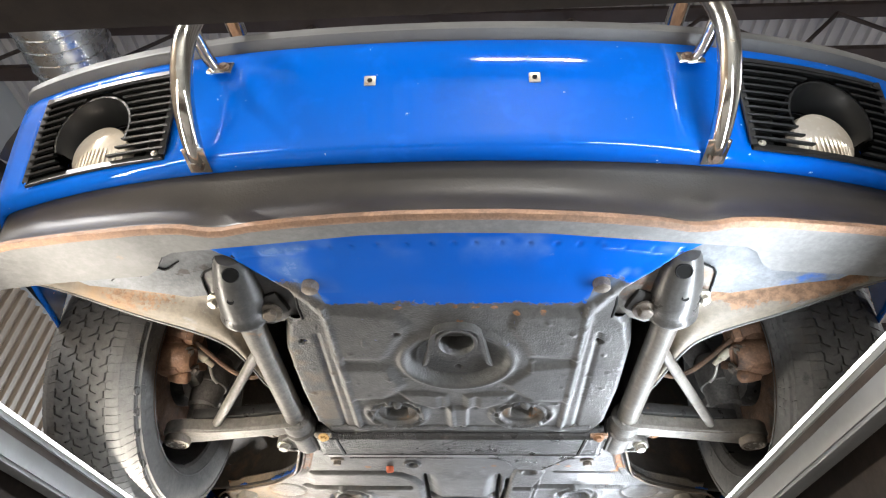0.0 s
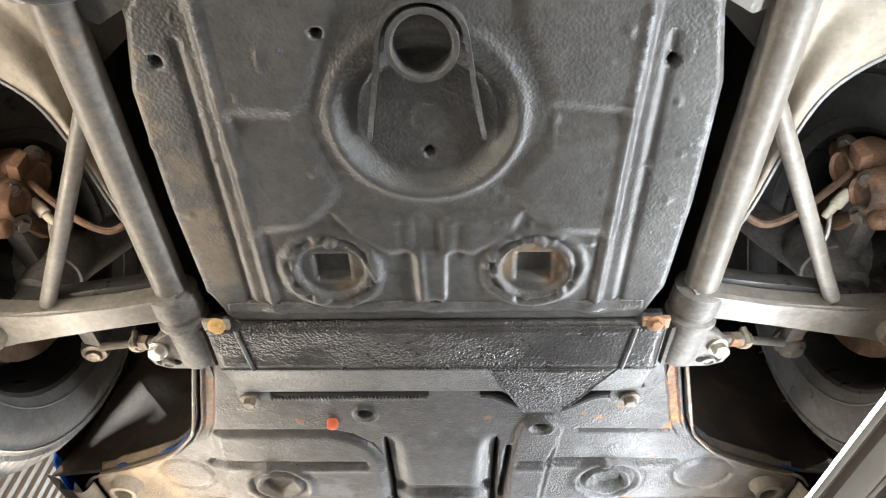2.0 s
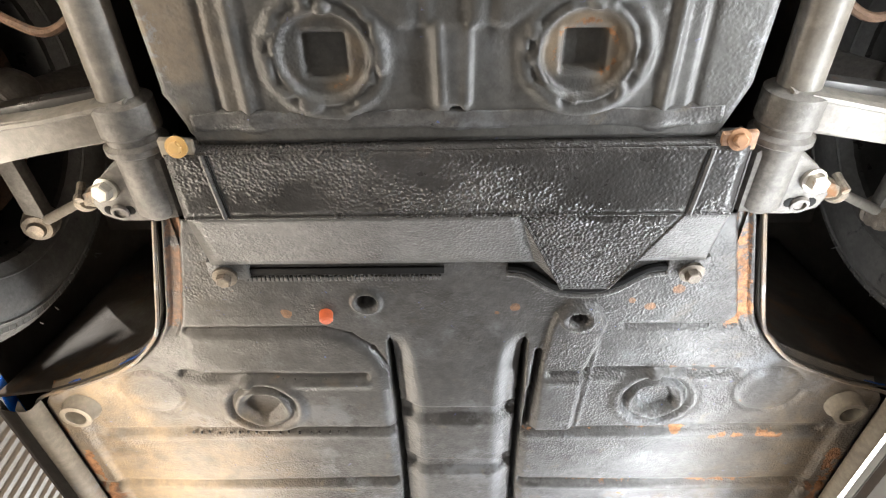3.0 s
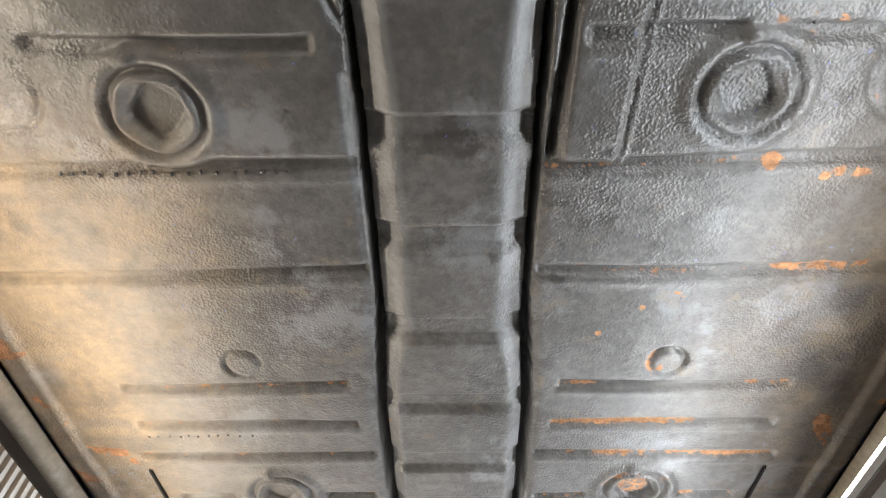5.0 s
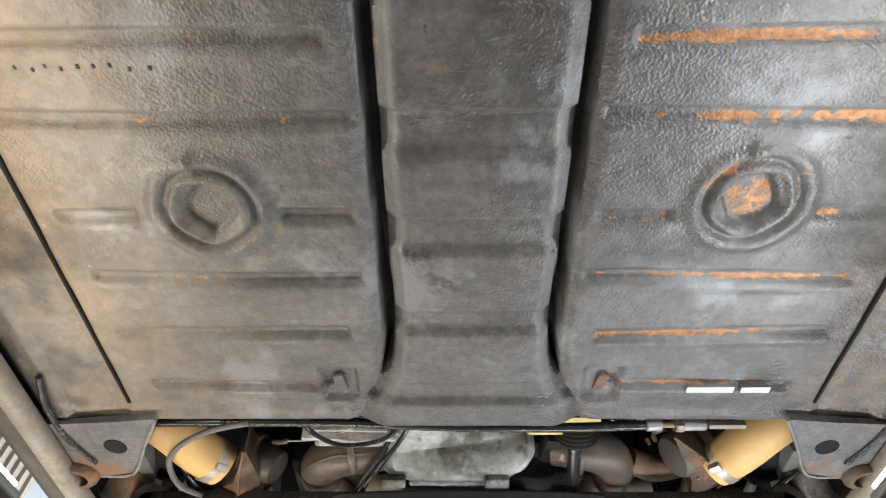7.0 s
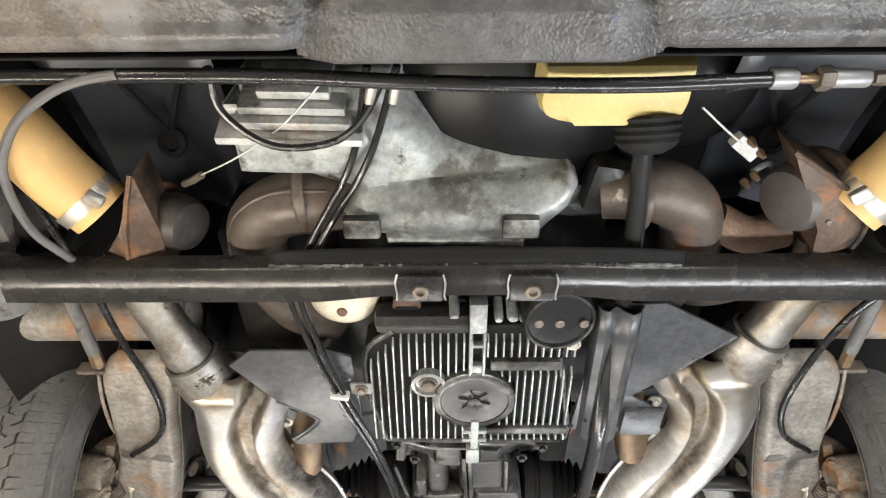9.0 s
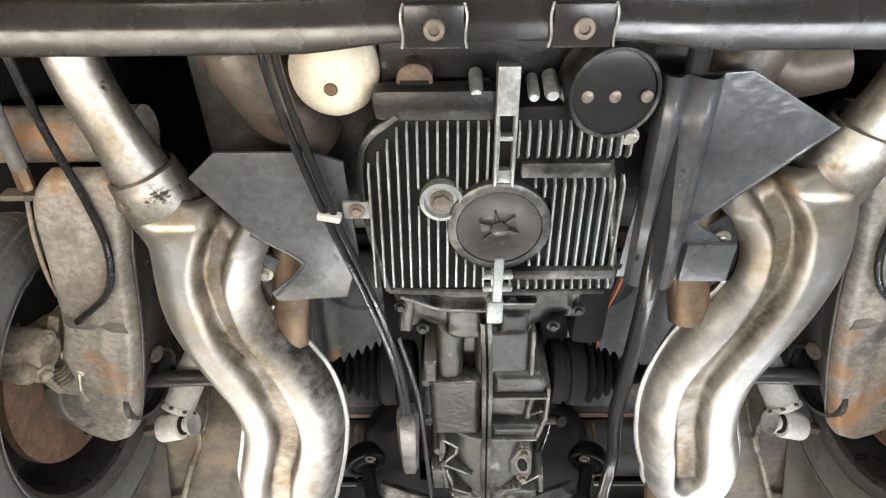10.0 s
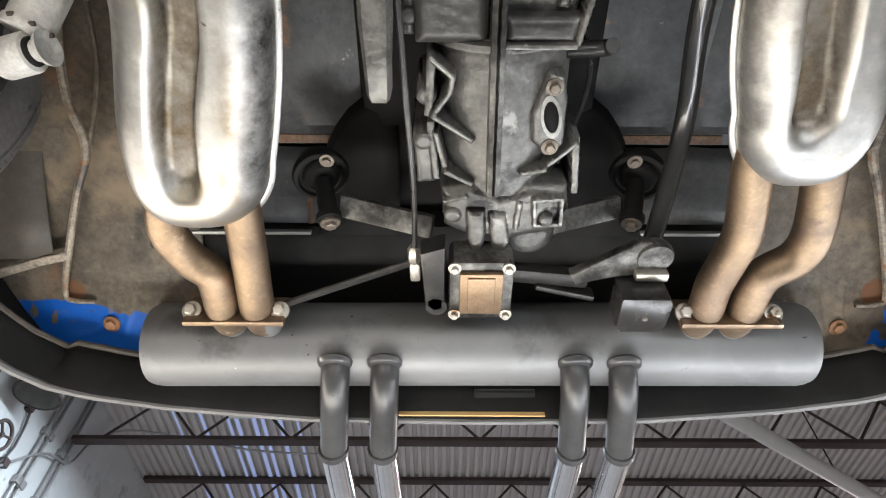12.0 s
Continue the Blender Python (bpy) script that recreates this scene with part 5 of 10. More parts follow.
for s in (-1, 1):
    d = np.hypot(X - s * 0.291, Y - 2.010)
    Z += 0.006 * np.exp(-((d - 0.025) / 0.0035) ** 2) * (0.4 + 0.6 * smoothstep(0.02, -0.01, (Y - 2.01) * 0.6 - (X - s * 0.291) * s * 0.6))
    Z -= 0.0025 * (1 - smoothstep(0.016, 0.022, d))
    rust += 0.7 * (s > 0) * np.exp(-((d - 0.026) / 0.004) ** 2) * smoothstep(0.0, -0.015, X - 0.285)
    d = np.hypot(X - s * 0.455, Y - 1.607)
    Z += 0.004 * np.exp(-((d - 0.048) / 0.004) ** 2)
    Z += 0.006 * bar_mask(X, Y, s * 0.498, 2.262, s * 0.49, 2.665, 0.0022, 0.0018)
    Z += 0.010 * (1 - smoothstep(0.022, 0.032, np.maximum(np.abs(X - s * 0.182) * 1.1, np.abs(Y - 2.627) * 0.8)))
for (xa, ya), (xb, yb) in (((-.366, 1.472), (-.180, 1.472)), ((-.180, 1.472), (-.145, 1.485)), ((-.145, 1.485), (-.116, 1.512)), ((-.116, 1.512), (-.098, 1.556)), ((.222, 1.471), (.367, 1.473))):
    Z += 0.006 * bar_mask(X, Y, xa, ya, xb, yb, 0.003, 0.004)
Z -= 0.0045 * smoothstep(0.01, -0.01, polygon_distance(X, Y, [(-.37, 1.478), (-.180, 1.478), (-.148, 1.492), (-.121, 1.518), (-.105, 1.56), (-.104, 1.69), (-.40, 1.69)]))
# panel edges, sill step and rolled borders
Z += 0.006 * smoothstep(0.488, 0.502, A) * smoothstep(2.24, 2.27, Y) * 0.6
Z -= 0.007 * smoothstep(0.575, 0.590, A) - 0.02 * smoothstep(0.612, 0.645, A)
Z += 0.03 * smoothstep(0.010, 0.0, half - A) * (Y < 1.66)
Z += 0.05 * smoothstep(2.700, 2.7181, Y) ** 2
Z -= 0.004 * np.exp(-((Y - 2.692) / 0.008) ** 2)
# folded border channel beside the wheel wells
edge_d = half - A
Z += 0.007 * smoothstep(0.010, 0.014, edge_d) * smoothstep(0.032, 0.026, edge_d) * smoothstep(1.50, 1.46, Y)
# raised channel by the tunnel
pad = [(.119, 1.538), (.126, 1.47), (.132, 1.445), (.146, 1.430), (.162, 1.427), (.178, 1.432), (.190, 1.446), (.196, 1.47), (.188, 1.51), (.178, 1.55), (.172, 1.70), (.118, 1.70)]
Z -= 0.007 * smoothstep(0.004, -0.003, polygon_distance(X, Y, pad))
Z -= 0.003 * bar_mask(X, Y, 0.192, 1.50, 0.181, 1.70, 0.002, 0.002)
Z += 0.026 * bar_mask(X, Y, 0.113, 1.52, 0.106, 1.692, 0.0045, 0.002)
Z += 0.03 * (1 - smoothstep(0.011, 0.014, np.hypot(X - 0.160, (Y - 1.454) * 1.3)))
Z -= 0.004 * np.exp(-((np.hypot(X - 0.160, (Y - 1.454) * 1.15) - 0.020) / 0.003) ** 2)
Z += 0.03 * (1 - smoothstep(0.011, 0.014, np.hypot(X + 0.117, Y - 1.424)))
Z -= 0.005 * np.exp(-((np.hypot(X + 0.117, Y - 1.424) - 0.017) / 0.003) ** 2)
# tunnel cover: flat middle with stepped ribs, sloping shoulders painted paler, dark slots along both sides
inner = np.interp(Y, [1.48, 1.6, 1.95, 2.02, 2.08, 2.35, 2.5, 2.62, 2.70], [.062, .050, .051, .070, .077, .080, .078, .092, .12])
steps = [(1.643, 1.671), (1.78, 1.81), (1.927, 1.96), (2.075, 2.107), (2.217, 2.258), (2.346, 2.385), (2.488, 2.518), (2.623, 2.66)]
mid = np.full_like(X, 1.886)
teeth = np.zeros_like(X)
for a, b in steps:
    g = smoothstep(a - 0.002, a + 0.002, Y) * smoothstep(b + 0.014, b - 0.002, Y)
    mid += 0.009 * g
    teeth = np.maximum(teeth, smoothstep(a - 0.006, a + 0.002, Y) * smoothstep(b + 0.002, b - 0.006, Y))
inner = inner + 0.0028 * (1 - teeth) - 0.001 + 0.0006 * (field_noise(X, Y, 120, 31) - 0.5)
t = smoothstep(0, 1, (A - inner) / np.clip(gap - gw - inner, 0.004, None))
tun = mid + 0.016 * t
in_tunnel = (A < gap) & (Y > 1.48)
fade = smoothstep(1.475, 1.53, Y)
Z = np.where(A < gap, Z * (1 - fade) + tun * fade, Z)
Z = Z + np.where(in_tunnel, 0, 0.004 * np.exp(-((A - gap - gw - 0.004) / 0.006) ** 2) * (Y > 1.6))
slot = 1 - smoothstep(gw * 0.8, gw * 0.8 + 0.0025, np.abs(A - gap))
Z += 0.07 * slot * (gw > 0.001)
Z += 0.0012 * (n1 - 0.5)
side = np.minimum(inner + 0.019, gap - gw - 0.002)
# paler tone on the shoulders: side light on their slopes, put into the colour
shoulder = 0.85 * fade * smoothstep(inner - 0.004, inner + 0.004, A) * smoothstep(side + 0.004, side - 0.004, A) * smoothstep(2.70, 2.62, Y)
pale = 0.22 * smoothstep(0.52, 0.75, n1) * smoothstep(0.25, 0.5, A) * (X > 0)
lit = smoothstep(0.26, 0.50, A + 0.06 * (X < 0) + 0.16 * (n2 - 0.5)) * (0.45 + 0.55 * n1)
dust = np.where(X < 0, 0.95 * lit, 0.25 * lit + 0.6 * smoothstep(0.47, 0.60, A) * n1)
dust *= 1 - 0.6 * smoothstep(2.0, 2.3, Y) * smoothstep(0.52, 0.42, A)
rust += 0.8 * smoothstep(0.66, 0.72, n1) * smoothstep(0.57, 0.60, A) + 0.55 * np.exp(-((A - 0.622) / 0.008) ** 2) * smoothstep(0.3, 0.55, n1)
for rx, ry, rr in ((-0.515, 2.235, 0.009), (-0.10, 2.150, 0.004), (0.19, 1.955, 0.0022), (0.24, 1.91, 0.002), (0.155, 1.84, 0.003), (0.40, 1.845, 0.006), (0.46, 1.846, 0.006), (0.34, 1.70, 0.006), (-0.60, 1.98, 0.011), (0.40, 1.72, 0.007), (0.36, 1.555, 0.006), (-0.225, 1.443, 0.008), (0.075, 1.436, 0.006), (0.052, 1.445, 0.004), (0.225, 1.425, 0.005), (0.25, 1.437, 0.007), (0.28, 1.405, 0.006)):
    rust += 0.95 * (1 - smoothstep(rr * 0.6, rr * 1.2, np.hypot((X - rx) * (0.45 if rr > 0.01 else 1), Y - ry) + 0.012 * (n1 - 0.5)))
rust += 1.1 * smoothstep(0.008, 0.013, edge_d) * smoothstep(0.034, 0.027, edge_d) * smoothstep(1.49, 1.44, Y) * np.where(X < 0, 0.8, 0.55) * smoothstep(0.15, 0.5, n1)
keep = ~((np.hypot(A - 0.573, Y - 1.637) < 0.014))
flake = smoothstep(0.28, 0.55, 0.5 * field_noise(X, Y, 38, 91) + 0.5 * field_noise(X, Y, 110, 92))
for xa, ya, xb, yb, w in RUSTS:
    rust += 1.0 * bar_mask(X, Y, xa, ya, xb, yb, w, 0.006) * flake
sill = smoothstep(0.497, 0.507, A) * smoothstep(2.18, 2.30, Y + 0.4 * (A - 0.5))
dust *= (1 - 0.75 * sill) * (1 - 0.85 * smoothstep(1.80, 1.55, Y) * smoothstep(0.56, 0.44, A))
pale *= np.where(X > 0.2, 1 - 0.5 * smoothstep(1.9, 1.6, Y), 1.0)
pale += 0.35 * sill * smoothstep(0.25, 0.6, n1)
dust += 0.45 * sill * smoothstep(0.2, 0.55, n1)
dust += 0.55 * np.where(X < 0, 1, 0.5) * smoothstep(0.44, 0.50, A) * smoothstep(0.60, 0.55, A) * smoothstep(2.30, 2.15, Y) * smoothstep(0.2, 0.6, n1)
black = smoothstep(1.72, 1.52, Y + 0.10 * (n2 - 0.5)) * smoothstep(0.46, 0.30, np.abs(X + 0.06)) * 0.9 + 0.6 * smoothstep(0.30, 0.16, A) * smoothstep(2.62, 2.70, Y + 0.05 * (n1 - 0.5))
black = black + 0.75 * np.exp(-((A - 0.592) / 0.009) ** 2) * smoothstep(1.72, 1.85, Y) * smoothstep(0.2, 0.45, n1)
floor_pan = pressed_sheet("floor_pan", X, Y, Z, keep, "coat", car, "ribbed pressed floor pan, black coating worn to dust and rust",
                          {"rust": np.clip(rust, 0, 1), "dust": np.clip(dust, 0, 1), "pale": np.clip(pale, 0, 1), "black": np.clip(black, 0, 1), "shoulder": np.clip(shoulder, 0, 1)})
for s in (-1, 1):
    bm = bmesh.new()
    lathe(bm, [(0.028, -0.02), (0.028, 0.006), (0.0235, 0.012), (0.0235, 0.022), (0.02, 0.0235), (0.0155, 0.0225), (0.0145, 0.0), (0.0145, -0.03)], (s * 0.573, 1.637, 1.888), (0, 0, -1), 24, False)
    part("jack_socket", bm, "tan", floor_pan, "round jacking socket with a rusty rim")
    bm = bmesh.new()
    box(bm, (s * 0.182, 2.628, 1.895), (0.015, 0.036, 0.008), 0.003, pose(0, 0, 0, 8, 0, s * 8))
    part("seat_tab", bm, "coat" if s < 0 else "rust_iron", floor_pan, "small folded tab in a pressed pocket")
bm = bmesh.new()
lathe(bm, [(0.0085, 0.0), (0.0095, 0.004), (0.009, 0.013), (0.006, 0.016), (0.0, 0.0165)], (-0.172, 1.442, 1.889), (0.1, 0.35, -1), 14, False)
part("drain_plug", bm, "orange", floor_pan, "orange-red rubber drain plug")
for s in (-1, 1):
    bm = bmesh.new()
    strip(bm, [[(s * (0.498 - 0.008 * k / 12 + dx), 2.262 + 0.403 * k / 12, 1.8855 + dz) for k in range(13)] for dx, dz in ((-0.0022, 0.005), (-0.0016, 0.0), (0.0016, 0.0), (0.0022, 0.005))])
    part("panel_gap", bm, "bay_black", floor_pan, "narrow dark gap along the sill panel")
# weld nibs along a few ribs
bm = bmesh.new()
rng = random.Random(4)
for y, a, b in ((1.705, -0.42, -0.17), (1.578, -0.36, -0.18), (2.17, -0.47, -0.3)):
    x = a
    while x < b:
        box(bm, (x, y + rng.uniform(-0.002, 0.002), 1.887), (0.003, 0.0045, 0.004), 0.001)
        x += rng.uniform(0.012, 0.02)
tagged(part("weld_bead", bm, "coat_rough", floor_pan), kind="stuff")
# pale scrape marks near the rear edge
for x0, x1 in ((0.30, 0.365), (0.375, 0.415)):
    bm = bmesh.new()
    box(bm, ((x0 + x1) / 2, 2.633, 1.8835), (x1 - x0, 0.011, 0.002), 0.0008)
    part("paint_scrape", bm, "shock", floor_pan, "chalky white scrape")
# rear floor corners: flat gusset with a hole, rusty socket, pivot bracket with its bush
for s in (-1, 1):
    bm = bmesh.new()
    plate(bm, [(s * x, y) for x, y in ((0.455, 2.685), (0.53, 2.692), (0.60, 2.70), (0.648, 2.69), (0.652, 2.78), (0.628, 2.835), (0.585, 2.832), (0.527, 2.822), (0.49, 2.752))], 1.872, 1.884, 0.004)
    c = part("floor_corner", bm, "corner", car, "rusty folded floor corner plate")
    bm = bmesh.new()
    tube(bm, [(s * 0.453, 2.686, 1.873), (s * 0.49, 2.753, 1.872), (s * 0.527, 2.822, 1.872), (s * 0.585, 2.832, 1.874)], 0.0028, 8, 3)
    part("corner_fold", bm, "grey_steel", c, "pale folded edge")
    bm = bmesh.new()
    tube(bm, [(s * 0.59, 2.60, 1.879), (s * 0.603, 2.66, 1.876), (s * 0.594, 2.735, 1.870), (s * 0.575, 2.79, 1.870)], 0.0045, 8, 5)
    part("seam_weld", bm, "coat_rough", c, "thick black seam sealer")
    bm = bmesh.new()
    lathe(bm, [(0.017, -0.002), (0.017, 0.0008), (0.0, 0.0008)], (s * 0.532, 2.75, 1.8718), (0, 0, -1), 20, False)
    part("corner_hole", bm, "bay_black", c)
    bm = bmesh.new()
    lathe(bm, [(0.030, -0.012), (0.029, 0.006), (0.024, 0.012), (0.0165, 0.012), (0.015, -0.006), (0.0, -0.006)], (s * 0.612, 2.822, 1.872), (0, 0, -1), 24, False)
    part("jack_socket", bm, "flap_brown", c, "round rusty socket")
    bm = bmesh.new()
    plate(bm, [(s * x, y) for x, y in ((.575, 2.90), (.66, 2.88), (.685, 2.94), (.68, 3.05), (.60, 3.06), (.575, 2.98))], 1.965, 2.01, 0.006)
    pb = part("pivot_bracket", bm, "grey_steel", car, "grey pressed pivot bracket with a worn bush")
    bm = bmesh.new()
    lathe(bm, [(0.036, -0.035), (0.037, 0.02), (0.033, 0.026), (0.02, 0.028), (0.0, 0.028)], (s * 0.632, 2.985, 1.955), (s * 0.15, -0.75, -0.5), 26, False)
    part("bracket_bush", bm, "arm_rusty", pb, "worn round bush")
    bm = bmesh.new()
    for k in range(4):
        lathe(bm, [(0.013, 0), (0.017, 0.003), (0.013, 0.006)], (s * 0.590, 3.01 + 0.0065 * k, 1.94), (0, 1, 0), 16)
    tagged(part("threaded_end", bm, "bolt", pb), "bright threaded end", "", "", "stuff")
    bm = bmesh.new()
    lathe(bm, [(0.055, -0.03), (0.06, 0.0), (0.055, 0.012), (0.046, 0.014), (0.044, 0.006), (0.034, 0.006), (0.032, 0.014), (0.0, 0.016)], (s * 0.55, 2.955, 2.0), (0, -0.5, -1), 32, False)
    part("rubber_disc", bm, "black_rubber", pb, "black ribbed rubber disc")

# ---- running gear ----


def wheel(s, cx, cy, cz, R=0.30):
    """A road wheel seen from its inner side: rim, tyre, tread blocks, lettering bars."""
    ax = V((s, 0, 0))
    at = V((s * cx, cy, cz))
    bm = bmesh.new()
    lathe(bm, [(0.06, -0.02), (0.12, -0.015), (0.155, 0.02), (0.172, 0.03), (0.178, -0.045), (0.184, -0.068), (0.196, -0.074), (0.198, -0.068), (0.19, -0.06)], at, ax, 40, False)
    rim = part("wheel", bm, "dark_steel", car, "steel road wheel with a worn tyre")
    prof = [(0.186, -0.066), (0.196, -0.079), (0.215, -0.088), (0.238, -0.091), (0.258, -0.088), (0.275, -0.081), (0.287, -0.071), (0.2935, -0.060), (0.295, -0.05), (0.296, 0.0),
            (0.295, 0.05), (0.2935, 0.060), (0.287, 0.071), (0.275, 0.081), (0.258, 0.088), (0.238, 0.091), (0.215, 0.088), (0.19, 0.07)]
    k = R / 0.30
    bm = bmesh.new()
    lathe(bm, [(r * k, a) for r, a in prof], at, ax, 72, False)
    for rr in (0.204, 0.262):
        lathe(bm, [((rr - 0.002) * k, -0.0845 if rr < 0.21 else -0.0868), (rr * k, -0.0872 if rr < 0.21 else -0.0895), ((rr + 0.002) * k, -0.0865 if rr < 0.21 else -0.086)], at, ax, 72, False)
    tyre = part("tyre", bm, "rubber", rim, "worn black tyre with tread blocks")
    bm = bmesh.new()
    rng = random.Random(int(cy * 10) + s)
    n = 124
    verts, faces = [], []
    drop = lambda a: 0.30 * max(0.0, abs(a) - 0.045) ** 1.0 if abs(a) < 0.062 else 0.0051 + 0.9 * (abs(a) - 0.062)
    for row, (a0, a1) in enumerate(((-0.084, -0.046), (-0.0435, -0.017), (-0.0145, 0.0145), (0.017, 0.0435), (0.046, 0.084))):
        edge_row = row in (0, 4)
        for j in range(n):
            w = math.tau / n
            t0 = (j + 0.37 * row) * w
            zig = 0.0 if edge_row else 0.0022 * (1 if j % 2 else -1)
            cut = (0.86, 0.94, 0.90)[(j * 5 + row) % 3]
            steps = [a0 + (a1 - a0) * i / (4 if edge_row else 2) for i in range(5 if edge_row else 3)]
            sway = [(0.35 * w * math.sin(2.2 * i / (len(steps) - 1)) if edge_row else (0.0, 0.42 * w, 0.0)[i]) for i in range(len(steps))]
            base = len(verts)
            for low in (0.007, 0.0):
                for a, d in zip(steps, sway):
                    for t in (t0 + d, t0 + d + w * cut):
                        rr = R - drop(a) - low
                        verts.append((at.x + s * (a + zig), at.y + rr * math.cos(t), at.z + rr * math.sin(t)))
            m_ = 2 * len(steps)
            for i in range(len(steps) - 1):
                p, q = base + m_ + 2 * i, base + 2 * i
                faces += [(p, p + 1, p + 3, p + 2), (q, q + 2, p + 2, p), (q + 1, p + 1, p + 3, q + 3)]
            faces += [(base, base + m_, base + m_ + 1, base + 1), (base + m_ - 2, base + m_ - 1, base + 2 * m_ - 1, base + 2 * m_ - 2)]
    me = bpy.data.meshes.new("tread")
    me.from_pydata(verts, [], faces)
    me.materials.append(M["rubber"])
    tr = new("tread", me)
    tr.parent = rim
    tagged(tr, "", "", "", "stuff")
    # raised sidewall lettering that cannot be read
    bm = bmesh.new()
    for j in range(9):
        t = math.pi * 1.02 + j * 0.075 + (0.1 if j > 4 else 0)
        p = at + V((-s * 0.0895, math.cos(t) * 0.236 * k, math.sin(t) * 0.236 * k))
        box(bm, p, (0.003, 0.012, 0.022), 0.001, pose(0, 0, 0, math.degrees(t) - 90, 0, 0))
    part("tyre_lettering", bm, "rubber", rim)
    if s < 0 and cy < 2:
        for ch, turn_at in (("E", 0.645), ("5", 0.720), ("6", 0.766), ("0", 0.812)):
            cu = bpy.data.curves.new("raised_digit", "FONT")
            cu.body, cu.size, cu.extrude, cu.align_x, cu.align_y = ch, 0.034, 0.0016, "CENTER", "CENTER"
            tmp = bpy.data.objects.new("raised_digit", cu)
            me = bpy.data.meshes.new_from_object(tmp)
            bpy.data.objects.remove(tmp)
            me.materials.append(M["rubber"])
            g = -math.pi * turn_at
            ob = new("raised_digit", me)
            ob.parent = rim
            radial = V((0, math.cos(g), math.sin(g)))
            along = V((0, math.sin(g), -math.cos(g)))
            m = Matrix((along, -radial, V((1, 0, 0)))).transposed().to_4x4()
            if m.determinant() < 0:
                m = Matrix((along, radial, V((1, 0, 0)))).transposed().to_4x4()
            m.translation = at + V((0.0862, 0, 0)) + radial * 0.266
            ob.matrix_world = m
    # moulding hairs
    bm = bmesh.new()
    for j in range(26):
        t = rng.uniform(0, math.tau)
        rr = rng.uniform(0.25, 0.29) * k
        p = at + V((-s * 0.086, math.cos(t) * rr, math.sin(t) * rr))
        tube(bm, [p, p + V((-s * rng.uniform(0.004, 0.009), rng.uniform(-0.003, 0.003), rng.uniform(-0.004, 0.002)))], 0.0006, 4, 1)
    tagged(part("moulding_hair", bm, "rubber", rim), "", "", "", "stuff")
    bm = bmesh.new()
    lathe(bm, [(0.14, -0.045), (0.14, -0.033), (0.06, -0.033), (0.06, -0.045)], at, ax, 40)
    part("brake_disc", bm, "rust_iron", rim, "rusty brake disc")
    bm = bmesh.new()
    lathe(bm, [(0.045, -0.10), (0.05, -0.08), (0.062, -0.06), (0.062, -0.02)], at, ax, 24)
    part("hub", bm, "oily", rim)
    return rim


FW = (0.665, 1.205, 1.995)
RW = (0.685, 3.53, 1.995)
for s in (-1, 1):
    wheel(s, *FW)
    wheel(s, *RW, R=0.302)


def caliper(s, at, tilt, mat="caliper"):
    """Two piston barrels joined by bridges, with pad pins, a pale nipple and a hose."""
    at = V(at)
    t = pose(0, 0, 0, tilt, 0, 0).to_3x3()
    bm = bmesh.new()
    for dz in (-0.026, 0.028):
        lathe(bm, [(0.018, -0.03), (0.030, -0.024), (0.032, 0.0), (0.030, 0.02), (0.024, 0.03), (0.021, 0.031), (0.019, 0.026), (0.0, 0.026)], at + t @ V((0, 0.004 * dz * 40, dz)), (-s, 0.1, -0.08), 22, False)
    box(bm, at + V((s * 0.012, 0, 0)), (0.05, 0.052, 0.125), 0.016, pose(0, 0, 0, tilt, 0, 0), 0.8)
    box(bm, at + t @ V((s * 0.018, 0.030, 0.0)), (0.06, 0.022, 0.085), 0.008, pose(0, 0, 0, tilt, 0, 0))
    for dz in (-0.062, 0.062):
        lathe(bm, [(0.012, -0.02), (0.014, 0.0), (0.013, 0.016), (0.008, 0.02)], at + t @ V((-s * 0.006, 0.008, dz)), (-s, 0, -0.15), 12)
    c = part("brake_caliper", bm, mat, car, "rusty brown brake caliper", 50)
    for dx, dy, dz, r in ((-0.02, -0.012, 0.05, 0.008), (-0.024, 0.02, -0.045, 0.009), (-0.012, 0.034, 0.03, 0.006), (-0.026, -0.02, -0.02, 0.007)):
        bolt("caliper_bolt", at + t @ V((s * dx, dy, dz)), (-s * 0.8, dy * 12, -0.5), r, r * 1.2, "bolt_dark" if mat == "caliper" else "arm_tan", c)
    bm = bmesh.new()
    box(bm, at + t @ V((-s * 0.02, 0.045, -0.03)), (0.012, 0.05, 0.018), 0.004, pose(0, 0, 0, tilt + 20, 0, s * 14))
    part("caliper_lever", bm, mat, c)
    bm = bmesh.new()
    box(bm, at + t @ V((-s * 0.028, -0.03, 0.01)), (0.016, 0.03, 0.03), 0.005, pose(0, 0, 0, tilt, 0, -s * 20))
    part("caliper_bracket", bm, mat, c)
    for dz in (-0.014, 0.016):
        bm = bmesh.new()
        tube(bm, [at + t @ V((-s * 0.026, 0.028, dz)), at + t @ V((s * 0.03, 0.030, dz))], 0.0035, 8, 1)
        part("pad_pin", bm, "bolt_dark", c)
    p = at + V((-s * 0.030, 0.022, -0.006))
    bm = bmesh.new()
    lathe(bm, [(0.007, -0.006), (0.0085, 0.004), (0.0085, 0.018), (0.006, 0.02), (0.0055, 0.034), (0.004, 0.038)], p, (-s * 0.6, 0.6, -0.35), 10)
    part("bleed_nipple", bm, "cream", c, "pale hose union")
    bm = bmesh.new()
    tube(bm, [p + V((-s * 0.018, 0.018, -0.012)), p + V((-s * 0.022, 0.04, -0.03)), p + V((-s * 0.028, 0.058, -0.035))], 0.0032, 8, 5)
    part("bleed_pipe", bm, "bolt", c)
    return c


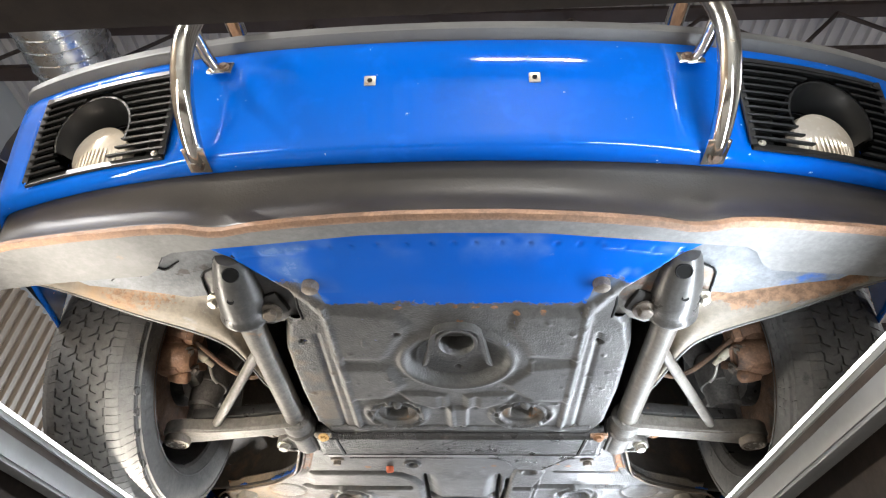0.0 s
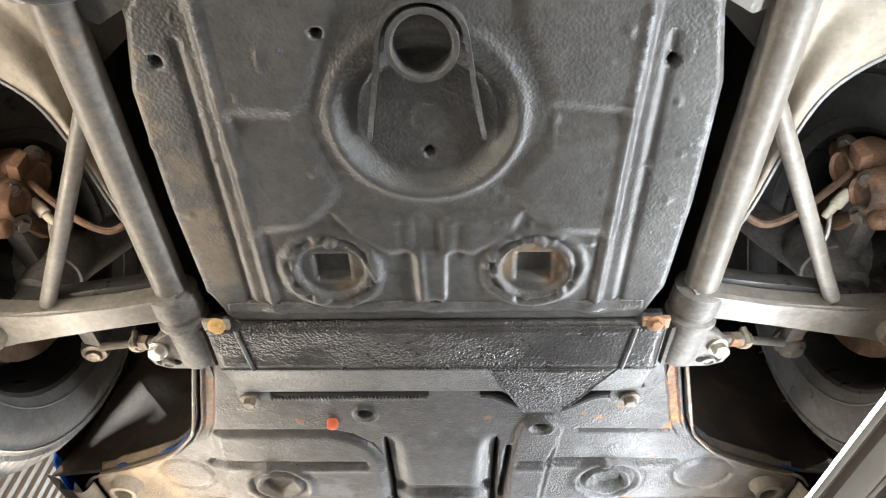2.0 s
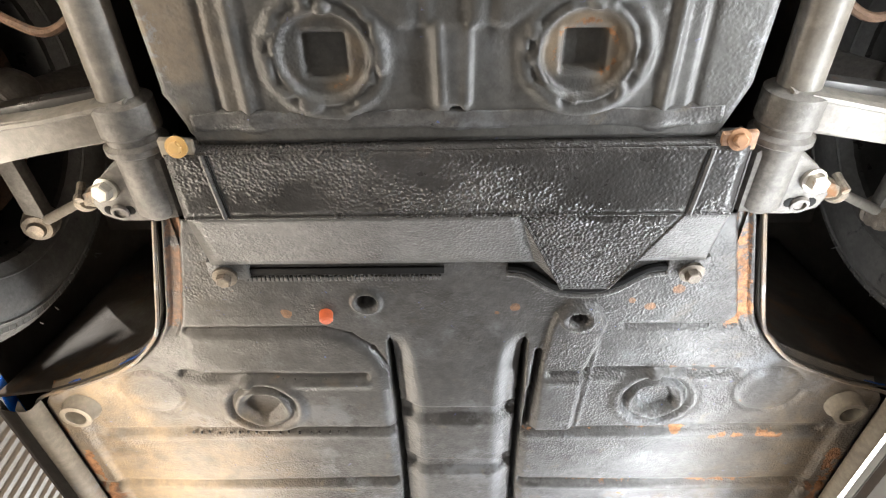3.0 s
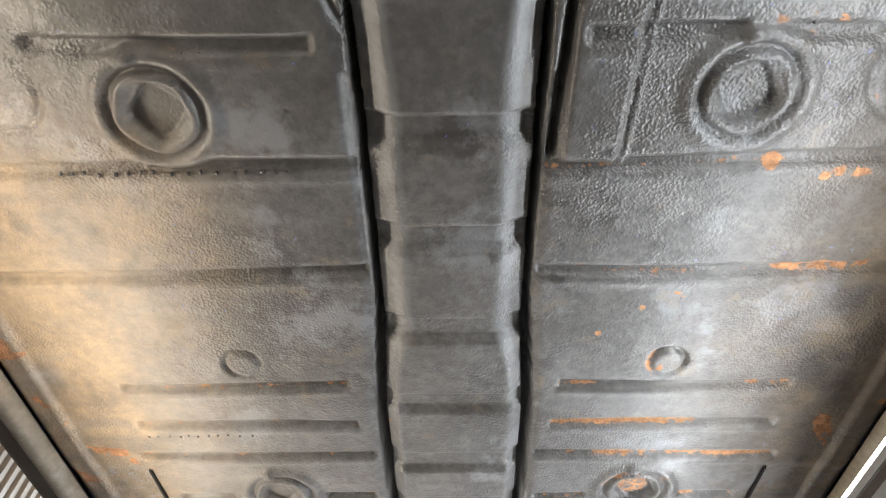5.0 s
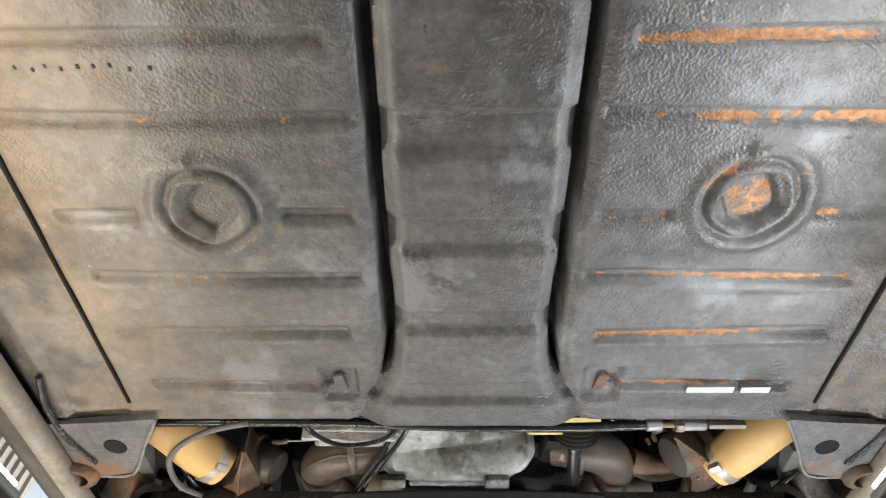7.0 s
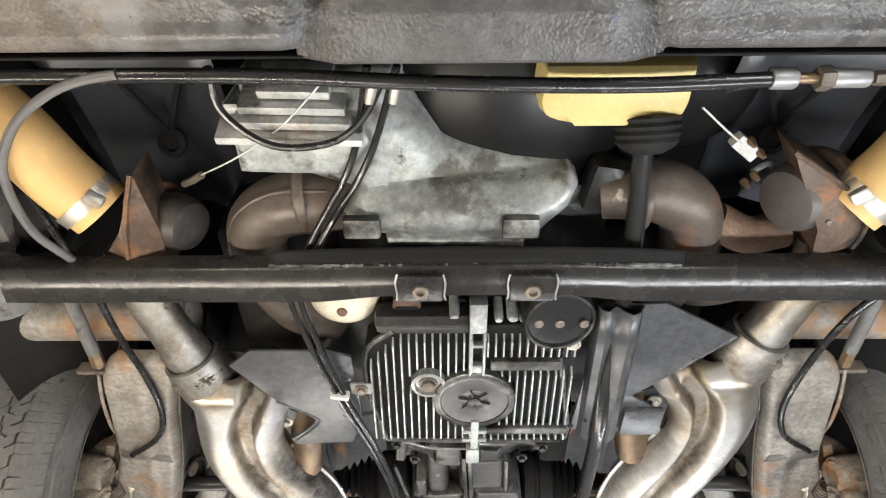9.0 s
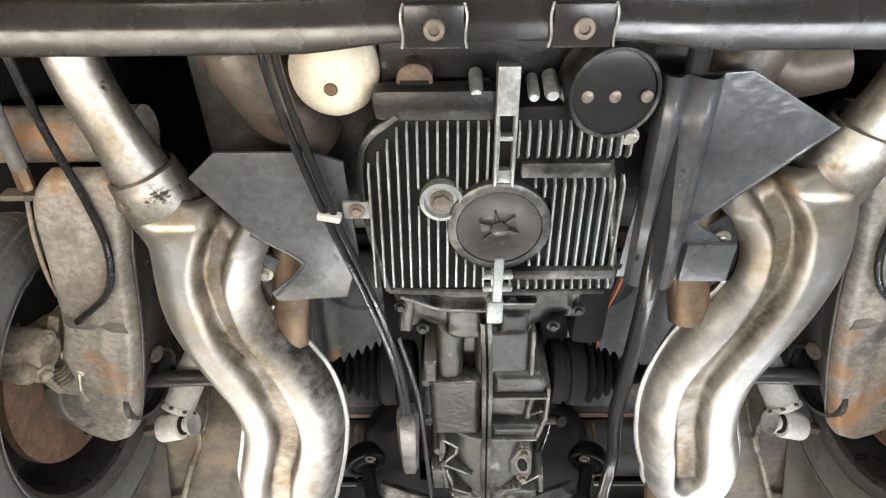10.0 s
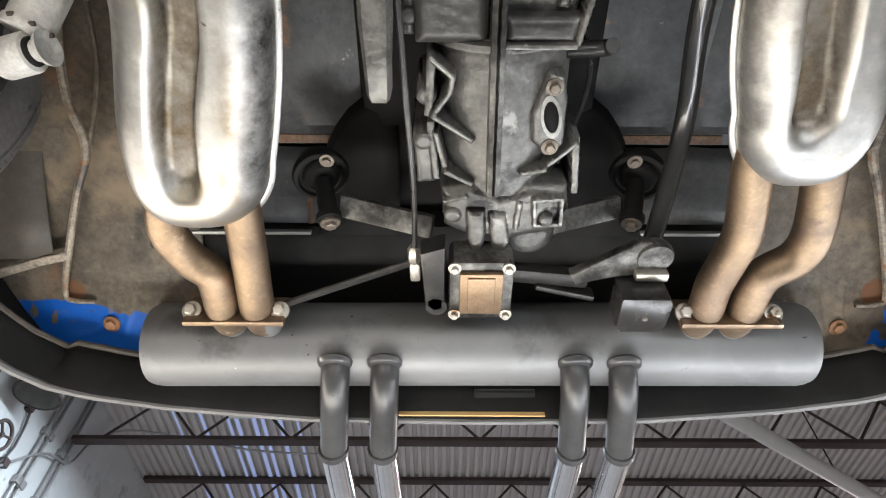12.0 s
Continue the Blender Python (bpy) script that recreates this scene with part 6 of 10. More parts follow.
# ---- front suspension ----
for s in (-1, 1):
    # inner wing panel with its rolled arch edge
    F = [(.735, .735), (.66, .705), (.58, .688), (.50, .676), (.42, .668), (.36, .66), (.335, .68), (.333, .75), (.333, .85), (.333, .95), (.325, 1.10)]
    Ar = [(.74, .745), (.69, .742), (.635, .757), (.565, .788), (.50, .818), (.455, .838), (.415, .86), (.388, .89), (.372, .95), (.362, 1.02), (.345, 1.11)]
    FZ = [1.885, 1.880, 1.876, 1.874, 1.872, 1.872, 1.872, 1.872, 1.874, 1.88, 1.89]
    AZ = [1.912, 1.912, 1.908, 1.898, 1.890, 1.886, 1.882, 1.88, 1.88, 1.882, 1.89]
    f3 = smooth_path([(x, y, z) for (x, y), z in zip(F, FZ)], 4)
    a3 = smooth_path([(x, y, z) for (x, y), z in zip(Ar, AZ)], 4)
    rows = []
    for k in range(29):
        t = k / 28
        bulge = 0.022 * math.sin(math.pi * min(t * 1.15, 1)) ** 0.8 - 0.006 * math.exp(-((t - 0.80) / 0.07) ** 2) + 0.003 * math.exp(-((t - 0.66) / 0.05) ** 2)
        rows.append([(s * (p.x * (1 - t) + q.x * t), p.y * (1 - t) + q.y * t, p.z * (1 - t) + q.z * t + bulge) for p, q in zip(f3, a3)])
    rows.append([(s * (q.x + 0.002), q.y + 0.003, q.z + 0.010) for q in a3])
    bm = bmesh.new()
    strip(bm, rows)
    wing = thicken(part("inner_wing", bm, "tan", car, "dusty tan inner wing panel with rusty patches", 50), 0.002)
    co = np.array([v.co for v in wing.data.vertices])
    flake = polygon_distance(np.abs(co[:, :1]), co[:, 1:2], [(.385, .79), (.387, .725), (.43, .70), (.49, .69), (.56, .70), (.62, .72), (.60, .755), (.52, .785), (.44, .80)]).ravel() if s > 0 else np.hypot((co[:, 0] + 0.50) * 0.5, co[:, 1] - 0.76) - 0.03
    wear = smoothstep(0.012, -0.012, flake + 0.02 * (field_noise(co[:, 0], co[:, 1], 22, 91) - 0.5)) * (0.95 if s > 0 else 0.55)
    wing.data.attributes.new("rust", "FLOAT", "POINT").data.foreach_set("value", wear.astype(np.float32))
    bm = bmesh.new()
    tube(bm, [(s * p.x, p.y, p.z - 0.001) for p in a3], 0.0028, 6, 1)
    part("arch_edge", bm, "grey_steel", wing, "pale welded arch edge")
    bm = bmesh.new()
    lathe(bm, [(0.016, 0.0), (0.019, 0.003), (0.016, 0.005), (0.011, 0.001), (0.0, 0.001)], (s * 0.485, 0.69, 1.888), (0, 0, -1), 18, False)
    part("drain_grommet", bm, "rubber", wing)
    # wheel well: rear wall, inner wall, roof
    inv = lambda x: float(np.interp(x, [.340, .352, .378, .392, .402, .422, .457, .50, .555, .617, .70], [1.22, 1.29, 1.387, 1.44, 1.468, 1.50, 1.536, 1.56, 1.585, 1.607, 1.62]))
    xs_ = [.345 + i * .0158 for i in range(24)]
    bm = bmesh.new()
    strip(bm, [[(s * x, inv(x) + 0.10 * t ** 0.8 * (1 if x > .4 else .4), 1.892 + 0.5 * t) for x in xs_] for t in (0, .02, .05, .1, .2, .35, .5, .7, 1)])
    well = thicken(part("wheel_well", bm, "well", car, "dark smooth wheel well wall with a blue overspray patch"), 0.002)
    bm = bmesh.new()
    strip(bm, [[(s * (.335 + 0.004 * k), y, 1.89 + 0.5 * k / 4) for y in (0.86, 1.0, 1.1, 1.2, 1.3, 1.40, 1.47, 1.52, 1.56)] for k in range(5)])
    part("well_inner_wall", bm, "well", well)
    bm = bmesh.new()
    strip(bm, [[(s * x, y, 2.37 + 0.03 * math.sin((y - 0.7) * 3.2)) for y in (0.68, 0.8, 1.0, 1.2, 1.4, 1.66)] for x in (.33, .45, .6, .79)])
    part("well_roof", bm, "coat_dark", well)
    bm = bmesh.new()
    tube(bm, [(s * .353, 1.29, 1.888), (s * .380, 1.387, 1.886), (s * .404, 1.468, 1.885), (s * .424, 1.50, 1.885), (s * .459, 1.537, 1.884), (s * .50, 1.561, 1.884), (s * .556, 1.586, 1.884), (s * .62, 1.609, 1.884), (s * .647, 1.64, 1.884)], 0.0028, 6, 4)
    part("well_seam", bm, "well_edge", well, "rusty welded seam")
    for xa, xb, ta, tb in (((.425, .488, .004, .034), (.405, .424, .004, .05), (.56, .58, .006, .02)) if s < 0 else ((.590, .625, .004, .018),)):
        bm = bmesh.new()
        wall = lambda x, t: (s * x, inv(x) + 0.10 * t ** 0.8 * (1 if x > .4 else .4) - 0.004, 1.892 + 0.5 * t)
        strip(bm, [[wall(xa + (xb - xa) * i / 12, ta + (tb - ta) * (j / 3) * (0.35 + 0.45 * math.sin(math.pi * i / 12) + 0.2 * math.sin(i * 1.9 + xa * 50))) for i in range(13)] for j in range(4)])
        thicken(part("paint_patch", bm, "blue_worn", well, "scrap of worn blue overspray"), 0.001)
    # pale sheet that joins the flange, the floor and the inner wing
    bm = bmesh.new()
    plate(bm, [(s * x, y) for x, y in ((.245, .640), (.30, .600), (.37, .612), (.42, .640), (.50, .668), (.56, .680), (.54, .70), (.47, .712), (.40, .73), (.33, .72), (.27, .70))], 1.8685, 1.8705, 0.0006)
    part("joint_sheet", bm, "chalk_sheet", wing, "pale scuffed joint sheet")
    if s < 0:
        bm = bmesh.new()
        tube(bm, [(-.385, .645, 1.8678), (-.41, .662, 1.8672), (-.425, .655, 1.8672), (-.45, .675, 1.8672), (-.475, .668, 1.8674), (-.50, .688, 1.868)], [0.001, 0.002, 0.0014, 0.0024, 0.0016, 0.001], 6, 4)
        part("sealer_bead", bm, "bay_black", wing, "cracked black sealer bead")
    # torsion bar tube with its front housing
    tx, tz = 0.323, 1.867
    bm = bmesh.new()
    tube(bm, [(s * tx, 0.74, tz), (s * (tx + 0.002), 0.9, tz), (s * (tx + 0.004), 1.14, tz)], 0.0205, 18, 3)
    tor = part("torsion_tube", bm, "arm", car, "grey painted torsion bar tube")
    bm = bmesh.new()
    lathe(bm, [(0.010, -0.002), (0.020, 0.0), (0.0235, 0.006), (0.027, 0.02), (0.031, 0.04), (0.0345, 0.065), (0.0365, 0.09), (0.037, 0.112), (0.036, 0.12), (0.0385, 0.126), (0.0395, 0.131), (0.0375, 0.135), (0.032, 0.137), (0.02, 0.137)], (s * (tx - 0.012), 0.636, tz + 0.004), (s * 0.09, 1, -0.02), 30)
    box(bm, (s * (tx - 0.004), 0.70, tz + 0.03), (0.056, 0.12, 0.04), 0.012)
    part("torsion_housing", bm, "housing_grey", tor, "grey cast front housing")
    for hx_, py, pr in ((0.3065, 0.660, 0.0095), (0.3195, 0.709, 0.0045)):
        along = py - 0.636
        cx_ = tx - 0.012 + 0.09 * along
        rr = float(np.interp(along, [0.006, 0.02, 0.04, 0.065, 0.09], [0.0235, 0.027, 0.031, 0.0345, 0.0365]))
        w = V((s * (hx_ - cx_), -0.012, -math.sqrt(max(rr ** 2 - (hx_ - cx_) ** 2, 1e-6)))).normalized()
        bm = bmesh.new()
        lathe(bm, [(pr * 1.25, -0.001), (pr * 1.1, 0.0012), (pr, 0.0004), (0.0, 0.0004)], V((s * cx_, py, tz + 0.0025)) + w * rr, w, 18, False)
        part("housing_hole", bm, "bay_black", tor)
    bm = bmesh.new()
    plate(bm, [(s * x, y) for x, y in ((.228, .768), (.228, .694), (.291, .628), (.322, .646), (.348, .662), (.364, .677), (.368, .725), (.352, .775), (.29, .80))], 1.866, 1.8675, 0.0006)
    part("mount_plate", bm, "plate_dark" if s < 0 else "plate_tan", tor, "folded steel mounting plate")
    bm = bmesh.new()
    tube(bm, [(s * .233, .766, 1.8535), (s * .2335, .735, 1.854), (s * .236, .692, 1.8555), (s * .292, .634, 1.860), (s * .306, .627, 1.864)], 0.0028, 8, 3)
    part("plate_edge", bm, "bay_black", tor)
    bm = bmesh.new()
    tube(bm, [(s * .325, .648, 1.8645), (s * .348, .662, 1.8645), (s * .362, .676, 1.8645), (s * .366, .722, 1.8645)], 0.0016, 6, 2)
    part("plate_seam", bm, "bay_black", tor)
    bm = bmesh.new()
    box(bm, (s * 0.279, 0.742, 1.862), (0.05, 0.040, 0.010), 0.004, pose(0, 0, 0, -12, 0, s * 24))
    part("clamp_ear", bm, "dark_steel", tor)
    bolt("clamp_bolt", (s * 0.277, 0.748, 1.853), (0, -0.15, -1), 0.011, 0.012, "bolt_dark", tor)
    bolt("clamp_bolt", (s * 0.353, 0.722, 1.857), (s * 0.3, -0.2, -1), 0.008, 0.013, "bolt", tor)
    # trailing end: collar, adjuster, lower arm with ball joint, brace
    bm = bmesh.new()
    lathe(bm, [(0.0205, 0.0), (0.030, 0.006), (0.0305, 0.036), (0.027, 0.04), (0.027, 0.046), (0.032, 0.05), (0.032, 0.056), (0.026, 0.06), (0.0255, 0.13), (0.018, 0.139)], (s * (tx + 0.004), 1.125, tz), (-s * 0.02, 1, 0), 26)
    part("arm_collar", bm, "knuckle", tor, "dark collar with a rubber ring")
    bm = bmesh.new()
    plate(bm, [(s * x, y) for x, y in ((.318, 1.176), (.340, 1.184), (.366, 1.206), (.383, 1.224), (.390, 1.242), (.384, 1.258), (.366, 1.266), (.335, 1.264), (.30, 1.262), (.30, 1.19))], 1.850, 1.868, 0.006)
    part("adjuster", bm, "knuckle", tor, "triangular adjuster web")
    bolt("adjuster_bolt", (s * 0.366, 1.222, 1.850), (0.1 * s, -0.1, -1), 0.0105, 0.015, "bolt", tor, "bright hexagon adjuster bolt", 1.25)
    bm = bmesh.new()
    lathe(bm, [(0.0105, 0.0), (0.0095, 0.004), (0.0065, 0.0045), (0.006, 0.0), (0.0, 0.0)], (s * 0.362, 1.252, 1.851), (0, 0.25, -1), 18, False)
    ring_ = part("adjuster_hole", bm, "knuckle", tor)
    for dx in (-0.011, 0.011):
        bm = bmesh.new()
        lathe(bm, [(0.006, 0.0), (0.005, 0.0006), (0.0, 0.0006)], (s * (0.362 + dx), 1.250, 1.8498), (0, 0, -1), 12, False)
        part("hole_slot", bm, "bay_black", ring_)
    bm = bmesh.new()
    plate(bm, [(s * x, y) for x, y in ((.312, 1.122), (.40, 1.140), (.50, 1.153), (.56, 1.150), (.59, 1.156), (.606, 1.172), (.607, 1.196), (.592, 1.212), (.565, 1.214), (.53, 1.203), (.42, 1.180), (.315, 1.163))], 1.846, 1.872, 0.005)
    arm = part("control_arm", bm, "arm", car, "dusty grey lower control arm", 35)
    bm = bmesh.new()
    strip(bm, [[(s * x, y + dy, 1.846 + dz) for x, y in ((.33, 1.130), (.40, 1.1445), (.50, 1.1575), (.56, 1.1555))] for dy, dz in ((-0.006, 0.004), (-0.004, -0.003), (0.0, -0.003), (0.003, 0.001))])
    part("arm_fold", bm, "arm", arm)
    bm = bmesh.new()
    lathe(bm, [(0.024, -0.02), (0.026, 0.0), (0.024, 0.006), (0.019, 0.008), (0.017, 0.006), (0.0, 0.006)], (s * 0.578, 1.185, 1.838), (0, 0, -1), 24, False)
    bj = part("ball_joint", bm, "bolt_dark", arm, "round castellated ball joint cap")
    bm = bmesh.new()
    for k in range(7):
        g = k * math.tau / 7
        box(bm, (s * 0.578 + 0.013 * math.cos(g), 1.185 + 0.013 * math.sin(g), 1.8315), (0.005, 0.005, 0.002), 0.0008)
    part("cap_lug", bm, "bolt", bj)
    bm = bmesh.new()
    tube(bm, [(s * 0.338, 0.885, tz - 0.002), (s * 0.49, 1.148, 1.862)], 0.0095, 12, 1)
    part("arm_brace", bm, "arm", arm, "thin round brace bar")
    bm = bmesh.new()
    box(bm, (s * 0.45, 1.152, 1.885), (0.20, 0.024, 0.022), 0.004, pose(0, 0, 0, 0, 0, s * 9))
    part("arm_upper_flange", bm, "dark_steel", arm)
    # drop link with its ball end
    bm = bmesh.new()
    tube(bm, [(s * 0.365, 1.232, 1.872), (s * 0.44, 1.275, 1.905), (s * 0.535, 1.336, 1.952)], [0.008, 0.006, 0.007], 10, 4)
    link = part("drop_link", bm, "arm", car, "thin steering link rod with a ball end")
    bm = bmesh.new()
    lathe(bm, [(0.011, 0), (0.012, 0.01), (0.012, 0.022), (0.011, 0.03)], (s * 0.40, 1.252, 1.887), (s * 0.74, 0.45, 0.37), 6)
    part("lock_nut", bm, "arm_tan", link)
    bm = bmesh.new()
    lathe(bm, [(0.0125, 0), (0.0135, 0.003), (0.0135, 0.012), (0.0125, 0.015)], (s * 0.426, 1.268, 1.900), (s * 0.74, 0.45, 0.37), 18)
    lathe(bm, [(0.005, -0.012), (0.005, 0.012)], (s * 0.430, 1.256, 1.896), (0.2, 0.4, -1), 8)
    part("rod_clamp", bm, "arm_tan", link)
    bm = bmesh.new()
    lathe(bm, [(0.008, -0.03), (0.016, -0.024), (0.0215, -0.016), (0.019, -0.012), (0.0225, -0.007), (0.020, -0.002), (0.021, 0.004), (0.018, 0.010), (0.012, 0.012), (0.010, 0.017), (0.005, 0.018)], (s * 0.543, 1.34, 1.95), (0.2, 0, -1), 20)
    part("ball_end", bm, "bolt_dark", link)
    # strut, knuckle and caliper
    bm = bmesh.new()
    tube(bm, [(s * 0.545, 1.19, 1.88), (s * 0.548, 1.20, 1.98), (s * 0.52, 1.22, 2.10), (s * 0.46, 1.25, 2.36)], [0.028, 0.03, 0.03, 0.028], 18, 4)
    st = part("strut", bm, "knuckle", car, "grimy suspension strut and steering knuckle")
    bm = bmesh.new()
    lathe(bm, [(0.016, -0.075), (0.018, -0.06), (0.030, -0.055), (0.033, -0.03), (0.034, -0.01), (0.037, -0.008), (0.038, 0.03), (0.034, 0.05), (0.028, 0.06)], (s * 0.545, 1.188, 1.97), (-s * 0.06, 0.05, 1), 24)
    lathe(bm, [(0.03, -0.02), (0.048, 0.0), (0.055, 0.02), (0.05, 0.05)], (s * 0.565, 1.20, 1.995), (s, 0, 0), 20)
    box(bm, (s * 0.548, 1.27, 1.962), (0.028, 0.15, 0.024), 0.01, pose(0, 0, 0, -8, 0, s * 10))
    box(bm, (s * 0.56, 1.12, 1.975), (0.03, 0.11, 0.06), 0.012, pose(0, 0, 0, 6, 0, -s * 6))
    part("knuckle", bm, "knuckle", st, "grey dusty steering knuckle with cast arms", 45)
    bm = bmesh.new()
    lathe(bm, [(0.017, 0), (0.019, 0.02), (0.014, 0.035), (0.010, 0.05)], (s * 0.548, 1.187, 1.925), (0, 0, -1), 16)
    part("joint_boot", bm, "rust_bolt", st)
    caliper(s, (s * 0.565, 1.055, 1.985), 12)
    bm = bmesh.new()
    tube(bm, [(s * 0.37, 1.06, 1.945), (s * 0.41, 1.085, 1.93), (s * 0.45, 1.075, 1.935), (s * 0.50, 1.06, 1.965), (s * 0.535, 1.05, 1.99)], 0.005, 8, 6)
    part("brake_hose", bm, "rust_iron", car, "thin dusty brake hose")

# ---- body shell ----
# Outer body, unseen from below, added to keep hall light out of the underside.
SEC = [(0.645, 1.885), (0.70, 1.895), (0.745, 1.94), (0.782, 2.03), (0.80, 2.15), (0.795, 2.28), (0.765, 2.40), (0.70, 2.47), (0.55, 2.50), (0.30, 2.52), (0.0, 2.525)]
bm = bmesh.new()
stations = [0.66, 0.74, 0.90, 1.05, 1.21, 1.37, 1.53, 1.66, 1.9, 2.2, 2.5, 2.75, 3.0, 3.18, 3.35, 3.53, 3.70, 3.88, 4.02, 4.14]
for s in (-1, 1):
    for a, b in zip(stations, stations[1:]):
        mid = (a + b) / 2
        open_arch = any(abs(mid - c) < 0.34 for c in (1.205, 3.53))
        nose = lambda y: 0.90 + 0.10 * min(1, (y - 0.5) / 0.5) if y < 1 else (1.0 - 0.08 * max(0, (y - 3.8) / 0.34))
        low = 1 if 0.7 < mid < 4.0 else 3
        start = 5 if open_arch else low if 1.66 <= mid <= 3.18 else 3
        pts = SEC[start:]
        zt = lambda y, z: z - (0.50 * max(0, (1.3 - y) / 0.7) ** 1.5 * (z - 2.15) / 0.37 if z > 2.15 else 0)
        strip(bm, [[(s * x * nose(y), y, zt(y, z)) for x, z in pts] for y in (a, b)])
bmesh.ops.remove_doubles(bm, verts=bm.verts[:], dist=0.0005)
shell = thicken(part("body_shell", bm, "blue", car, "blue painted outer body", 50), 0.003)
for s in (-1, 1):
    bm = bmesh.new()
    strip(bm, [[(s * (x - 0.016), y, zt(y, z) - 0.012) for x, z in SEC[5:]] for y in stations])
    part("inner_skin", bm, "coat_dark", shell, "dark inside of the body panels")
    for lo, hi in ((0.66, 0.90), (1.53, 3.20), (3.88, 4.14)):
        bm = bmesh.new()
        strip(bm, [[(s * (x - 0.016), y, z + 0.004) for x, z in SEC[2:6]] for y in stations if lo - 0.05 < y < hi + 0.05])
        part("side_skin", bm, "coat_dark", shell)
# sill outer face and front and rear closing panels
for s in (-1, 1):
    bm = bmesh.new()
    strip(bm, [[(s * x, y, z) for y in (1.60, 1.9, 2.3, 2.7, 3.05)] for x, z in ((0.612, 1.870), (0.618, 1.853), (0.624, 1.849), (0.634, 1.849), (0.640, 1.853), (0.645, 1.868))])
    thicken(part("sill_seam", bm, "tan", shell, "rusty lower sill seam"), 0.002)
    bm = bmesh.new()
    strip(bm, [[(s * x, y, z) for y in (1.62, 1.9, 2.3, 2.7, 3.05)] for x, z in ((0.645, 1.866), (0.660, 1.864), (0.680, 1.868), (0.690, 1.885), (0.72, 1.896))])
    thicken(part("sill_skin", bm, "coat_dark", shell, "dark outer sill"), 0.002)
    # body skin behind the front wheel, below the arch, added to keep lamp light off the well
    bm = bmesh.new()
    strip(bm, [[(s * 0.775, y, 1.90 + (1.995 + math.sqrt(max(0.33 ** 2 - (y - 1.205) ** 2, 0.0004)) - 1.90) * k) for k in (0, 0.33, 0.66, 1)] for y in (1.40, 1.43, 1.46, 1.49, 1.515, 1.533)])
    thicken(part("arch_corner", bm, "coat_dark", shell, "dark wing skin behind the wheel, added to block light"), 0.002)
bm = bmesh.new()
strip(bm, [[(x, 0.67, z) for x in (-0.70, -0.3, 0.3, 0.70)] for z in (1.99, 2.1, 2.2)])
part("nose_panel", bm, "bay_black", shell)

# ---- engine bay ----
bay = None
bm = bmesh.new()
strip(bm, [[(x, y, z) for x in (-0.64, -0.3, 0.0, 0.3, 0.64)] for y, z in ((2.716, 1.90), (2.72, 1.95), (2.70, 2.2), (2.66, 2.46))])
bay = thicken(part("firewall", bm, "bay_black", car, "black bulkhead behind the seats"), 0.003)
for s in (-1, 1):
    bm = bmesh.new()
    strip(bm, [[(s * x, y, z) for y in (2.70, 2.9, 3.1, 3.3, 3.5, 3.65)] for x, z in ((0.66, 1.93), (0.60, 2.02), (0.545, 2.12), (0.525, 2.46))])
    thicken(part("bay_side", bm, "bay_black", bay), 0.003)
    # slanted dark panel with a round grommet beside the bulkhead
    bm = bmesh.new()
    strip(bm, [[(s * (x + 0.06 * t), 2.735 + 0.30 * t, 1.985 + 0.16 * t ** 0.8 + 0.02 * math.sin(x * 40)) for x in (.27, .30, .33, .36, .40, .44, .47)] for t in (0, .2, .4, .6, .8, 1.0)])
    pn = thicken(part("bay_panel", bm, "panel_black", bay, "black pressed side panel with a rubber grommet"), 0.002)
    bm = bmesh.new()
    lathe(bm, [(0.020, 0), (0.018, 0.006), (0.012, 0.007), (0.010, 0.003), (0.0, 0.003)], (s * 0.385, 2.888, 2.068), (0, -0.5, -1), 20, False)
    part("bay_grommet", bm, "black_rubber", pn)
    for dx in (-0.045, 0.03):
        bm = bmesh.new()
        tube(bm, [(s * (0.372 + dx), 2.775, 2.012), (s * (0.38 + dx * 0.1), 2.862, 2.056)], 0.004, 8, 1)
        part("panel_rib", bm, "bay_black", pn)
# unseen lid added to close the bay against light from above
bm = bmesh.new()
plate(bm, [(-0.56, 2.66), (0.56, 2.66), (0.56, 3.60), (-0.56, 3.60)], 2.44, 2.45)
part("engine_lid", bm, "bay_black", bay)
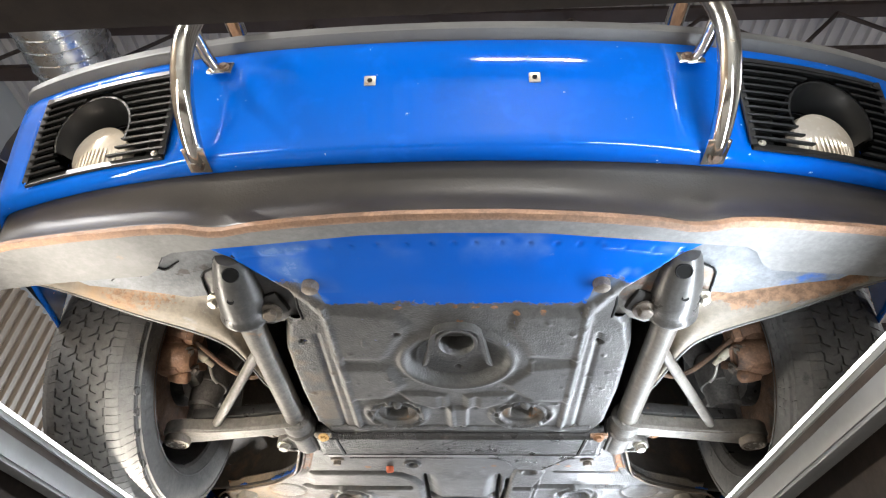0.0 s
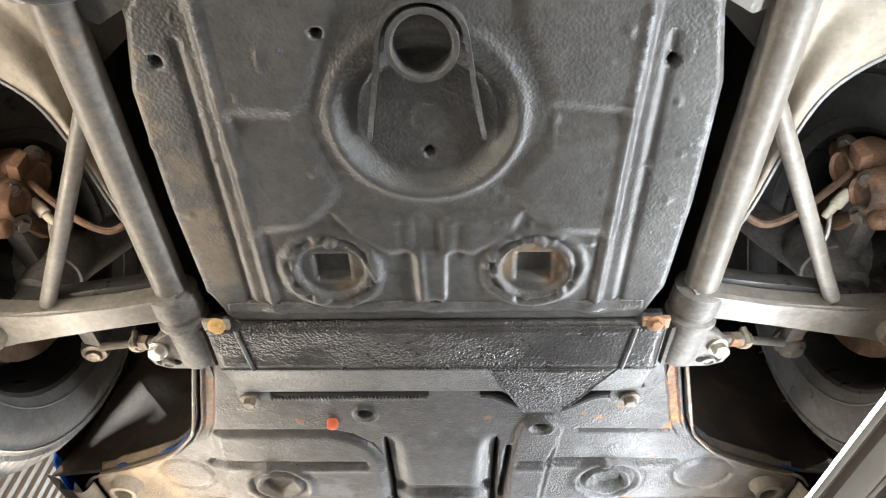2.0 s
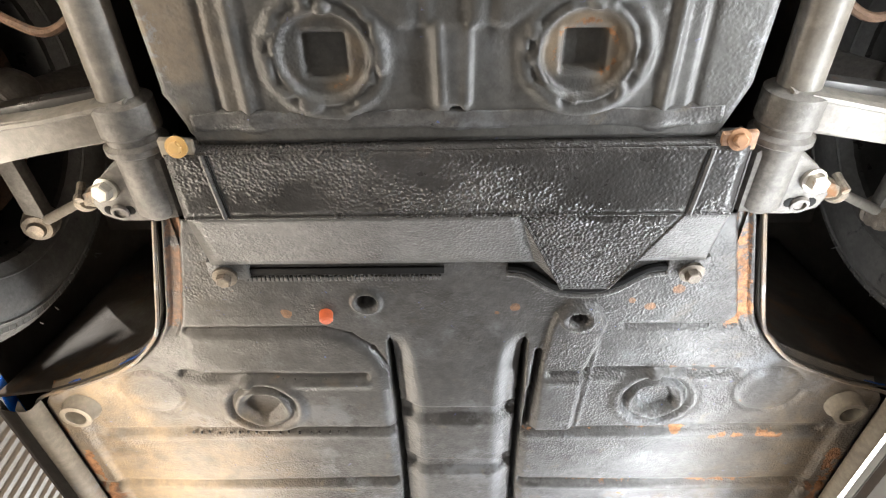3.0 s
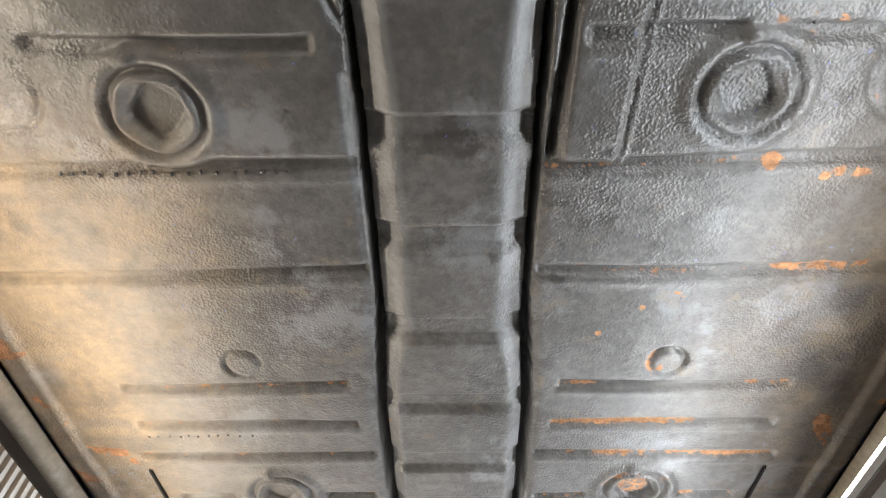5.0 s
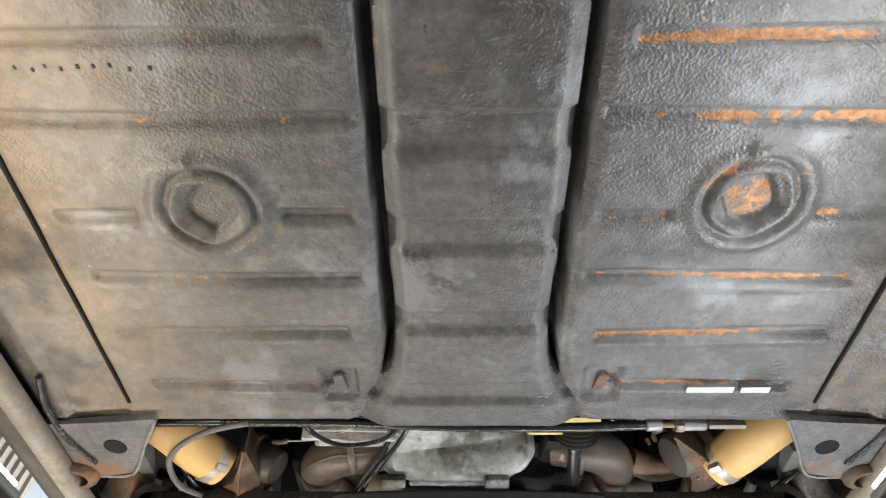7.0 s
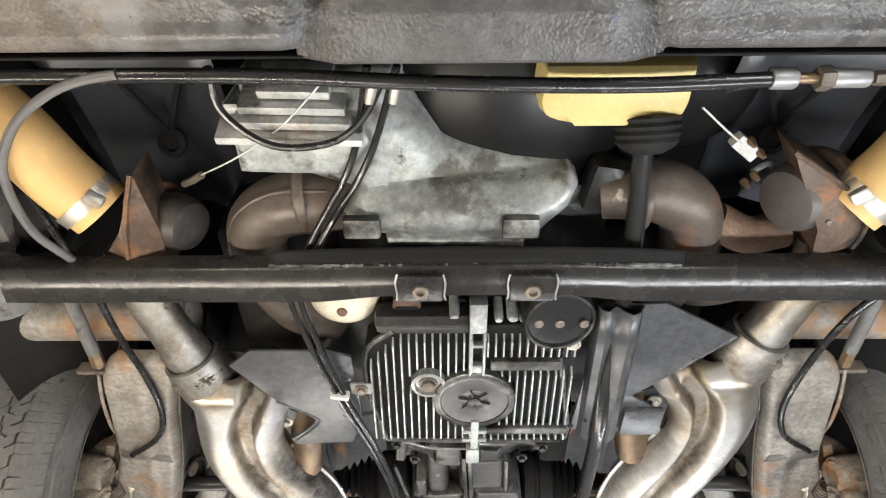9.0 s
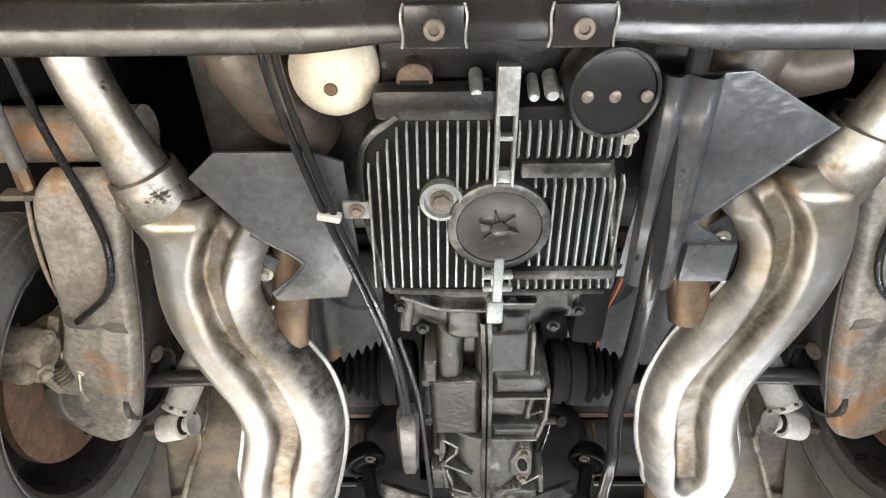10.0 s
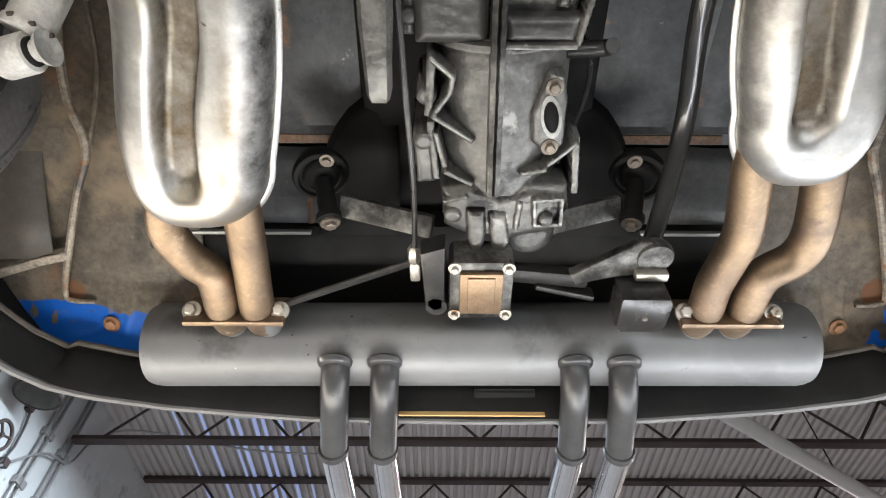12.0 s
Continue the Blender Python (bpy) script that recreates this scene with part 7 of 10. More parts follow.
# luggage floor above the gearbox
bm = bmesh.new()
rows = []
for y, z in ((3.33, 2.30), (3.40, 2.165), (3.44, 2.155), (3.60, 2.15), (3.78, 2.15), (3.822, 2.15), (3.83, 2.142), (3.846, 2.142), (3.85, 2.16), (3.86, 2.30)):
    rows.append([(x, y, z + (0.012 if abs(abs(x) - 0.30) < 0.02 and 3.42 < y < 3.8 else 0)) for x in [(-0.46 + i * 0.02) for i in range(47)]])
strip(bm, rows)
boot_floor = thicken(part("luggage_floor", bm, "bay_mottled", car, "grey coated luggage floor with pressed ribs and rust"), 0.002)
for s in (-1, 1):
    bm = bmesh.new()
    lathe(bm, [(0.075, 0.0), (0.070, 0.006), (0.062, 0.006), (0.056, 0.0), (0.03, -0.004), (0.0, -0.004)], (s * 0.205, 3.49, 2.151), (0, 0, -1), 32, False)
    part("pressed_circle", bm, "bay_mottled", boot_floor)
    bm = bmesh.new()
    box(bm, (s * 0.30, 3.63, 2.142), (0.014, 0.22, 0.012), 0.004)
    part("pressed_rib", bm, "bay_grey", boot_floor)
    # outer dusty panel behind the wheel: blue paint shows at its rear edge
    PX, PY = np.meshgrid(np.linspace(0.40, 0.74, 86), np.linspace(3.55, 4.14, 148))
    PZ = np.interp(PY, [3.55, 3.68, 3.80, 3.92, 4.02, 4.12, 4.14], [2.24, 2.16, 2.10, 2.06, 2.025, 1.975, 1.968])
    PZ = PZ + 0.004 * (field_noise(PX, PY, 9, 81 + s) - 0.5)
    for line in (((.552, 4.024), (.553, 4.06), (.572, 4.087), (.615, 4.10)), ((.513, 4.033), (.522, 4.064), (.534, 4.092))):
        for p, q in zip(line, line[1:]):
            PZ = PZ - 0.003 * bar_mask(PX, PY, p[0], p[1], q[0], q[1], 0.0015, 0.003)
    edge_n = field_noise(PX, PY, 18, 83 + s) - 0.5
    fine_n = field_noise(PX, PY, 70, 85 + s)
    if s < 0:
        paint = smoothstep(0.0, 0.012, PY - 4.046 - 0.10 * np.clip(0.56 - PX, 0, 1) + 0.03 * edge_n) * smoothstep(0.71, 0.685, PX) * smoothstep(0.475, 0.495, PX)
        paint *= smoothstep(0.20, 0.40, fine_n + 0.35 * smoothstep(4.06, 4.10, PY) + 0.15 * (PX < 0.6))
    else:
        paint = smoothstep(0.0, 0.012, PY - 4.05 + 0.04 * edge_n) * smoothstep(0.59, 0.615, PX) * smoothstep(0.25, 0.5, fine_n)
    scrape = smoothstep(0.60, 0.66, field_noise(PX, PY, 40, 87)) * smoothstep(0.05, 0.02, np.hypot(PX - 0.50, (PY - 3.955) * 2.0))
    scab = smoothstep(0.024, 0.010, np.hypot(PX - 0.60, PY - 4.03) + 0.012 * edge_n) + 0.6 * smoothstep(0.016, 0.006, np.hypot(PX - 0.55, PY - 4.076))
    tp = pressed_sheet("rear_wing_panel", s * PX, PY, PZ, np.ones(PX.shape, bool), "dirt_panel", car, "brown dusty rear inner panel with bright blue paint showing", {"paint": paint, "scrape": scrape, "scab": np.clip(scab, 0, 1)})
    bm = bmesh.new()
    strip(bm, [[(s * x, y, z) for y, z in ((3.62, 2.24), (3.74, 2.16), (3.84, 2.085), (3.92, 2.042), (3.97, 2.018))] for x in (.61, .66, .73, .79)])
    thicken(part("outer_leaf", bm, "coat_dark", tp), 0.002)
    # folded arch edge with a second fold beside it, and its flat brace
    bm = bmesh.new()
    tube(bm, [(s * .548, 3.64, 2.15), (s * .551, 3.71, 2.115), (s * .546, 3.762, 2.089), (s * .530, 3.813, 2.066), (s * .556, 3.874, 2.05), (s * .587, 3.956, 2.027), (s * .611, 4.026, 2.012), (s * .604, 4.040, 2.007), (s * .57, 4.043, 2.007)], [0.006, 0.006, 0.006, 0.007, 0.0055, 0.0055, 0.0045, 0.004, 0.003], 8, 4)
    part("arch_edge", bm, "arm_tan", tp, "folded dusty edge of the wheel arch")
    bm = bmesh.new()
    tube(bm, [(s * .512, 3.64, 2.155), (s * .508, 3.72, 2.12), (s * .517, 3.78, 2.085), (s * .530, 3.813, 2.07)], 0.004, 8, 4)
    part("arch_fold", bm, "dirt_panel", tp)
    bm = bmesh.new()
    strip(bm, [[(s * x, y + d, z - 0.002 * (d == 0)) for d in (-0.007, -0.004, 0.004, 0.007)] for x, y, z in ((.590, 3.966, 2.020), (.63, 3.974, 2.018), (.676, 3.987, 2.014), (.705, 3.995, 2.010), (.735, 4.012, 2.006))])
    thicken(part("arch_brace", bm, "arm_tan", tp, "flat steel brace"), 0.003)
    bolt("panel_bolt", (s * 0.55, 4.076, 1.994), (0, -0.3, -1), 0.008, 0.008, "rust_bolt", tp)
    bolt("panel_bolt", (s * 0.622, 4.112, 1.975), (0, -0.3, -1), 0.006, 0.008, "bolt", tp)
for s in (-1, 1):
    bm = bmesh.new()
    box(bm, (s * 0.26, 3.838, 2.1405), (0.20, 0.014, 0.004), 0.0015)
    part("rusty_ridge", bm, "rust_iron", boot_floor, "rusty ridge at the luggage floor's edge")
    bm = bmesh.new()
    box(bm, (s * 0.33, 3.944, 2.052), (0.18, 0.006, 0.008), 0.002)
    part("edge_strip", bm, "galv", boot_floor)
    bm = bmesh.new()
    cols = []
    for k in range(17):
        x = 0.155 + 0.345 * k / 16
        d = 0.008 * math.exp(-((x - 0.31) / 0.018) ** 2)
        cols.append([(s * x, 3.851, 2.138 + d), (s * x, 3.87, 2.120 + d), (s * x, 3.905, 2.088 + d), (s * x, 3.936, 2.064)])
    strip(bm, cols)
    thicken(part("rear_floor_panel", bm, "bay_mottled", boot_floor, "mottled grey sloping panel with rust"), 0.002)
    bm = bmesh.new()
    tube(bm, [(s * 0.24, 3.852, 2.132), (s * 0.243, 3.89, 2.096), (s * 0.24, 3.934, 2.06)], 0.0045, 8, 3)
    part("panel_seam", bm, "rust_iron", boot_floor)
# black sheet over the gearbox that stands for the unlit void there
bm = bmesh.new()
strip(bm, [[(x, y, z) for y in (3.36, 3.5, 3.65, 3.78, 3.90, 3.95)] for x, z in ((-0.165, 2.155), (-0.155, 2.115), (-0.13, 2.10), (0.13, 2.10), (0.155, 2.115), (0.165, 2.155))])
thicken(part("gearbox_void", bm, "bay_black", car, "black sheet in place of the dark void above the gearbox"), 0.002)
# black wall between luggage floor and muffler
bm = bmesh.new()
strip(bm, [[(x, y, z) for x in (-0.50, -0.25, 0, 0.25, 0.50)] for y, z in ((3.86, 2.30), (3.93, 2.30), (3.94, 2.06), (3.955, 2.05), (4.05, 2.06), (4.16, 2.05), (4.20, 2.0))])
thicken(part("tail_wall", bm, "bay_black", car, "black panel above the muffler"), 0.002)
# rear apron
APX = [0, .25, .45, .56, .61, .65, .68, .71, .74]
APY = [4.180, 4.175, 4.150, 4.125, 4.105, 4.07, 4.02, 3.95, 3.88]
ap = lambda x: float(np.interp(abs(x), APX, APY))
AX = [i * 0.0185 for i in range(-40, 41)]
bm = bmesh.new()
strip(bm, [[(x * k, ap(x) + d * (1 if abs(x) < .6 else .5), z) for x in AX] for d, z, k in ((-0.030, 1.960, .988), (-0.024, 1.945, .99), (-0.012, 1.905, 1.0), (-0.004, 1.897, 1.0), (0.004, 1.897, 1.0), (0.012, 1.905, 1.005), (0.03, 1.98, 1.02), (0.035, 2.1, 1.04), (0.02, 2.3, 1.05))])
apron = thicken(part("rear_apron", bm, "bay_black", car, "black rear apron below the bumper"), 0.003)
bm = bmesh.new()
tube(bm, [(x, ap(x), 1.897) for x in AX], 0.0055, 8, 1)
part("apron_lip", bm, "rubber_trim", apron, "grey rolled lower lip")
bm = bmesh.new()
tube(bm, [(x * .988, ap(x) - 0.033 * (1 if abs(x) < .6 else .5) - 0.003 * math.exp(-((abs(x) - 0.56) / 0.012) ** 2), 1.958) for x in AX], 0.0045, 8, 1)
part("apron_seam", bm, "coat_dark", apron, "folded inner seam of the apron")
bm = bmesh.new()
box(bm, (-0.005, 4.152, 1.889), (0.213, 0.003, 0.007), 0.001)
part("plate_edge", bm, "hose_tan", apron, "lower edge of a yellowish plate")
bm = bmesh.new()
plate(bm, [(0.0, 4.14), (0.09, 4.14), (0.095, 4.175), (0.0, 4.175)], 1.925, 1.935, 0.003)
part("apron_bracket", bm, "bay_black", apron)

# ---- engine ----
# finned sump
SZ = 1.905
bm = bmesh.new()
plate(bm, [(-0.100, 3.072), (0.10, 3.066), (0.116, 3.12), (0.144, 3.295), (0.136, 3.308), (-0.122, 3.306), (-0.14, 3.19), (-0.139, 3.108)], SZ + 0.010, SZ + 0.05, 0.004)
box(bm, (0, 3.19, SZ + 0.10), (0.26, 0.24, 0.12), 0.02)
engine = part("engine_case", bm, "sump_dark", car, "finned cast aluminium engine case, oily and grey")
spine_x = 0.006


def fin(x, y0, y1, z=SZ, h=0.014, w=0.0029):
    bm = bmesh.new()
    rows = []
    for y, k in ((y0, 0.35), (y0 + 0.008, 1.0), (y1 - 0.008, 1.0), (y1, 0.35)):
        lean = 0.02 * (x - 0.0) * (y - 3.19) / 0.12
        xx = x + lean
        rows.append([(xx - w / 2, y, z + 0.014), (xx - w / 2.6, y, z + 0.014 - h * k), (xx + w / 2.6, y, z + 0.014 - h * k), (xx + w / 2, y, z + 0.014)])
    strip(bm, rows)
    bmesh.ops.holes_fill(bm, edges=[e for e in bm.edges if len(e.link_faces) == 1])
    part("fin", bm, "alu", engine)


x = -0.134
while x < 0.145:
    y0 = 3.082 + max(0, -0.098 - x) * 1.3
    y1 = 3.300
    if x > 0.012:
        y0 = max(y0, 3.06 + 0.35 * max(0, x - 0.06))
    spans = [(y0, y1)]
    if x < spine_x - 0.004:
        if abs(x + 0.057) < 0.026:
            h = math.sqrt(0.027 ** 2 - (x + 0.057) ** 2)
            spans = [(y0, 3.172 - h), (3.172 + h, y1)]
        if x > -0.046:
            h = math.sqrt(max(0.057 ** 2 - (x - 0.006) ** 2, 0))
            spans = [(y0, 3.206 - h), (3.206 + h, y1)]
    elif x > spine_x + 0.014:
        h = math.sqrt(max(0.057 ** 2 - (x - 0.006) ** 2, 0))
        spans = [(y0, 3.125), (3.145, 3.268), (3.282, 3.303)] if h < 0.01 else [(y0, 3.125), (3.145, 3.206 - h), (3.206 + h, 3.268), (3.282, 3.303)]
    else:
        spans = []
    for a, b in spans:
        if b - a > 0.012 and not (x > 0.062 and a < 3.1 and b < 3.105):
            fin(x, a, b)
    x += 0.0104
for at, size in (((-0.001, 3.11, SZ + 0.005), (0.0045, 0.09, 0.014)), ((0.017, 3.11, SZ + 0.005), (0.0045, 0.09, 0.014)), ((0.008, 3.098, SZ + 0.006), (0.020, 0.006, 0.012)), ((0.008, 3.142, SZ + 0.006), (0.016, 0.016, 0.012)), ((0.008, 3.048, SZ + 0.008), (0.022, 0.05, 0.02)), ((0.008, 3.285, SZ + 0.004), (0.012, 0.075, 0.016)), ((0.006, 3.33, SZ + 0.002), (0.020, 0.035, 0.016)),
                 ((0.008, 3.276, SZ + 0.004), (0.036, 0.008, 0.012)), ((0.008, 3.295, SZ + 0.004), (0.036, 0.008, 0.012))):
    bm = bmesh.new()
    box(bm, at, size, 0.003)
    part("case_spine", bm, "alu", engine)
for y0, y1, a, b in ((3.126, 3.144, 0.026, 0.118), (3.268, 3.282, 0.026, 0.142)):
    bm = bmesh.new()
    box(bm, ((a + b) / 2, (y0 + y1) / 2, SZ + 0.006), (b - a, y1 - y0, 0.012), 0.003)
    part("case_band", bm, "alu_dirty", engine)
# cast shoulder round the fins
for pts in ([(-0.100, 3.076), (-0.137, 3.112), (-0.141, 3.19), (-0.130, 3.26), (-0.123, 3.303)], [(0.118, 3.125), (0.130, 3.19), (0.143, 3.27), (0.143, 3.30)], [(-0.122, 3.304), (-0.05, 3.307), (0.05, 3.308), (0.137, 3.306)]):
    bm = bmesh.new()
    tube(bm, [(x, y, SZ + 0.009) for x, y in pts], 0.0042, 8, 5)
    part("case_edge", bm, "alu_dirty", engine, "worn cast edge")
bm = bmesh.new()
box(bm, (-0.060, 3.066, SZ + 0.022), (0.13, 0.036, 0.034), 0.014)
part("case_shoulder", bm, "oily", engine, "rounded oily case shoulder")
bm = bmesh.new()
lathe(bm, [(0.058, -0.012), (0.0575, 0.0), (0.055, 0.002), (0.0475, 0.002), (0.047, -0.002)], (0.006, 3.206, SZ), (0, 0, -1), 48)
ring = part("strainer_ring", bm, "alu_dirty", engine, "round aluminium strainer flange")
bm = bmesh.new()
lathe(bm, [(0.0468, -0.003), (0.0465, 0.0), (0.03, -0.0005), (0.016, -0.004), (0.010, -0.004)], (0.006, 3.206, SZ - 0.001), (0, 0, -1), 40)
part("strainer_plate", bm, "dark_steel", engine, "dark round strainer cover plate")
for k in range(6):
    g = k * math.tau / 6 + 0.3
    bm = bmesh.new()
    box(bm, (0.006 + 0.016 * math.cos(g), 3.206 + 0.016 * math.sin(g), SZ - 0.0002), (0.014, 0.0025, 0.003), 0.001, pose(0, 0, 0, 0, 0, math.degrees(g)))
    part("strainer_rib", bm, "dark_steel", engine)
bolt("strainer_bolt", (0.006, 3.206, SZ + 0.002), (0, 0, -1), 0.010, 0.006, "dark_steel", engine, washer=1.1)
bm = bmesh.new()
lathe(bm, [(0.024, -0.012), (0.0235, 0.001), (0.019, 0.002), (0.0175, -0.003)], (-0.057, 3.172, SZ), (0, 0, -1), 32)
part("drain_boss", bm, "alu", engine)
bolt("drain_plug", (-0.057, 3.172, SZ + 0.003), (0, 0, -1), 0.010, 0.008, "bolt_dark", engine, washer=1.3)
bm = bmesh.new()
lathe(bm, [(0.046, -0.04), (0.0455, 0.0), (0.044, 0.003), (0.0405, 0.003), (0.040, -0.001)], (0.108, 3.050, 1.903), (0.08, -0.05, -1), 44)
part("oil_filter_rim", bm, "alu_dirty", engine, "shiny metal ring of the oil filter")
bm = bmesh.new()
lathe(bm, [(0.0402, -0.01), (0.0398, 0.0), (0.03, 0.0012), (0.0, 0.0018)], (0.108, 3.050, 1.903), (0.08, -0.05, -1), 40, False)
part("oil_filter", bm, "rod_black", engine, "glossy black oil filter end")
for dx in (-0.026, 0.0, 0.03):
    bm = bmesh.new()
    lathe(bm, [(0.006, 0), (0.006, 0.003), (0.004, 0.004)], (0.108 + dx, 3.052, 1.902), (0.08, -0.05, -1), 12)
    part("filter_rivet", bm, "bolt_dark", engine)
bolt("case_screw", (0.132, 3.098, 1.91), (0, 0, -1), 0.006, 0.006, "bolt", engine)
for x, y, r in ((-0.022, 3.045, 0.007), (-0.012, 3.055, 0.006), (0.034, 3.05, 0.006), (0.052, 3.048, 0.008), (0.066, 3.05, 0.007)):
    bm = bmesh.new()
    lathe(bm, [(r, 0), (r, 0.03), (r * 0.7, 0.034)], (x, y, 1.945), (0, 0.25, -1), 12)
    part("case_stud", bm, "alu", engine)
for nm, at, size in (("crankcase_front", (-0.02, 3.04, 1.98), (0.20, 0.08, 0.06)), ("crankcase", (0.0, 2.98, 2.03), (0.34, 0.16, 0.10)), ("cylinder_bank", (-0.22, 3.12, 2.05), (0.22, 0.30, 0.12)), ("cylinder_bank", (0.22, 3.12, 2.05), (0.22, 0.30, 0.12))):
    bm = bmesh.new()
    box(bm, at, size, 0.015)
    part(nm, bm, "oily", engine, "oily black engine casting")
bm = bmesh.new()
lathe(bm, [(0.018, -0.02), (0.018, 0.004), (0.015, 0.006), (0.0, 0.006)], (-0.082, 3.046, 1.93), (0, 0, -1), 24, False)
plug = part("relief_plug", bm, "flap_brown", engine, "slotted brown relief plug")
bm = bmesh.new()
box(bm, (-0.082, 3.046, 1.9235), (0.028, 0.004, 0.002))
part("plug_slot", bm, "bay_black", plug)
# cream oil filler and its neck
bm = bmesh.new()
lathe(bm, [(0.035, -0.05), (0.043, -0.03), (0.0465, -0.01), (0.046, 0.004), (0.042, 0.016), (0.03, 0.026), (0.012, 0.031), (0.0, 0.032)], (-0.164, 3.045, 1.955), (0, 0, -1), 36, False)
can = part("filter_canister", bm, "cream", engine, "cream painted round canister with a brown stain")
bm = bmesh.new()
lathe(bm, [(0.007, 0), (0.006, 0.002), (0.0, 0.003)], (-0.164, 3.052, 1.9225), (0, 0, -1), 14, False)
part("canister_stain", bm, "rust_iron", can)

# silver blower housing with the black fan bowl
HO = [(-0.255, 2.765), (-0.085, 2.755), (-0.072, 2.785), (-0.035, 2.835), (0.04, 2.852), (0.105, 2.862), (0.116, 2.88), (0.112, 2.905), (0.085, 2.937), (0.045, 2.948), (-0.06, 2.948), (-0.13, 2.935), (-0.15, 2.905), (-0.20, 2.885), (-0.272, 2.872)]
LOBE = [(-0.155, 2.915), (-0.13, 2.885), (-0.05, 2.875), (0.06, 2.872), (0.11, 2.868), (0.119, 2.882), (0.112, 2.908), (0.08, 2.944), (0.04, 2.955), (-0.07, 2.955), (-0.13, 2.942)]
# the mask darkens the lower edge with a ragged border, plus random blotches
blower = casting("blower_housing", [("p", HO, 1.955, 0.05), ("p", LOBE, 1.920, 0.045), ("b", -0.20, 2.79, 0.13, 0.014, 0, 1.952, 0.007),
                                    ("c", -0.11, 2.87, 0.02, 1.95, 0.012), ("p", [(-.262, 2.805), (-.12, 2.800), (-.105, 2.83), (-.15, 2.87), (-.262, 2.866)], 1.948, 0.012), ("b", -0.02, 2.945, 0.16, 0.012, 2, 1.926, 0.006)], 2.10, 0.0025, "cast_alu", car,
                 "pale oxidised aluminium blower housing, darker towards its lower edge", 5, 0.0014,
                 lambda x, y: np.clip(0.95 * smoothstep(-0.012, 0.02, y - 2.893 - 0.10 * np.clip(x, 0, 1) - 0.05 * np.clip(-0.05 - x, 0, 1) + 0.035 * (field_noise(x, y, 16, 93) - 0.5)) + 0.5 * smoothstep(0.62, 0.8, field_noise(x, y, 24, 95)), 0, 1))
for lx in (-0.126, 0.052):
    bm = bmesh.new()
    box(bm, (lx, 2.916, 1.917), (0.042, 0.026, 0.014), 0.004)
    part("housing_lug", bm, "alu_dirty", blower)
bm = bmesh.new()
box(bm, (-0.04, 2.952, 1.93), (0.002, 0.004, 0.03))
part("housing_seam", bm, "bay_black", blower)
for k, (xa, xb, y) in enumerate(((-.225, -.15, 2.762), (-.246, -.135, 2.777), (-.252, -.130, 2.791), (-.272, -.118, 2.806))):
    bm = bmesh.new()
    box(bm, ((xa + xb) / 2, y + 0.004, 1.972 - 0.006 * k), (xb - xa, 0.010, 0.05), 0.002, pose(0, 0, 0, 18, 0, 1.5))
    part("cooling_fin", bm, "cast_alu", blower)
bolt("housing_plug", (-0.240, 2.848, 1.952), (0, 0, -1), 0.008, 0.002, "bay_black", blower)
bm = bmesh.new()
lathe(bm, [(0.16, -0.06), (0.155, 0.02), (0.13, 0.055), (0.09, 0.072), (0.04, 0.08), (0.0, 0.081)], (0.055, 2.795, 2.06), (0, -0.1, -1), 40, False)
part("fan_bowl", bm, "shroud", blower, "black domed fan shroud")
bm = bmesh.new()
lathe(bm, [(0.09, -0.05), (0.09, 0.02), (0.07, 0.035), (0.0, 0.045)], (0.245, 2.785, 2.05), (0.1, -0.1, -1), 32, False)
part("fan_bowl_side", bm, "shroud", blower)

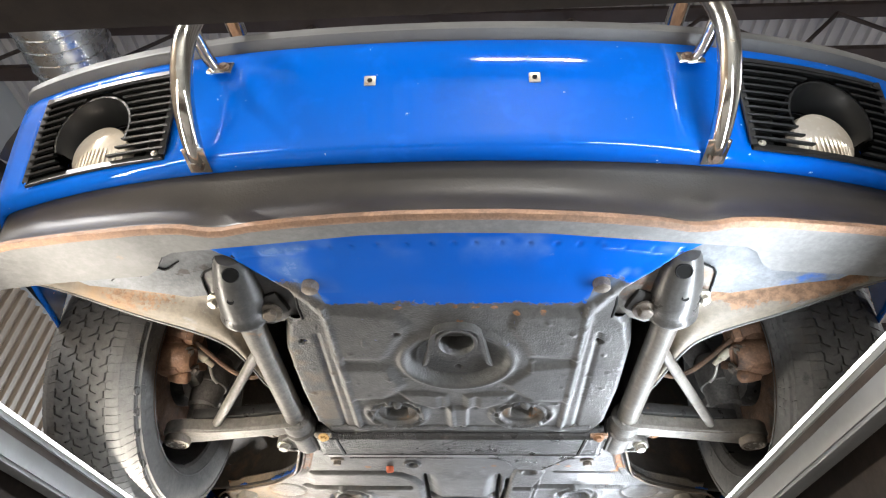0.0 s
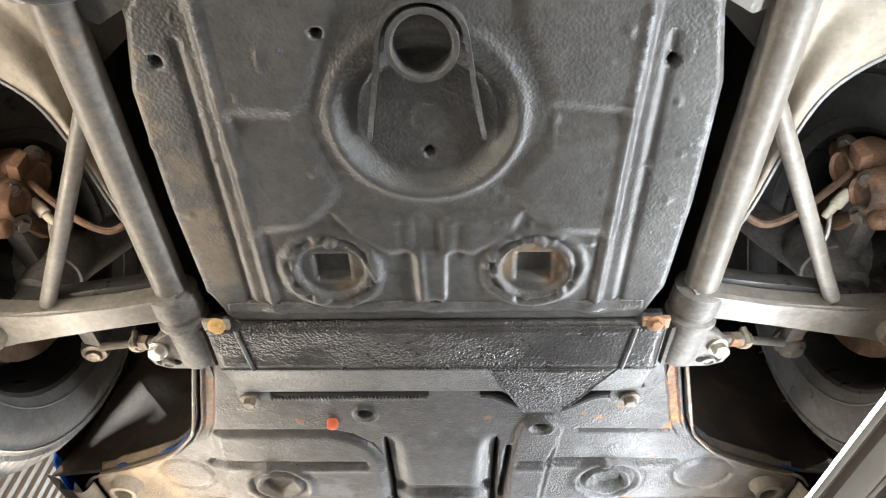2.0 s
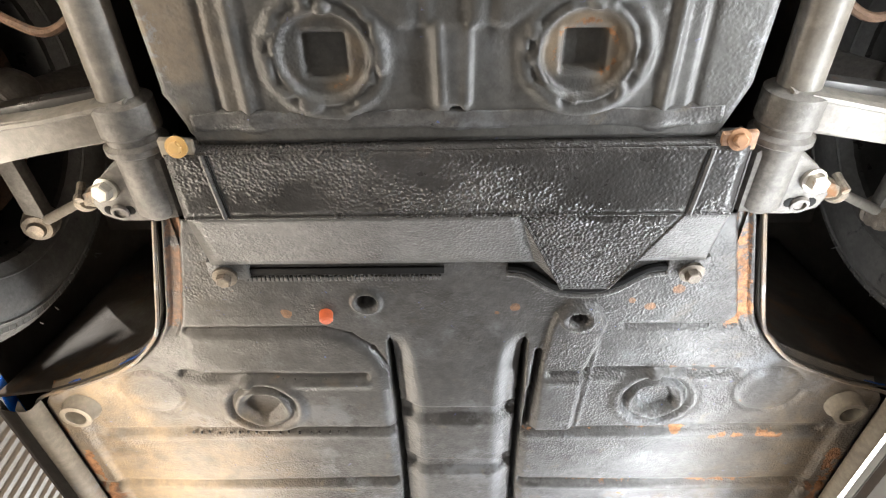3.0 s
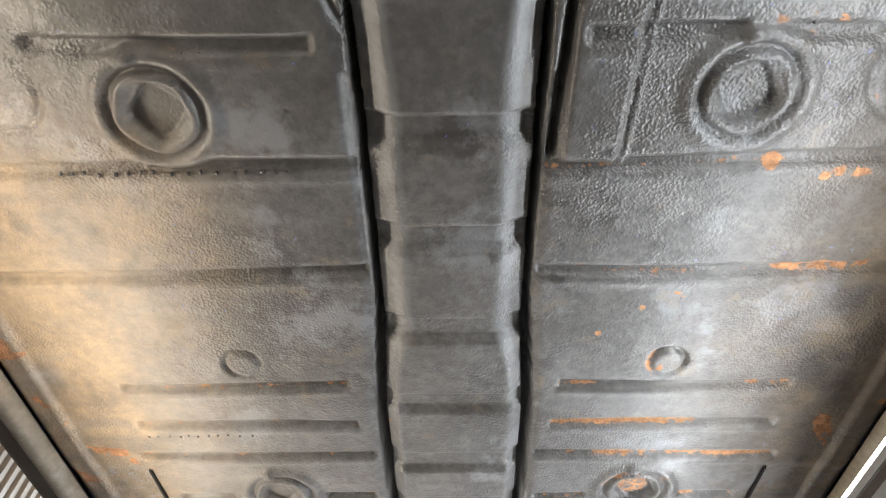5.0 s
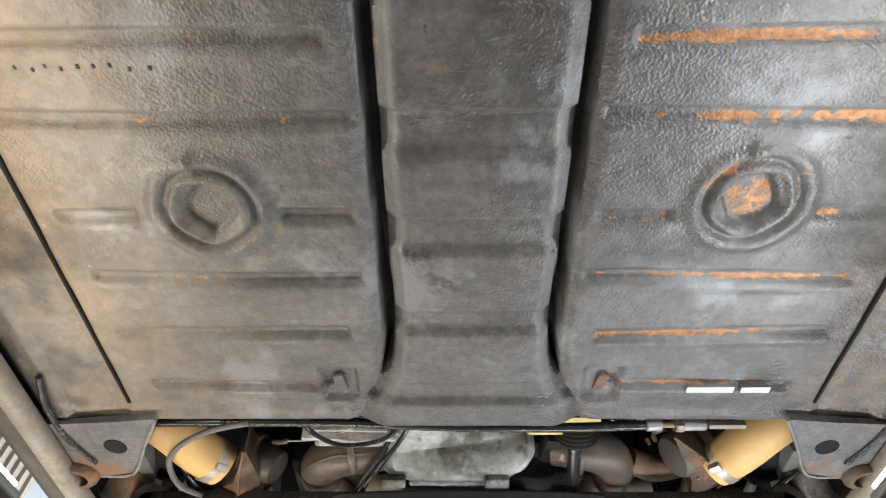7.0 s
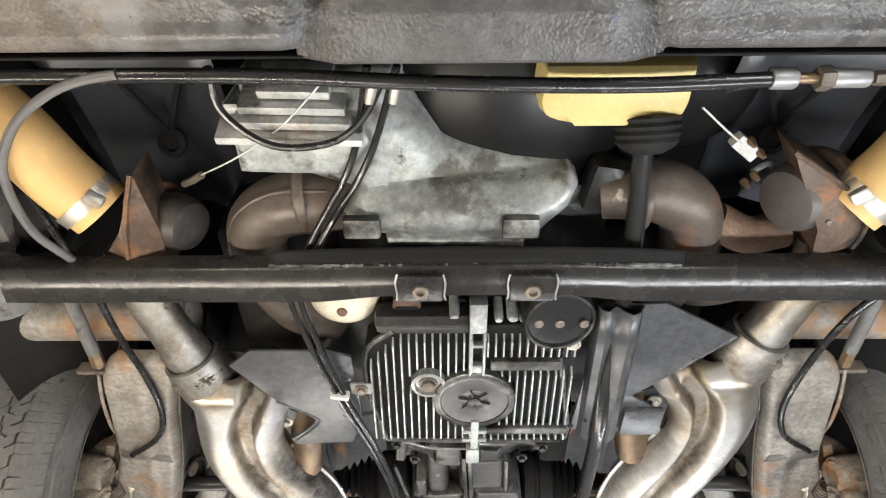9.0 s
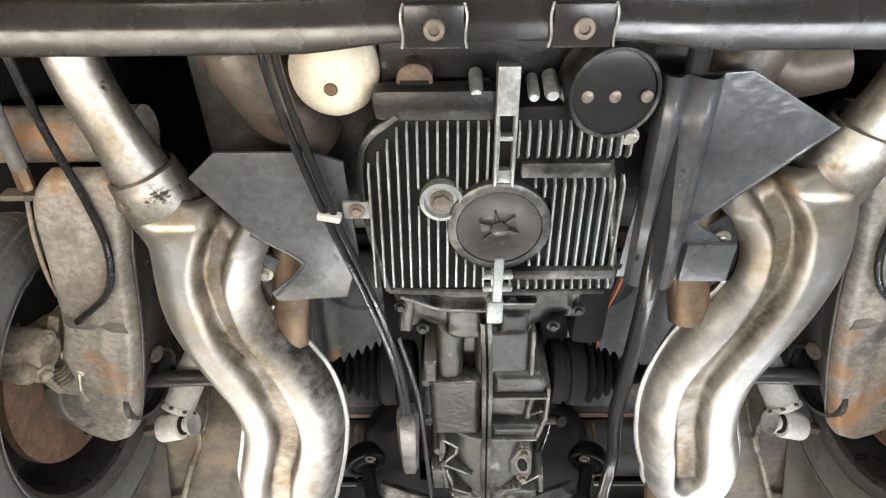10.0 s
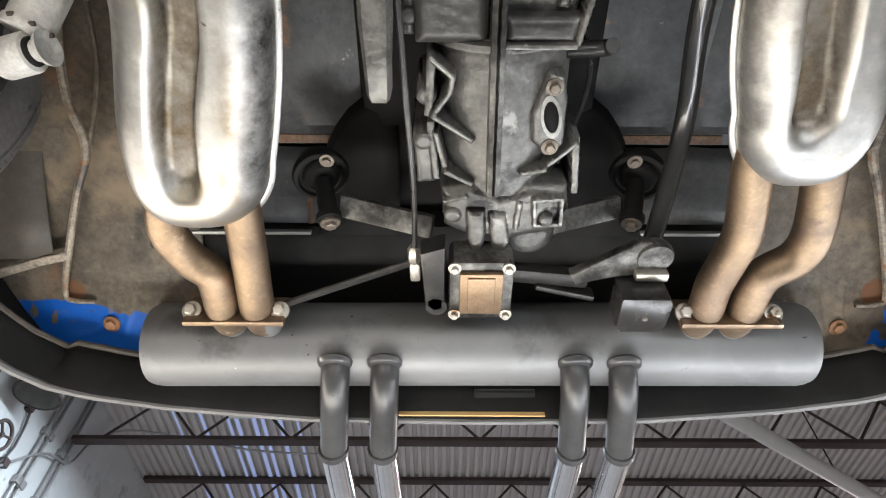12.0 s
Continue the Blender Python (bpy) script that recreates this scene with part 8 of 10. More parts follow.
# exhaust headers, heater valves and hoses on both banks
for s in (-1, 1):
    bm = bmesh.new()
    if s < 0:
        tube(bm, [(-.14, 2.922, 1.985), (-.19, 2.922, 1.978), (-.232, 2.926, 1.974), (-.260, 2.948, 1.972), (-.269, 2.985, 1.976), (-.270, 3.06, 1.99)], [0.036, 0.038, 0.039, 0.038, 0.036, 0.034], 22, 6)
    else:
        tube(bm, [(.155, 2.912, 1.985), (.19, 2.906, 1.978), (.228, 2.908, 1.974), (.258, 2.930, 1.972), (.272, 2.975, 1.976), (.274, 3.05, 1.99)], [0.034, 0.037, 0.039, 0.038, 0.036, 0.034], 22, 6)
    hd = part("exhaust_header", bm, "header", car, "scaled brown exhaust header pipe")
    bm = bmesh.new()
    tube(bm, [(s * 0.17, 2.895, 1.958), (s * 0.232, 2.893, 1.950), (s * 0.278, 2.922, 1.950), (s * 0.298, 2.97, 1.956), (s * 0.300, 3.02, 1.965)], 0.003, 8, 5)
    part("header_seam", bm, "header", hd)
    # welded patch and socket on the header
    bm = bmesh.new()
    lathe(bm, [(0.0405, 0.0), (0.043, 0.003), (0.043, 0.010), (0.0405, 0.013)], (s * 0.196, 2.914, 1.978), (s, 0.04, -0.1), 26, False)
    part("header_collar", bm, "header", hd)
    if s > 0:
        bm = bmesh.new()
        box(bm, (0.158, 2.900, 1.985), (0.052, 0.066, 0.05), 0.012, pose(0, 0, 0, 0, 0, 10))
        part("port_box", bm, "oily", hd, "oily black port flange")
        bm = bmesh.new()
        tube(bm, [(0.30, 2.955, 1.985), (0.345, 2.975, 1.98), (0.39, 2.97, 1.985)], 0.024, 14, 4)
        part("header_branch", bm, "rust_iron", hd, "orange rusty branch pipe")
        bm = bmesh.new()
        tube(bm, [(0.25, 3.02, 1.99), (0.30, 3.06, 1.985), (0.36, 3.05, 1.985)], 0.03, 14, 4)
        part("header_branch", bm, "header", hd)
    bm = bmesh.new()
    tube(bm, [(s * 0.285, 2.99, 2.0), (s * 0.262, 3.045, 1.985), (s * 0.232, 3.10, 1.985), (s * 0.19, 3.14, 2.0)], [0.036, 0.040, 0.038, 0.03], 18, 4)
    part("header_collector", bm, "header", hd, "rust-brown header branch")
    # heater valve: rusty flap box, dome can, hose with clamp
    oy = 0.0 if s < 0 else -0.022
    bm = bmesh.new()
    if s < 0:
        low = [(.378, 2.860, 1.940), (.408, 2.930, 1.922), (.468, 3.000, 1.948), (.410, 3.010, 1.918), (.374, 3.000, 1.940), (.366, 2.940, 1.936)]
    else:
        low = [(.352, 2.846, 1.958), (.392, 2.864, 1.940), (.440, 2.900, 1.934), (.452, 2.945, 1.936), (.438, 2.995, 1.938), (.405, 2.992, 1.930), (.392, 2.930, 1.926)]
    vb = [bm.verts.new((s * x, y, z)) for x, y, z in low]
    vt = [bm.verts.new((s * x * 1.01, y, z + 0.055)) for x, y, z in low]
    n_low = len(low)
    crown = bm.verts.new((s * (.402 if s < 0 else .412), 2.962 if s < 0 else 2.925, 1.917))
    for a in range(n_low):
        b = (a + 1) % n_low
        bm.faces.new((vb[a], vb[b], crown))
        bm.faces.new((vb[a], vb[b], vt[b], vt[a]))
    bmesh.ops.recalc_face_normals(bm, faces=bm.faces)
    hv = part("heater_valve", bm, "flap_brown", car, "scorched brown heater flap box with a drum", 35)
    bm = bmesh.new()
    dr = 0.034 if s < 0 else 0.041
    lathe(bm, [(dr * 0.9, -0.03), (dr, -0.012), (dr * 1.02, 0.0), (dr * 0.98, 0.014), (dr * 0.86, 0.024), (dr * 0.5, 0.028), (0.0, 0.029)], (s * (0.362 if s < 0 else 0.386), 2.945 + oy * 1.5, 1.972), (-s * 0.86, 0.05, -0.42), 32, False)
    part("valve_drum", bm, "drum_dark" if s < 0 else "drum_grey", hv, "round scorched flap drum")
    bm = bmesh.new()
    dc = V((s * (0.362 if s < 0 else 0.386), 2.945 + oy * 1.5, 1.972))
    lathe(bm, [(dr * 0.95, -0.04), (dr * 1.22, -0.038), (dr * 1.26, -0.032), (dr * 1.22, -0.026), (dr * 1.02, -0.022)], dc, (-s * 0.86, 0.05, -0.42), 32, False)
    part("drum_flange", bm, "flap_brown", hv, "rusty flange behind the drum")
    bm = bmesh.new()
    ridge_line = [(-.379, 2.860, 1.938), (-.398, 2.925, 1.921), (-.411, 3.008, 1.917)] if s < 0 else [(.352, 2.846, 1.956), (.398, 2.872, 1.936), (.440, 2.903, 1.932), (.451, 2.946, 1.934), (.437, 2.993, 1.936)]
    tube(bm, ridge_line, 0.0032, 8, 4)
    part("box_fold", bm, "flap_brown", hv)
    bolt("valve_screw", (s * 0.400, 2.94 + oy, 1.928), (0, 0, -1), 0.004, 0.005, "bolt_dark", hv)
    bm = bmesh.new()
    tube(bm, [(s * 0.61, 2.72, 1.985), (s * 0.545, 2.755, 1.962), (s * 0.492, 2.81, 1.948), (s * 0.462, 2.865, 1.945), (s * 0.43, 2.91, 1.945)], 0.037, 22, 6)
    hs = part("heater_hose", bm, "hose_tan", car, "thick tan heater hose with a steel clamp")
    bm = bmesh.new()
    tube(bm, [(s * 0.447, 2.89, 1.945), (s * 0.438, 2.902, 1.945)], 0.0388, 24, 1, True)
    part("hose_clamp", bm, "bolt", hs, "slotted steel hose clamp")
    bm = bmesh.new()
    box(bm, (s * 0.415, 2.878, 1.918), (0.014, 0.02, 0.012), 0.003, pose(0, 0, 0, 0, 20, s * 50))
    part("clamp_screw", bm, "bolt", hs)
    # pipe down from the valve to the heat exchanger
    bm = bmesh.new()
    dy = 0.0 if s < 0 else -0.045
    tube(bm, [(s * 0.425, 2.97, 1.955), (s * 0.418, 3.035 + dy * .3, 1.945), (s * 0.402, 3.10 + dy * .6, 1.940), (s * 0.380, 3.175 + dy, 1.938)], [0.027, 0.027, 0.0275, 0.034], 20, 6)
    part("warm_air_pipe", bm, "hx_pipe", car, "heat-stained steel air pipe")
    # heat exchanger: twin fused lobes bent in a long S with a seam flange
    if s < 0:
        outer = [(-.381, 3.165, .030), (-.366, 3.205, .036), (-.360, 3.239, .039), (-.366, 3.277, .038), (-.372, 3.318, .038), (-.370, 3.363, .039), (-.358, 3.41, .041), (-.341, 3.462, .041), (-.325, 3.517, .039), (-.320, 3.578, .039), (-.333, 3.644, .041), (-.350, 3.71, .042), (-.357, 3.762, .041)]
        inner_l = [(-.235, 3.195, .028), (-.262, 3.222, .029), (-.287, 3.246, .029), (-.302, 3.280, .028), (-.309, 3.318, .0275), (-.302, 3.363, .031), (-.279, 3.41, .038), (-.258, 3.462, .041), (-.247, 3.517, .040), (-.244, 3.578, .039), (-.253, 3.644, .040), (-.268, 3.71, .042), (-.280, 3.762, .041)]
    else:
        outer = [(.358, 3.130, .030), (.360, 3.170, .036), (.366, 3.206, .041), (.376, 3.242, .039), (.380, 3.28, .037), (.377, 3.321, .035), (.367, 3.365, .035), (.350, 3.413, .036), (.333, 3.464, .037), (.329, 3.519, .038), (.339, 3.579, .038), (.355, 3.630, .039), (.366, 3.672, .038), (.371, 3.70, .036)]
        inner_l = [(.245, 3.160, .028), (.272, 3.190, .029), (.298, 3.212, .029), (.315, 3.245, .027), (.322, 3.282, .026), (.316, 3.321, .028), (.297, 3.365, .035), (.279, 3.413, .037), (.265, 3.464, .035), (.261, 3.519, .035), (.268, 3.579, .037), (.279, 3.630, .039), (.291, 3.672, .039), (.300, 3.70, .038)]
    if s < 0:
        valley = [(-.285, 3.165), (-.296, 3.198), (-.320, 3.245), (-.334, 3.29), (-.330, 3.365), (-.306, 3.44), (-.290, 3.517), (-.290, 3.592), (-.316, 3.68), (-.326, 3.735), (-.328, 3.757)]
        tip = V((-.328, 3.838, 0))
    else:
        valley = [(.272, 3.13), (.290, 3.163), (.327, 3.217), (.339, 3.281), (.328, 3.346), (.303, 3.41), (.287, 3.477), (.293, 3.552), (.308, 3.620), (.317, 3.668), (.319, 3.682)]
        tip = V((.340, 3.778, 0))
    O = smooth_path([(x + s * r, y, 0) for x, y, r in outer], 6)
    I = smooth_path([(x - s * r * 0.9, y, 0) for x, y, r in inner_l], 6)
    mid_end = (O[-1] + I[-1]) / 2
    turn_rows = [radians(90 * k / 12) for k in range(1, 13)]
    O += [mid_end + (O[-1] - mid_end) * math.cos(a) ** 0.8 + (tip - mid_end) * math.sin(a) for a in turn_rows[:-1]] + [tip]
    n_body = len(I)
    I += [mid_end + (I[n_body - 1] - mid_end) * math.cos(a) ** 0.8 + (tip - mid_end) * math.sin(a) for a in turn_rows[:-1]] + [tip]
    rim_line = O + I[-2::-1]
    ACROSS = [0.5 - 0.5 * math.cos(math.pi * k / 52) for k in range(53)]
    PX = np.array([[o.x + (i_.x - o.x) * u for u in ACROSS] for o, i_ in zip(O, I)])
    PY = np.array([[o.y + (i_.y - o.y) * u for u in ACROSS] for o, i_ in zip(O, I)])

    def line_distance(pts):
        d = np.full(PX.shape, 1e9)
        for p, q in zip(pts, pts[1:]):
            ex, ey = q[0] - p[0], q[1] - p[1]
            t = np.clip(((PX - p[0]) * ex + (PY - p[1]) * ey) / (ex * ex + ey * ey + 1e-12), 0, 1)
            d = np.minimum(d, np.hypot(PX - p[0] - t * ex, PY - p[1] - t * ey))
        return d

    d_rim, d_val = line_distance([(p.x, p.y) for p in rim_line]), line_distance([(p.x, p.y) for p in smooth_path([(*q, 0) for q in valley], 4)])
    bulge = np.sqrt(1 - (1 - np.clip(d_rim / 0.038, 0, 1)) ** 2)
    floor_w = 0.011 + 0.004 * smoothstep(3.3, 3.5, PY)
    ridge = smoothstep(floor_w, floor_w + 0.010, d_val)
    TIN_EDGE = [(-.328, 3.148), (-.278, 3.216), (-.232, 3.25), (-.15, 3.27), (-.15, 3.05), (-.30, 3.05)] if s < 0 else [(.344, 3.094), (.226, 3.211), (.25, 3.25), (.15, 3.27), (.15, 3.0), (.30, 3.0)]
    groove = 0.66 - 0.22 * smoothstep(-0.10, 0.02, PY - valley[-1][1])
    PZ = 1.932 - (0.041 + 0.005 * smoothstep(3.3, 3.6, PY)) * bulge * (1 - groove * (1 - ridge ** 0.8))
    PZ += 0.034 * smoothstep(0.022, 0.0, polygon_distance(PX, PY, TIN_EDGE)) + 0.035 * smoothstep(3.20, 3.165, PY + (0.0 if s < 0 else 0.035))
    PZ += 0.0012 * (field_noise(PX, PY, 22, 61) - 0.5) * bulge
    stain_n = 0.55 * field_noise(PX, PY, 14, 62 + s) + 0.45 * field_noise(PX, PY, 52, 64)
    tint = 1.0 * np.exp(-(d_val / 0.021) ** 6) * smoothstep(0.1, 0.4, stain_n + 0.1) + 0.6 * smoothstep(0.55, 0.8, field_noise(PX, PY, 9, 66 + s))
    tint += (0.55 if s < 0 else 0.3) * np.exp(-((line_distance([(p.x, p.y) for p in I[28:n_body]]) - 0.036) / 0.010) ** 2) * smoothstep(0.2, 0.5, stain_n)
    tint += 0.8 * smoothstep(3.26, 3.16, PY) * smoothstep(0.25, 0.55, stain_n)
    # dark spots, and a line that paints the shade in the valley's crease
    darkening = 0.75 * np.exp(-((d_val - floor_w - 0.002) / 0.0028) ** 2) * smoothstep(0.30, 0.5, stain_n) + 0.4 * np.exp(-(d_val / 0.02) ** 4) * smoothstep(0.5, 0.66, stain_n)
    # inner flank: soot and the shade there in one dark tone
    flank = line_distance([(p.x, p.y) for p in I[28:n_body]])
    darkening += (1.0 if s < 0 else 0.6) * smoothstep(0.034 if s < 0 else 0.022, 0.010, flank + 0.016 * (stain_n - 0.5)) * smoothstep(0.18, 0.36, stain_n)
    me = bpy.data.meshes.new("heat_exchanger")
    ny_, nx_ = PX.shape
    idx = np.arange(nx_ * ny_).reshape(ny_, nx_)
    quads = np.stack([idx[:-1, :-1], idx[1:, :-1], idx[1:, 1:], idx[:-1, 1:]], -1).reshape(-1, 4)
    me.from_pydata(np.stack([PX.ravel(), PY.ravel(), PZ.ravel()], 1).tolist(), [], quads.tolist())
    for nm, arr in (("tint", tint), ("darkening", darkening)):
        me.attributes.new(nm, "FLOAT", "POINT").data.foreach_set("value", np.clip(arr, 0, 1).ravel().astype(np.float32))
    me.materials.append(M["hx"])
    me.shade_smooth()
    hx = new("heat_exchanger", me)
    hx.parent = car
    tagged(hx, "bright stainless heat exchanger with a browned valley between two pressed lobes")
    thicken(hx, 0.0015)
    # upper half shell, out of sight above the flange
    bm = bmesh.new()
    strip(bm, [[(float(PX[j, i]), float(PY[j, i]), 1.936 + 0.035 * float(bulge[j, i])) for i in range(0, nx_, 4)] for j in range(0, ny_, 3)])
    part("upper_shell", bm, "hx", hx)
    # collar where the air pipe enters
    bm = bmesh.new()
    cdy = 0.0 if s < 0 else -0.045
    lathe(bm, [(0.034, -0.002), (0.0385, 0.0), (0.0395, 0.012), (0.041, 0.016), (0.0415, 0.05), (0.040, 0.075), (0.034, 0.085)], (s * 0.386, 3.150 + cdy, 1.938), (-s * 0.28, 1, -0.02), 30, False)
    part("pipe_collar", bm, "hx_pipe", hx, "heat-stained collar")
    bolt("collar_bolt", (s * 0.398, 3.172 + cdy, 1.902), (s * 0.4, -0.2, -1), 0.006, 0.006, "bolt_dark", hx)
    # seam flange round the outline
    line = [V((p.x, p.y, 1.934)) for p in O[2:] + I[-2:27:-1]]
    bm = bmesh.new()
    rows = [[], []]
    for k, p in enumerate(line):
        d = line[min(k + 1, len(line) - 1)] - line[max(k - 1, 0)]
        nrm = V((d.y, -d.x, 0)).normalized() * (1 if s < 0 else -1)
        rows[0].append(p + nrm * 0.004)
        rows[1].append(p - nrm * 0.007)
    strip(bm, rows)
    thicken(part("seam_flange", bm, "hx", hx, "thin welded seam flange"), 0.003)
    # stub from the cylinder head into the exchanger
    bm = bmesh.new()
    tube(bm, [(s * 0.250, 3.26 + dy, 1.975), (s * 0.252, 3.33 + dy * .6, 1.955), (s * 0.264, 3.41 + dy * .8, 1.938)], 0.0265, 18, 4)
    part("inlet_stub", bm, "tinted_pipe", hx, "browned inlet stub")
    bm = bmesh.new()
    box(bm, (s * 0.388, 3.175 + dy, 1.918), (0.018, 0.03, 0.012), 0.004, pose(0, 0, 0, 0, 0, -s * 25))
    part("flange_ear", bm, "hx", hx)
    # down pipes and muffler flange
    a = [(-.362, 3.77), (-.380, 3.834), (-.381, 3.866), (-.366, 3.900), (-.343, 3.928), (-.343, 3.985)] if s < 0 else [(.297, 3.71), (.300, 3.757), (.316, 3.850), (.311, 3.897), (.304, 3.94), (.304, 3.985)]
    b = [(-.283, 3.77), (-.287, 3.833), (-.292, 3.911), (-.297, 3.985)] if s < 0 else [(.372, 3.71), (.382, 3.761), (.401, 3.852), (.394, 3.893), (.362, 3.925), (.356, 3.985)]
    for p in (a, b):
        bm = bmesh.new()
        tube(bm, [(*q, 1.932) for q in p] + [(p[-1][0], 4.02, 1.945)], 0.0232, 18, 6)
        part("down_pipe", bm, "tinted_pipe", hx, "gold and brown tinted down pipe")
    bm = bmesh.new()
    xa, xb = (-.392, -.258) if s < 0 else (.268, .402)
    box(bm, ((xa + xb) / 2, 3.99, 1.932), (xb - xa, 0.008, 0.05), 0.002)
    part("pipe_flange", bm, "tinted_pipe", hx, "flat pipe flange")
    for bx in (xa + 0.008, xb - 0.008):
        bolt("flange_bolt", (bx, 3.985, 1.928), (0, -0.8, -0.5), 0.008, 0.012, "bolt", hx, "bright flange bolt")

# engine tin beside the sump
bm = bmesh.new()
plate(bm, [(-0.328, 3.148), (-0.294, 3.118), (-0.193, 3.119), (-0.160, 3.13), (-0.155, 3.25), (-0.175, 3.318), (-0.262, 3.325), (-0.268, 3.31), (-0.235, 3.285), (-0.222, 3.268), (-0.232, 3.25), (-0.278, 3.218)], 1.918, 1.922, 0.0015)
tin = part("engine_tin", bm, "tin", car, "grey sheet-metal engine tin plate")
bm = bmesh.new()
tube(bm, [(-0.276, 3.222, 1.921), (-0.226, 3.258, 1.921), (-0.224, 3.275, 1.921), (-0.262, 3.315, 1.921)], 0.004, 8, 5)
part("tin_fold", bm, "tin", tin)
bm = bmesh.new()
box(bm, (-0.285, 3.288, 1.945), (0.04, 0.045, 0.006), 0.002, pose(0, 0, 0, 0, 0, 35))
part("tin_bracket", bm, "tin", tin)
bolt("tin_bolt", (-0.28, 3.30, 1.943), (0, 0, -1), 0.007, 0.008, "bolt", tin)
bm = bmesh.new()
plate(bm, [(0.165, 3.04), (0.242, 3.035), (0.344, 3.094), (0.226, 3.211), (0.246, 3.222), (0.276, 3.247), (0.284, 3.297), (0.150, 3.288)], 1.918, 1.922, 0.0015)
tin2 = part("engine_tin", bm, "tin", car, "grey engine tin with a long pressed channel")
bm = bmesh.new()
rows = []
for dx, dz in ((-0.026, 0.006), (-0.020, -0.008), (-0.012, -0.012), (-0.005, -0.004), (0.0, -0.002), (0.006, -0.010), (0.016, -0.018), (0.026, -0.012), (0.033, 0.0)):
    rows.append([(0.180 + dx + (y - 3.036) * 0.02, y, 1.916 + dz) for y in (3.036, 3.1, 3.2, 3.292)])
strip(bm, rows)
thicken(part("tin_channel", bm, "tin", tin2, "long rounded channel"), 0.002)
bm = bmesh.new()
tube(bm, [(0.344, 3.094, 1.92), (0.285, 3.153, 1.92), (0.226, 3.211, 1.92)], 0.003, 8, 1)
part("tin_fold", bm, "tin", tin2)
bm = bmesh.new()
box(bm, (0.25, 3.262, 1.914), (0.058, 0.055, 0.012), 0.005)
part("tin_step", bm, "tin", tin2)
bm = bmesh.new()
box(bm, (0.285, 3.24, 1.945), (0.04, 0.05, 0.006), 0.002, pose(0, 0, 0, 0, 0, -35))
part("tin_bracket", bm, "tin", tin2)
bolt("tin_bolt", (0.272, 3.246, 1.938), (0, 0, -1), 0.007, 0.008, "bolt", tin2)
for x, y in ((0.146, 3.262), (0.168, 3.25)):
    bm = bmesh.new()
    lathe(bm, [(0.005, 0), (0.0, 0.0006)], (x, y, 1.9055), (0, 0, -1), 12, False)
    part("tin_hole", bm, "bay_black", tin2)

# black cross bar under the engine
bm = bmesh.new()
rows = []
for x in [-0.56 + i * 0.02 for i in range(57)]:
    bow = 0.010 * (smoothstep(-0.19, -0.085, x) * smoothstep(0.20, 0.095, x))
    y0 = 2.962 - bow * 0.3
    y1 = 3.006 - bow
    rows.append([(x, y0, 1.925), (x, y0 - 0.001, 1.902), (x, y0 + 0.002, 1.897), (x, y0 + 0.018, 1.8905), (x, y0 + 0.022, 1.889), (x, y1 - 0.003, 1.888), (x, y1, 1.891), (x, y1, 1.925)])
strip(bm, rows, True)
bmesh.ops.holes_fill(bm, edges=[e for e in bm.edges if len(e.link_faces) == 1])
bar = part("cross_bar", bm, "black_gloss", car, "black painted steel bar across under the engine")
bm = bmesh.new()
rng = random.Random(8)
line = [(-0.235 + 0.0033 * k, 2.9612 + rng.uniform(-0.0006, 0.0006), 1.903 + rng.uniform(-0.0008, 0.0008)) for k in range(144)]
tube(bm, line, [rng.uniform(0.0018, 0.0036) for _ in line], 7, 1)
part("weld_bead", bm, "alu_dirty", bar, "rough silvery weld bead")
bm = bmesh.new()
gx = [-0.235 + 0.475 * k / 30 for k in range(31)]
strip(bm, [[(x, 2.9605 - 0.016 * t, 1.904 + 0.014 * t * (0.25 + 0.75 * math.sin(math.pi * (x + 0.235) / 0.475) ** 0.6)) for x in gx] for t in (0, 0.4, 0.8, 1.0)])
thicken(part("bar_gusset", bm, "bay_black", bar, "black humped stiffening plate"), 0.003)
for x in (-0.061, 0.067):
    bm = bmesh.new()
    box(bm, (x, 2.981, 1.8865), (0.052, 0.038, 0.006), 0.003)
    sd = part("bar_saddle", bm, "black_gloss", bar, "welded saddle plate with a socket bolt")
    for e in (-1, 1):
        bm = bmesh.new()
        tube(bm, [(x + e * 0.026, 2.962, 1.888), (x + e * 0.0285, 2.972, 1.885), (x + e * 0.027, 2.99, 1.885), (x + e * 0.0285, 3.0, 1.888)], 0.0014, 6, 4)
        part("saddle_weld", bm, "alu", sd)
    bm = bmesh.new()
    lathe(bm, [(0.0095, 0), (0.0095, 0.005), (0.0085, 0.006), (0.005, 0.006), (0.0045, 0.002), (0.0, 0.002)], (x, 2.982, 1.884), (0, 0, -1), 20, False)
    part("socket_bolt", bm, "bolt_dark", bar)
for s in (-1, 1):
    bm = bmesh.new()
    lathe(bm, [(0.03, -0.03), (0.034, -0.02), (0.034, 0.02), (0.03, 0.03), (0.014, 0.03), (0.014, -0.03)], (s * 0.57, 3.0, 1.915), (0.0, 1, 0), 24)
    part("bar_bush", bm, "rubber", bar)

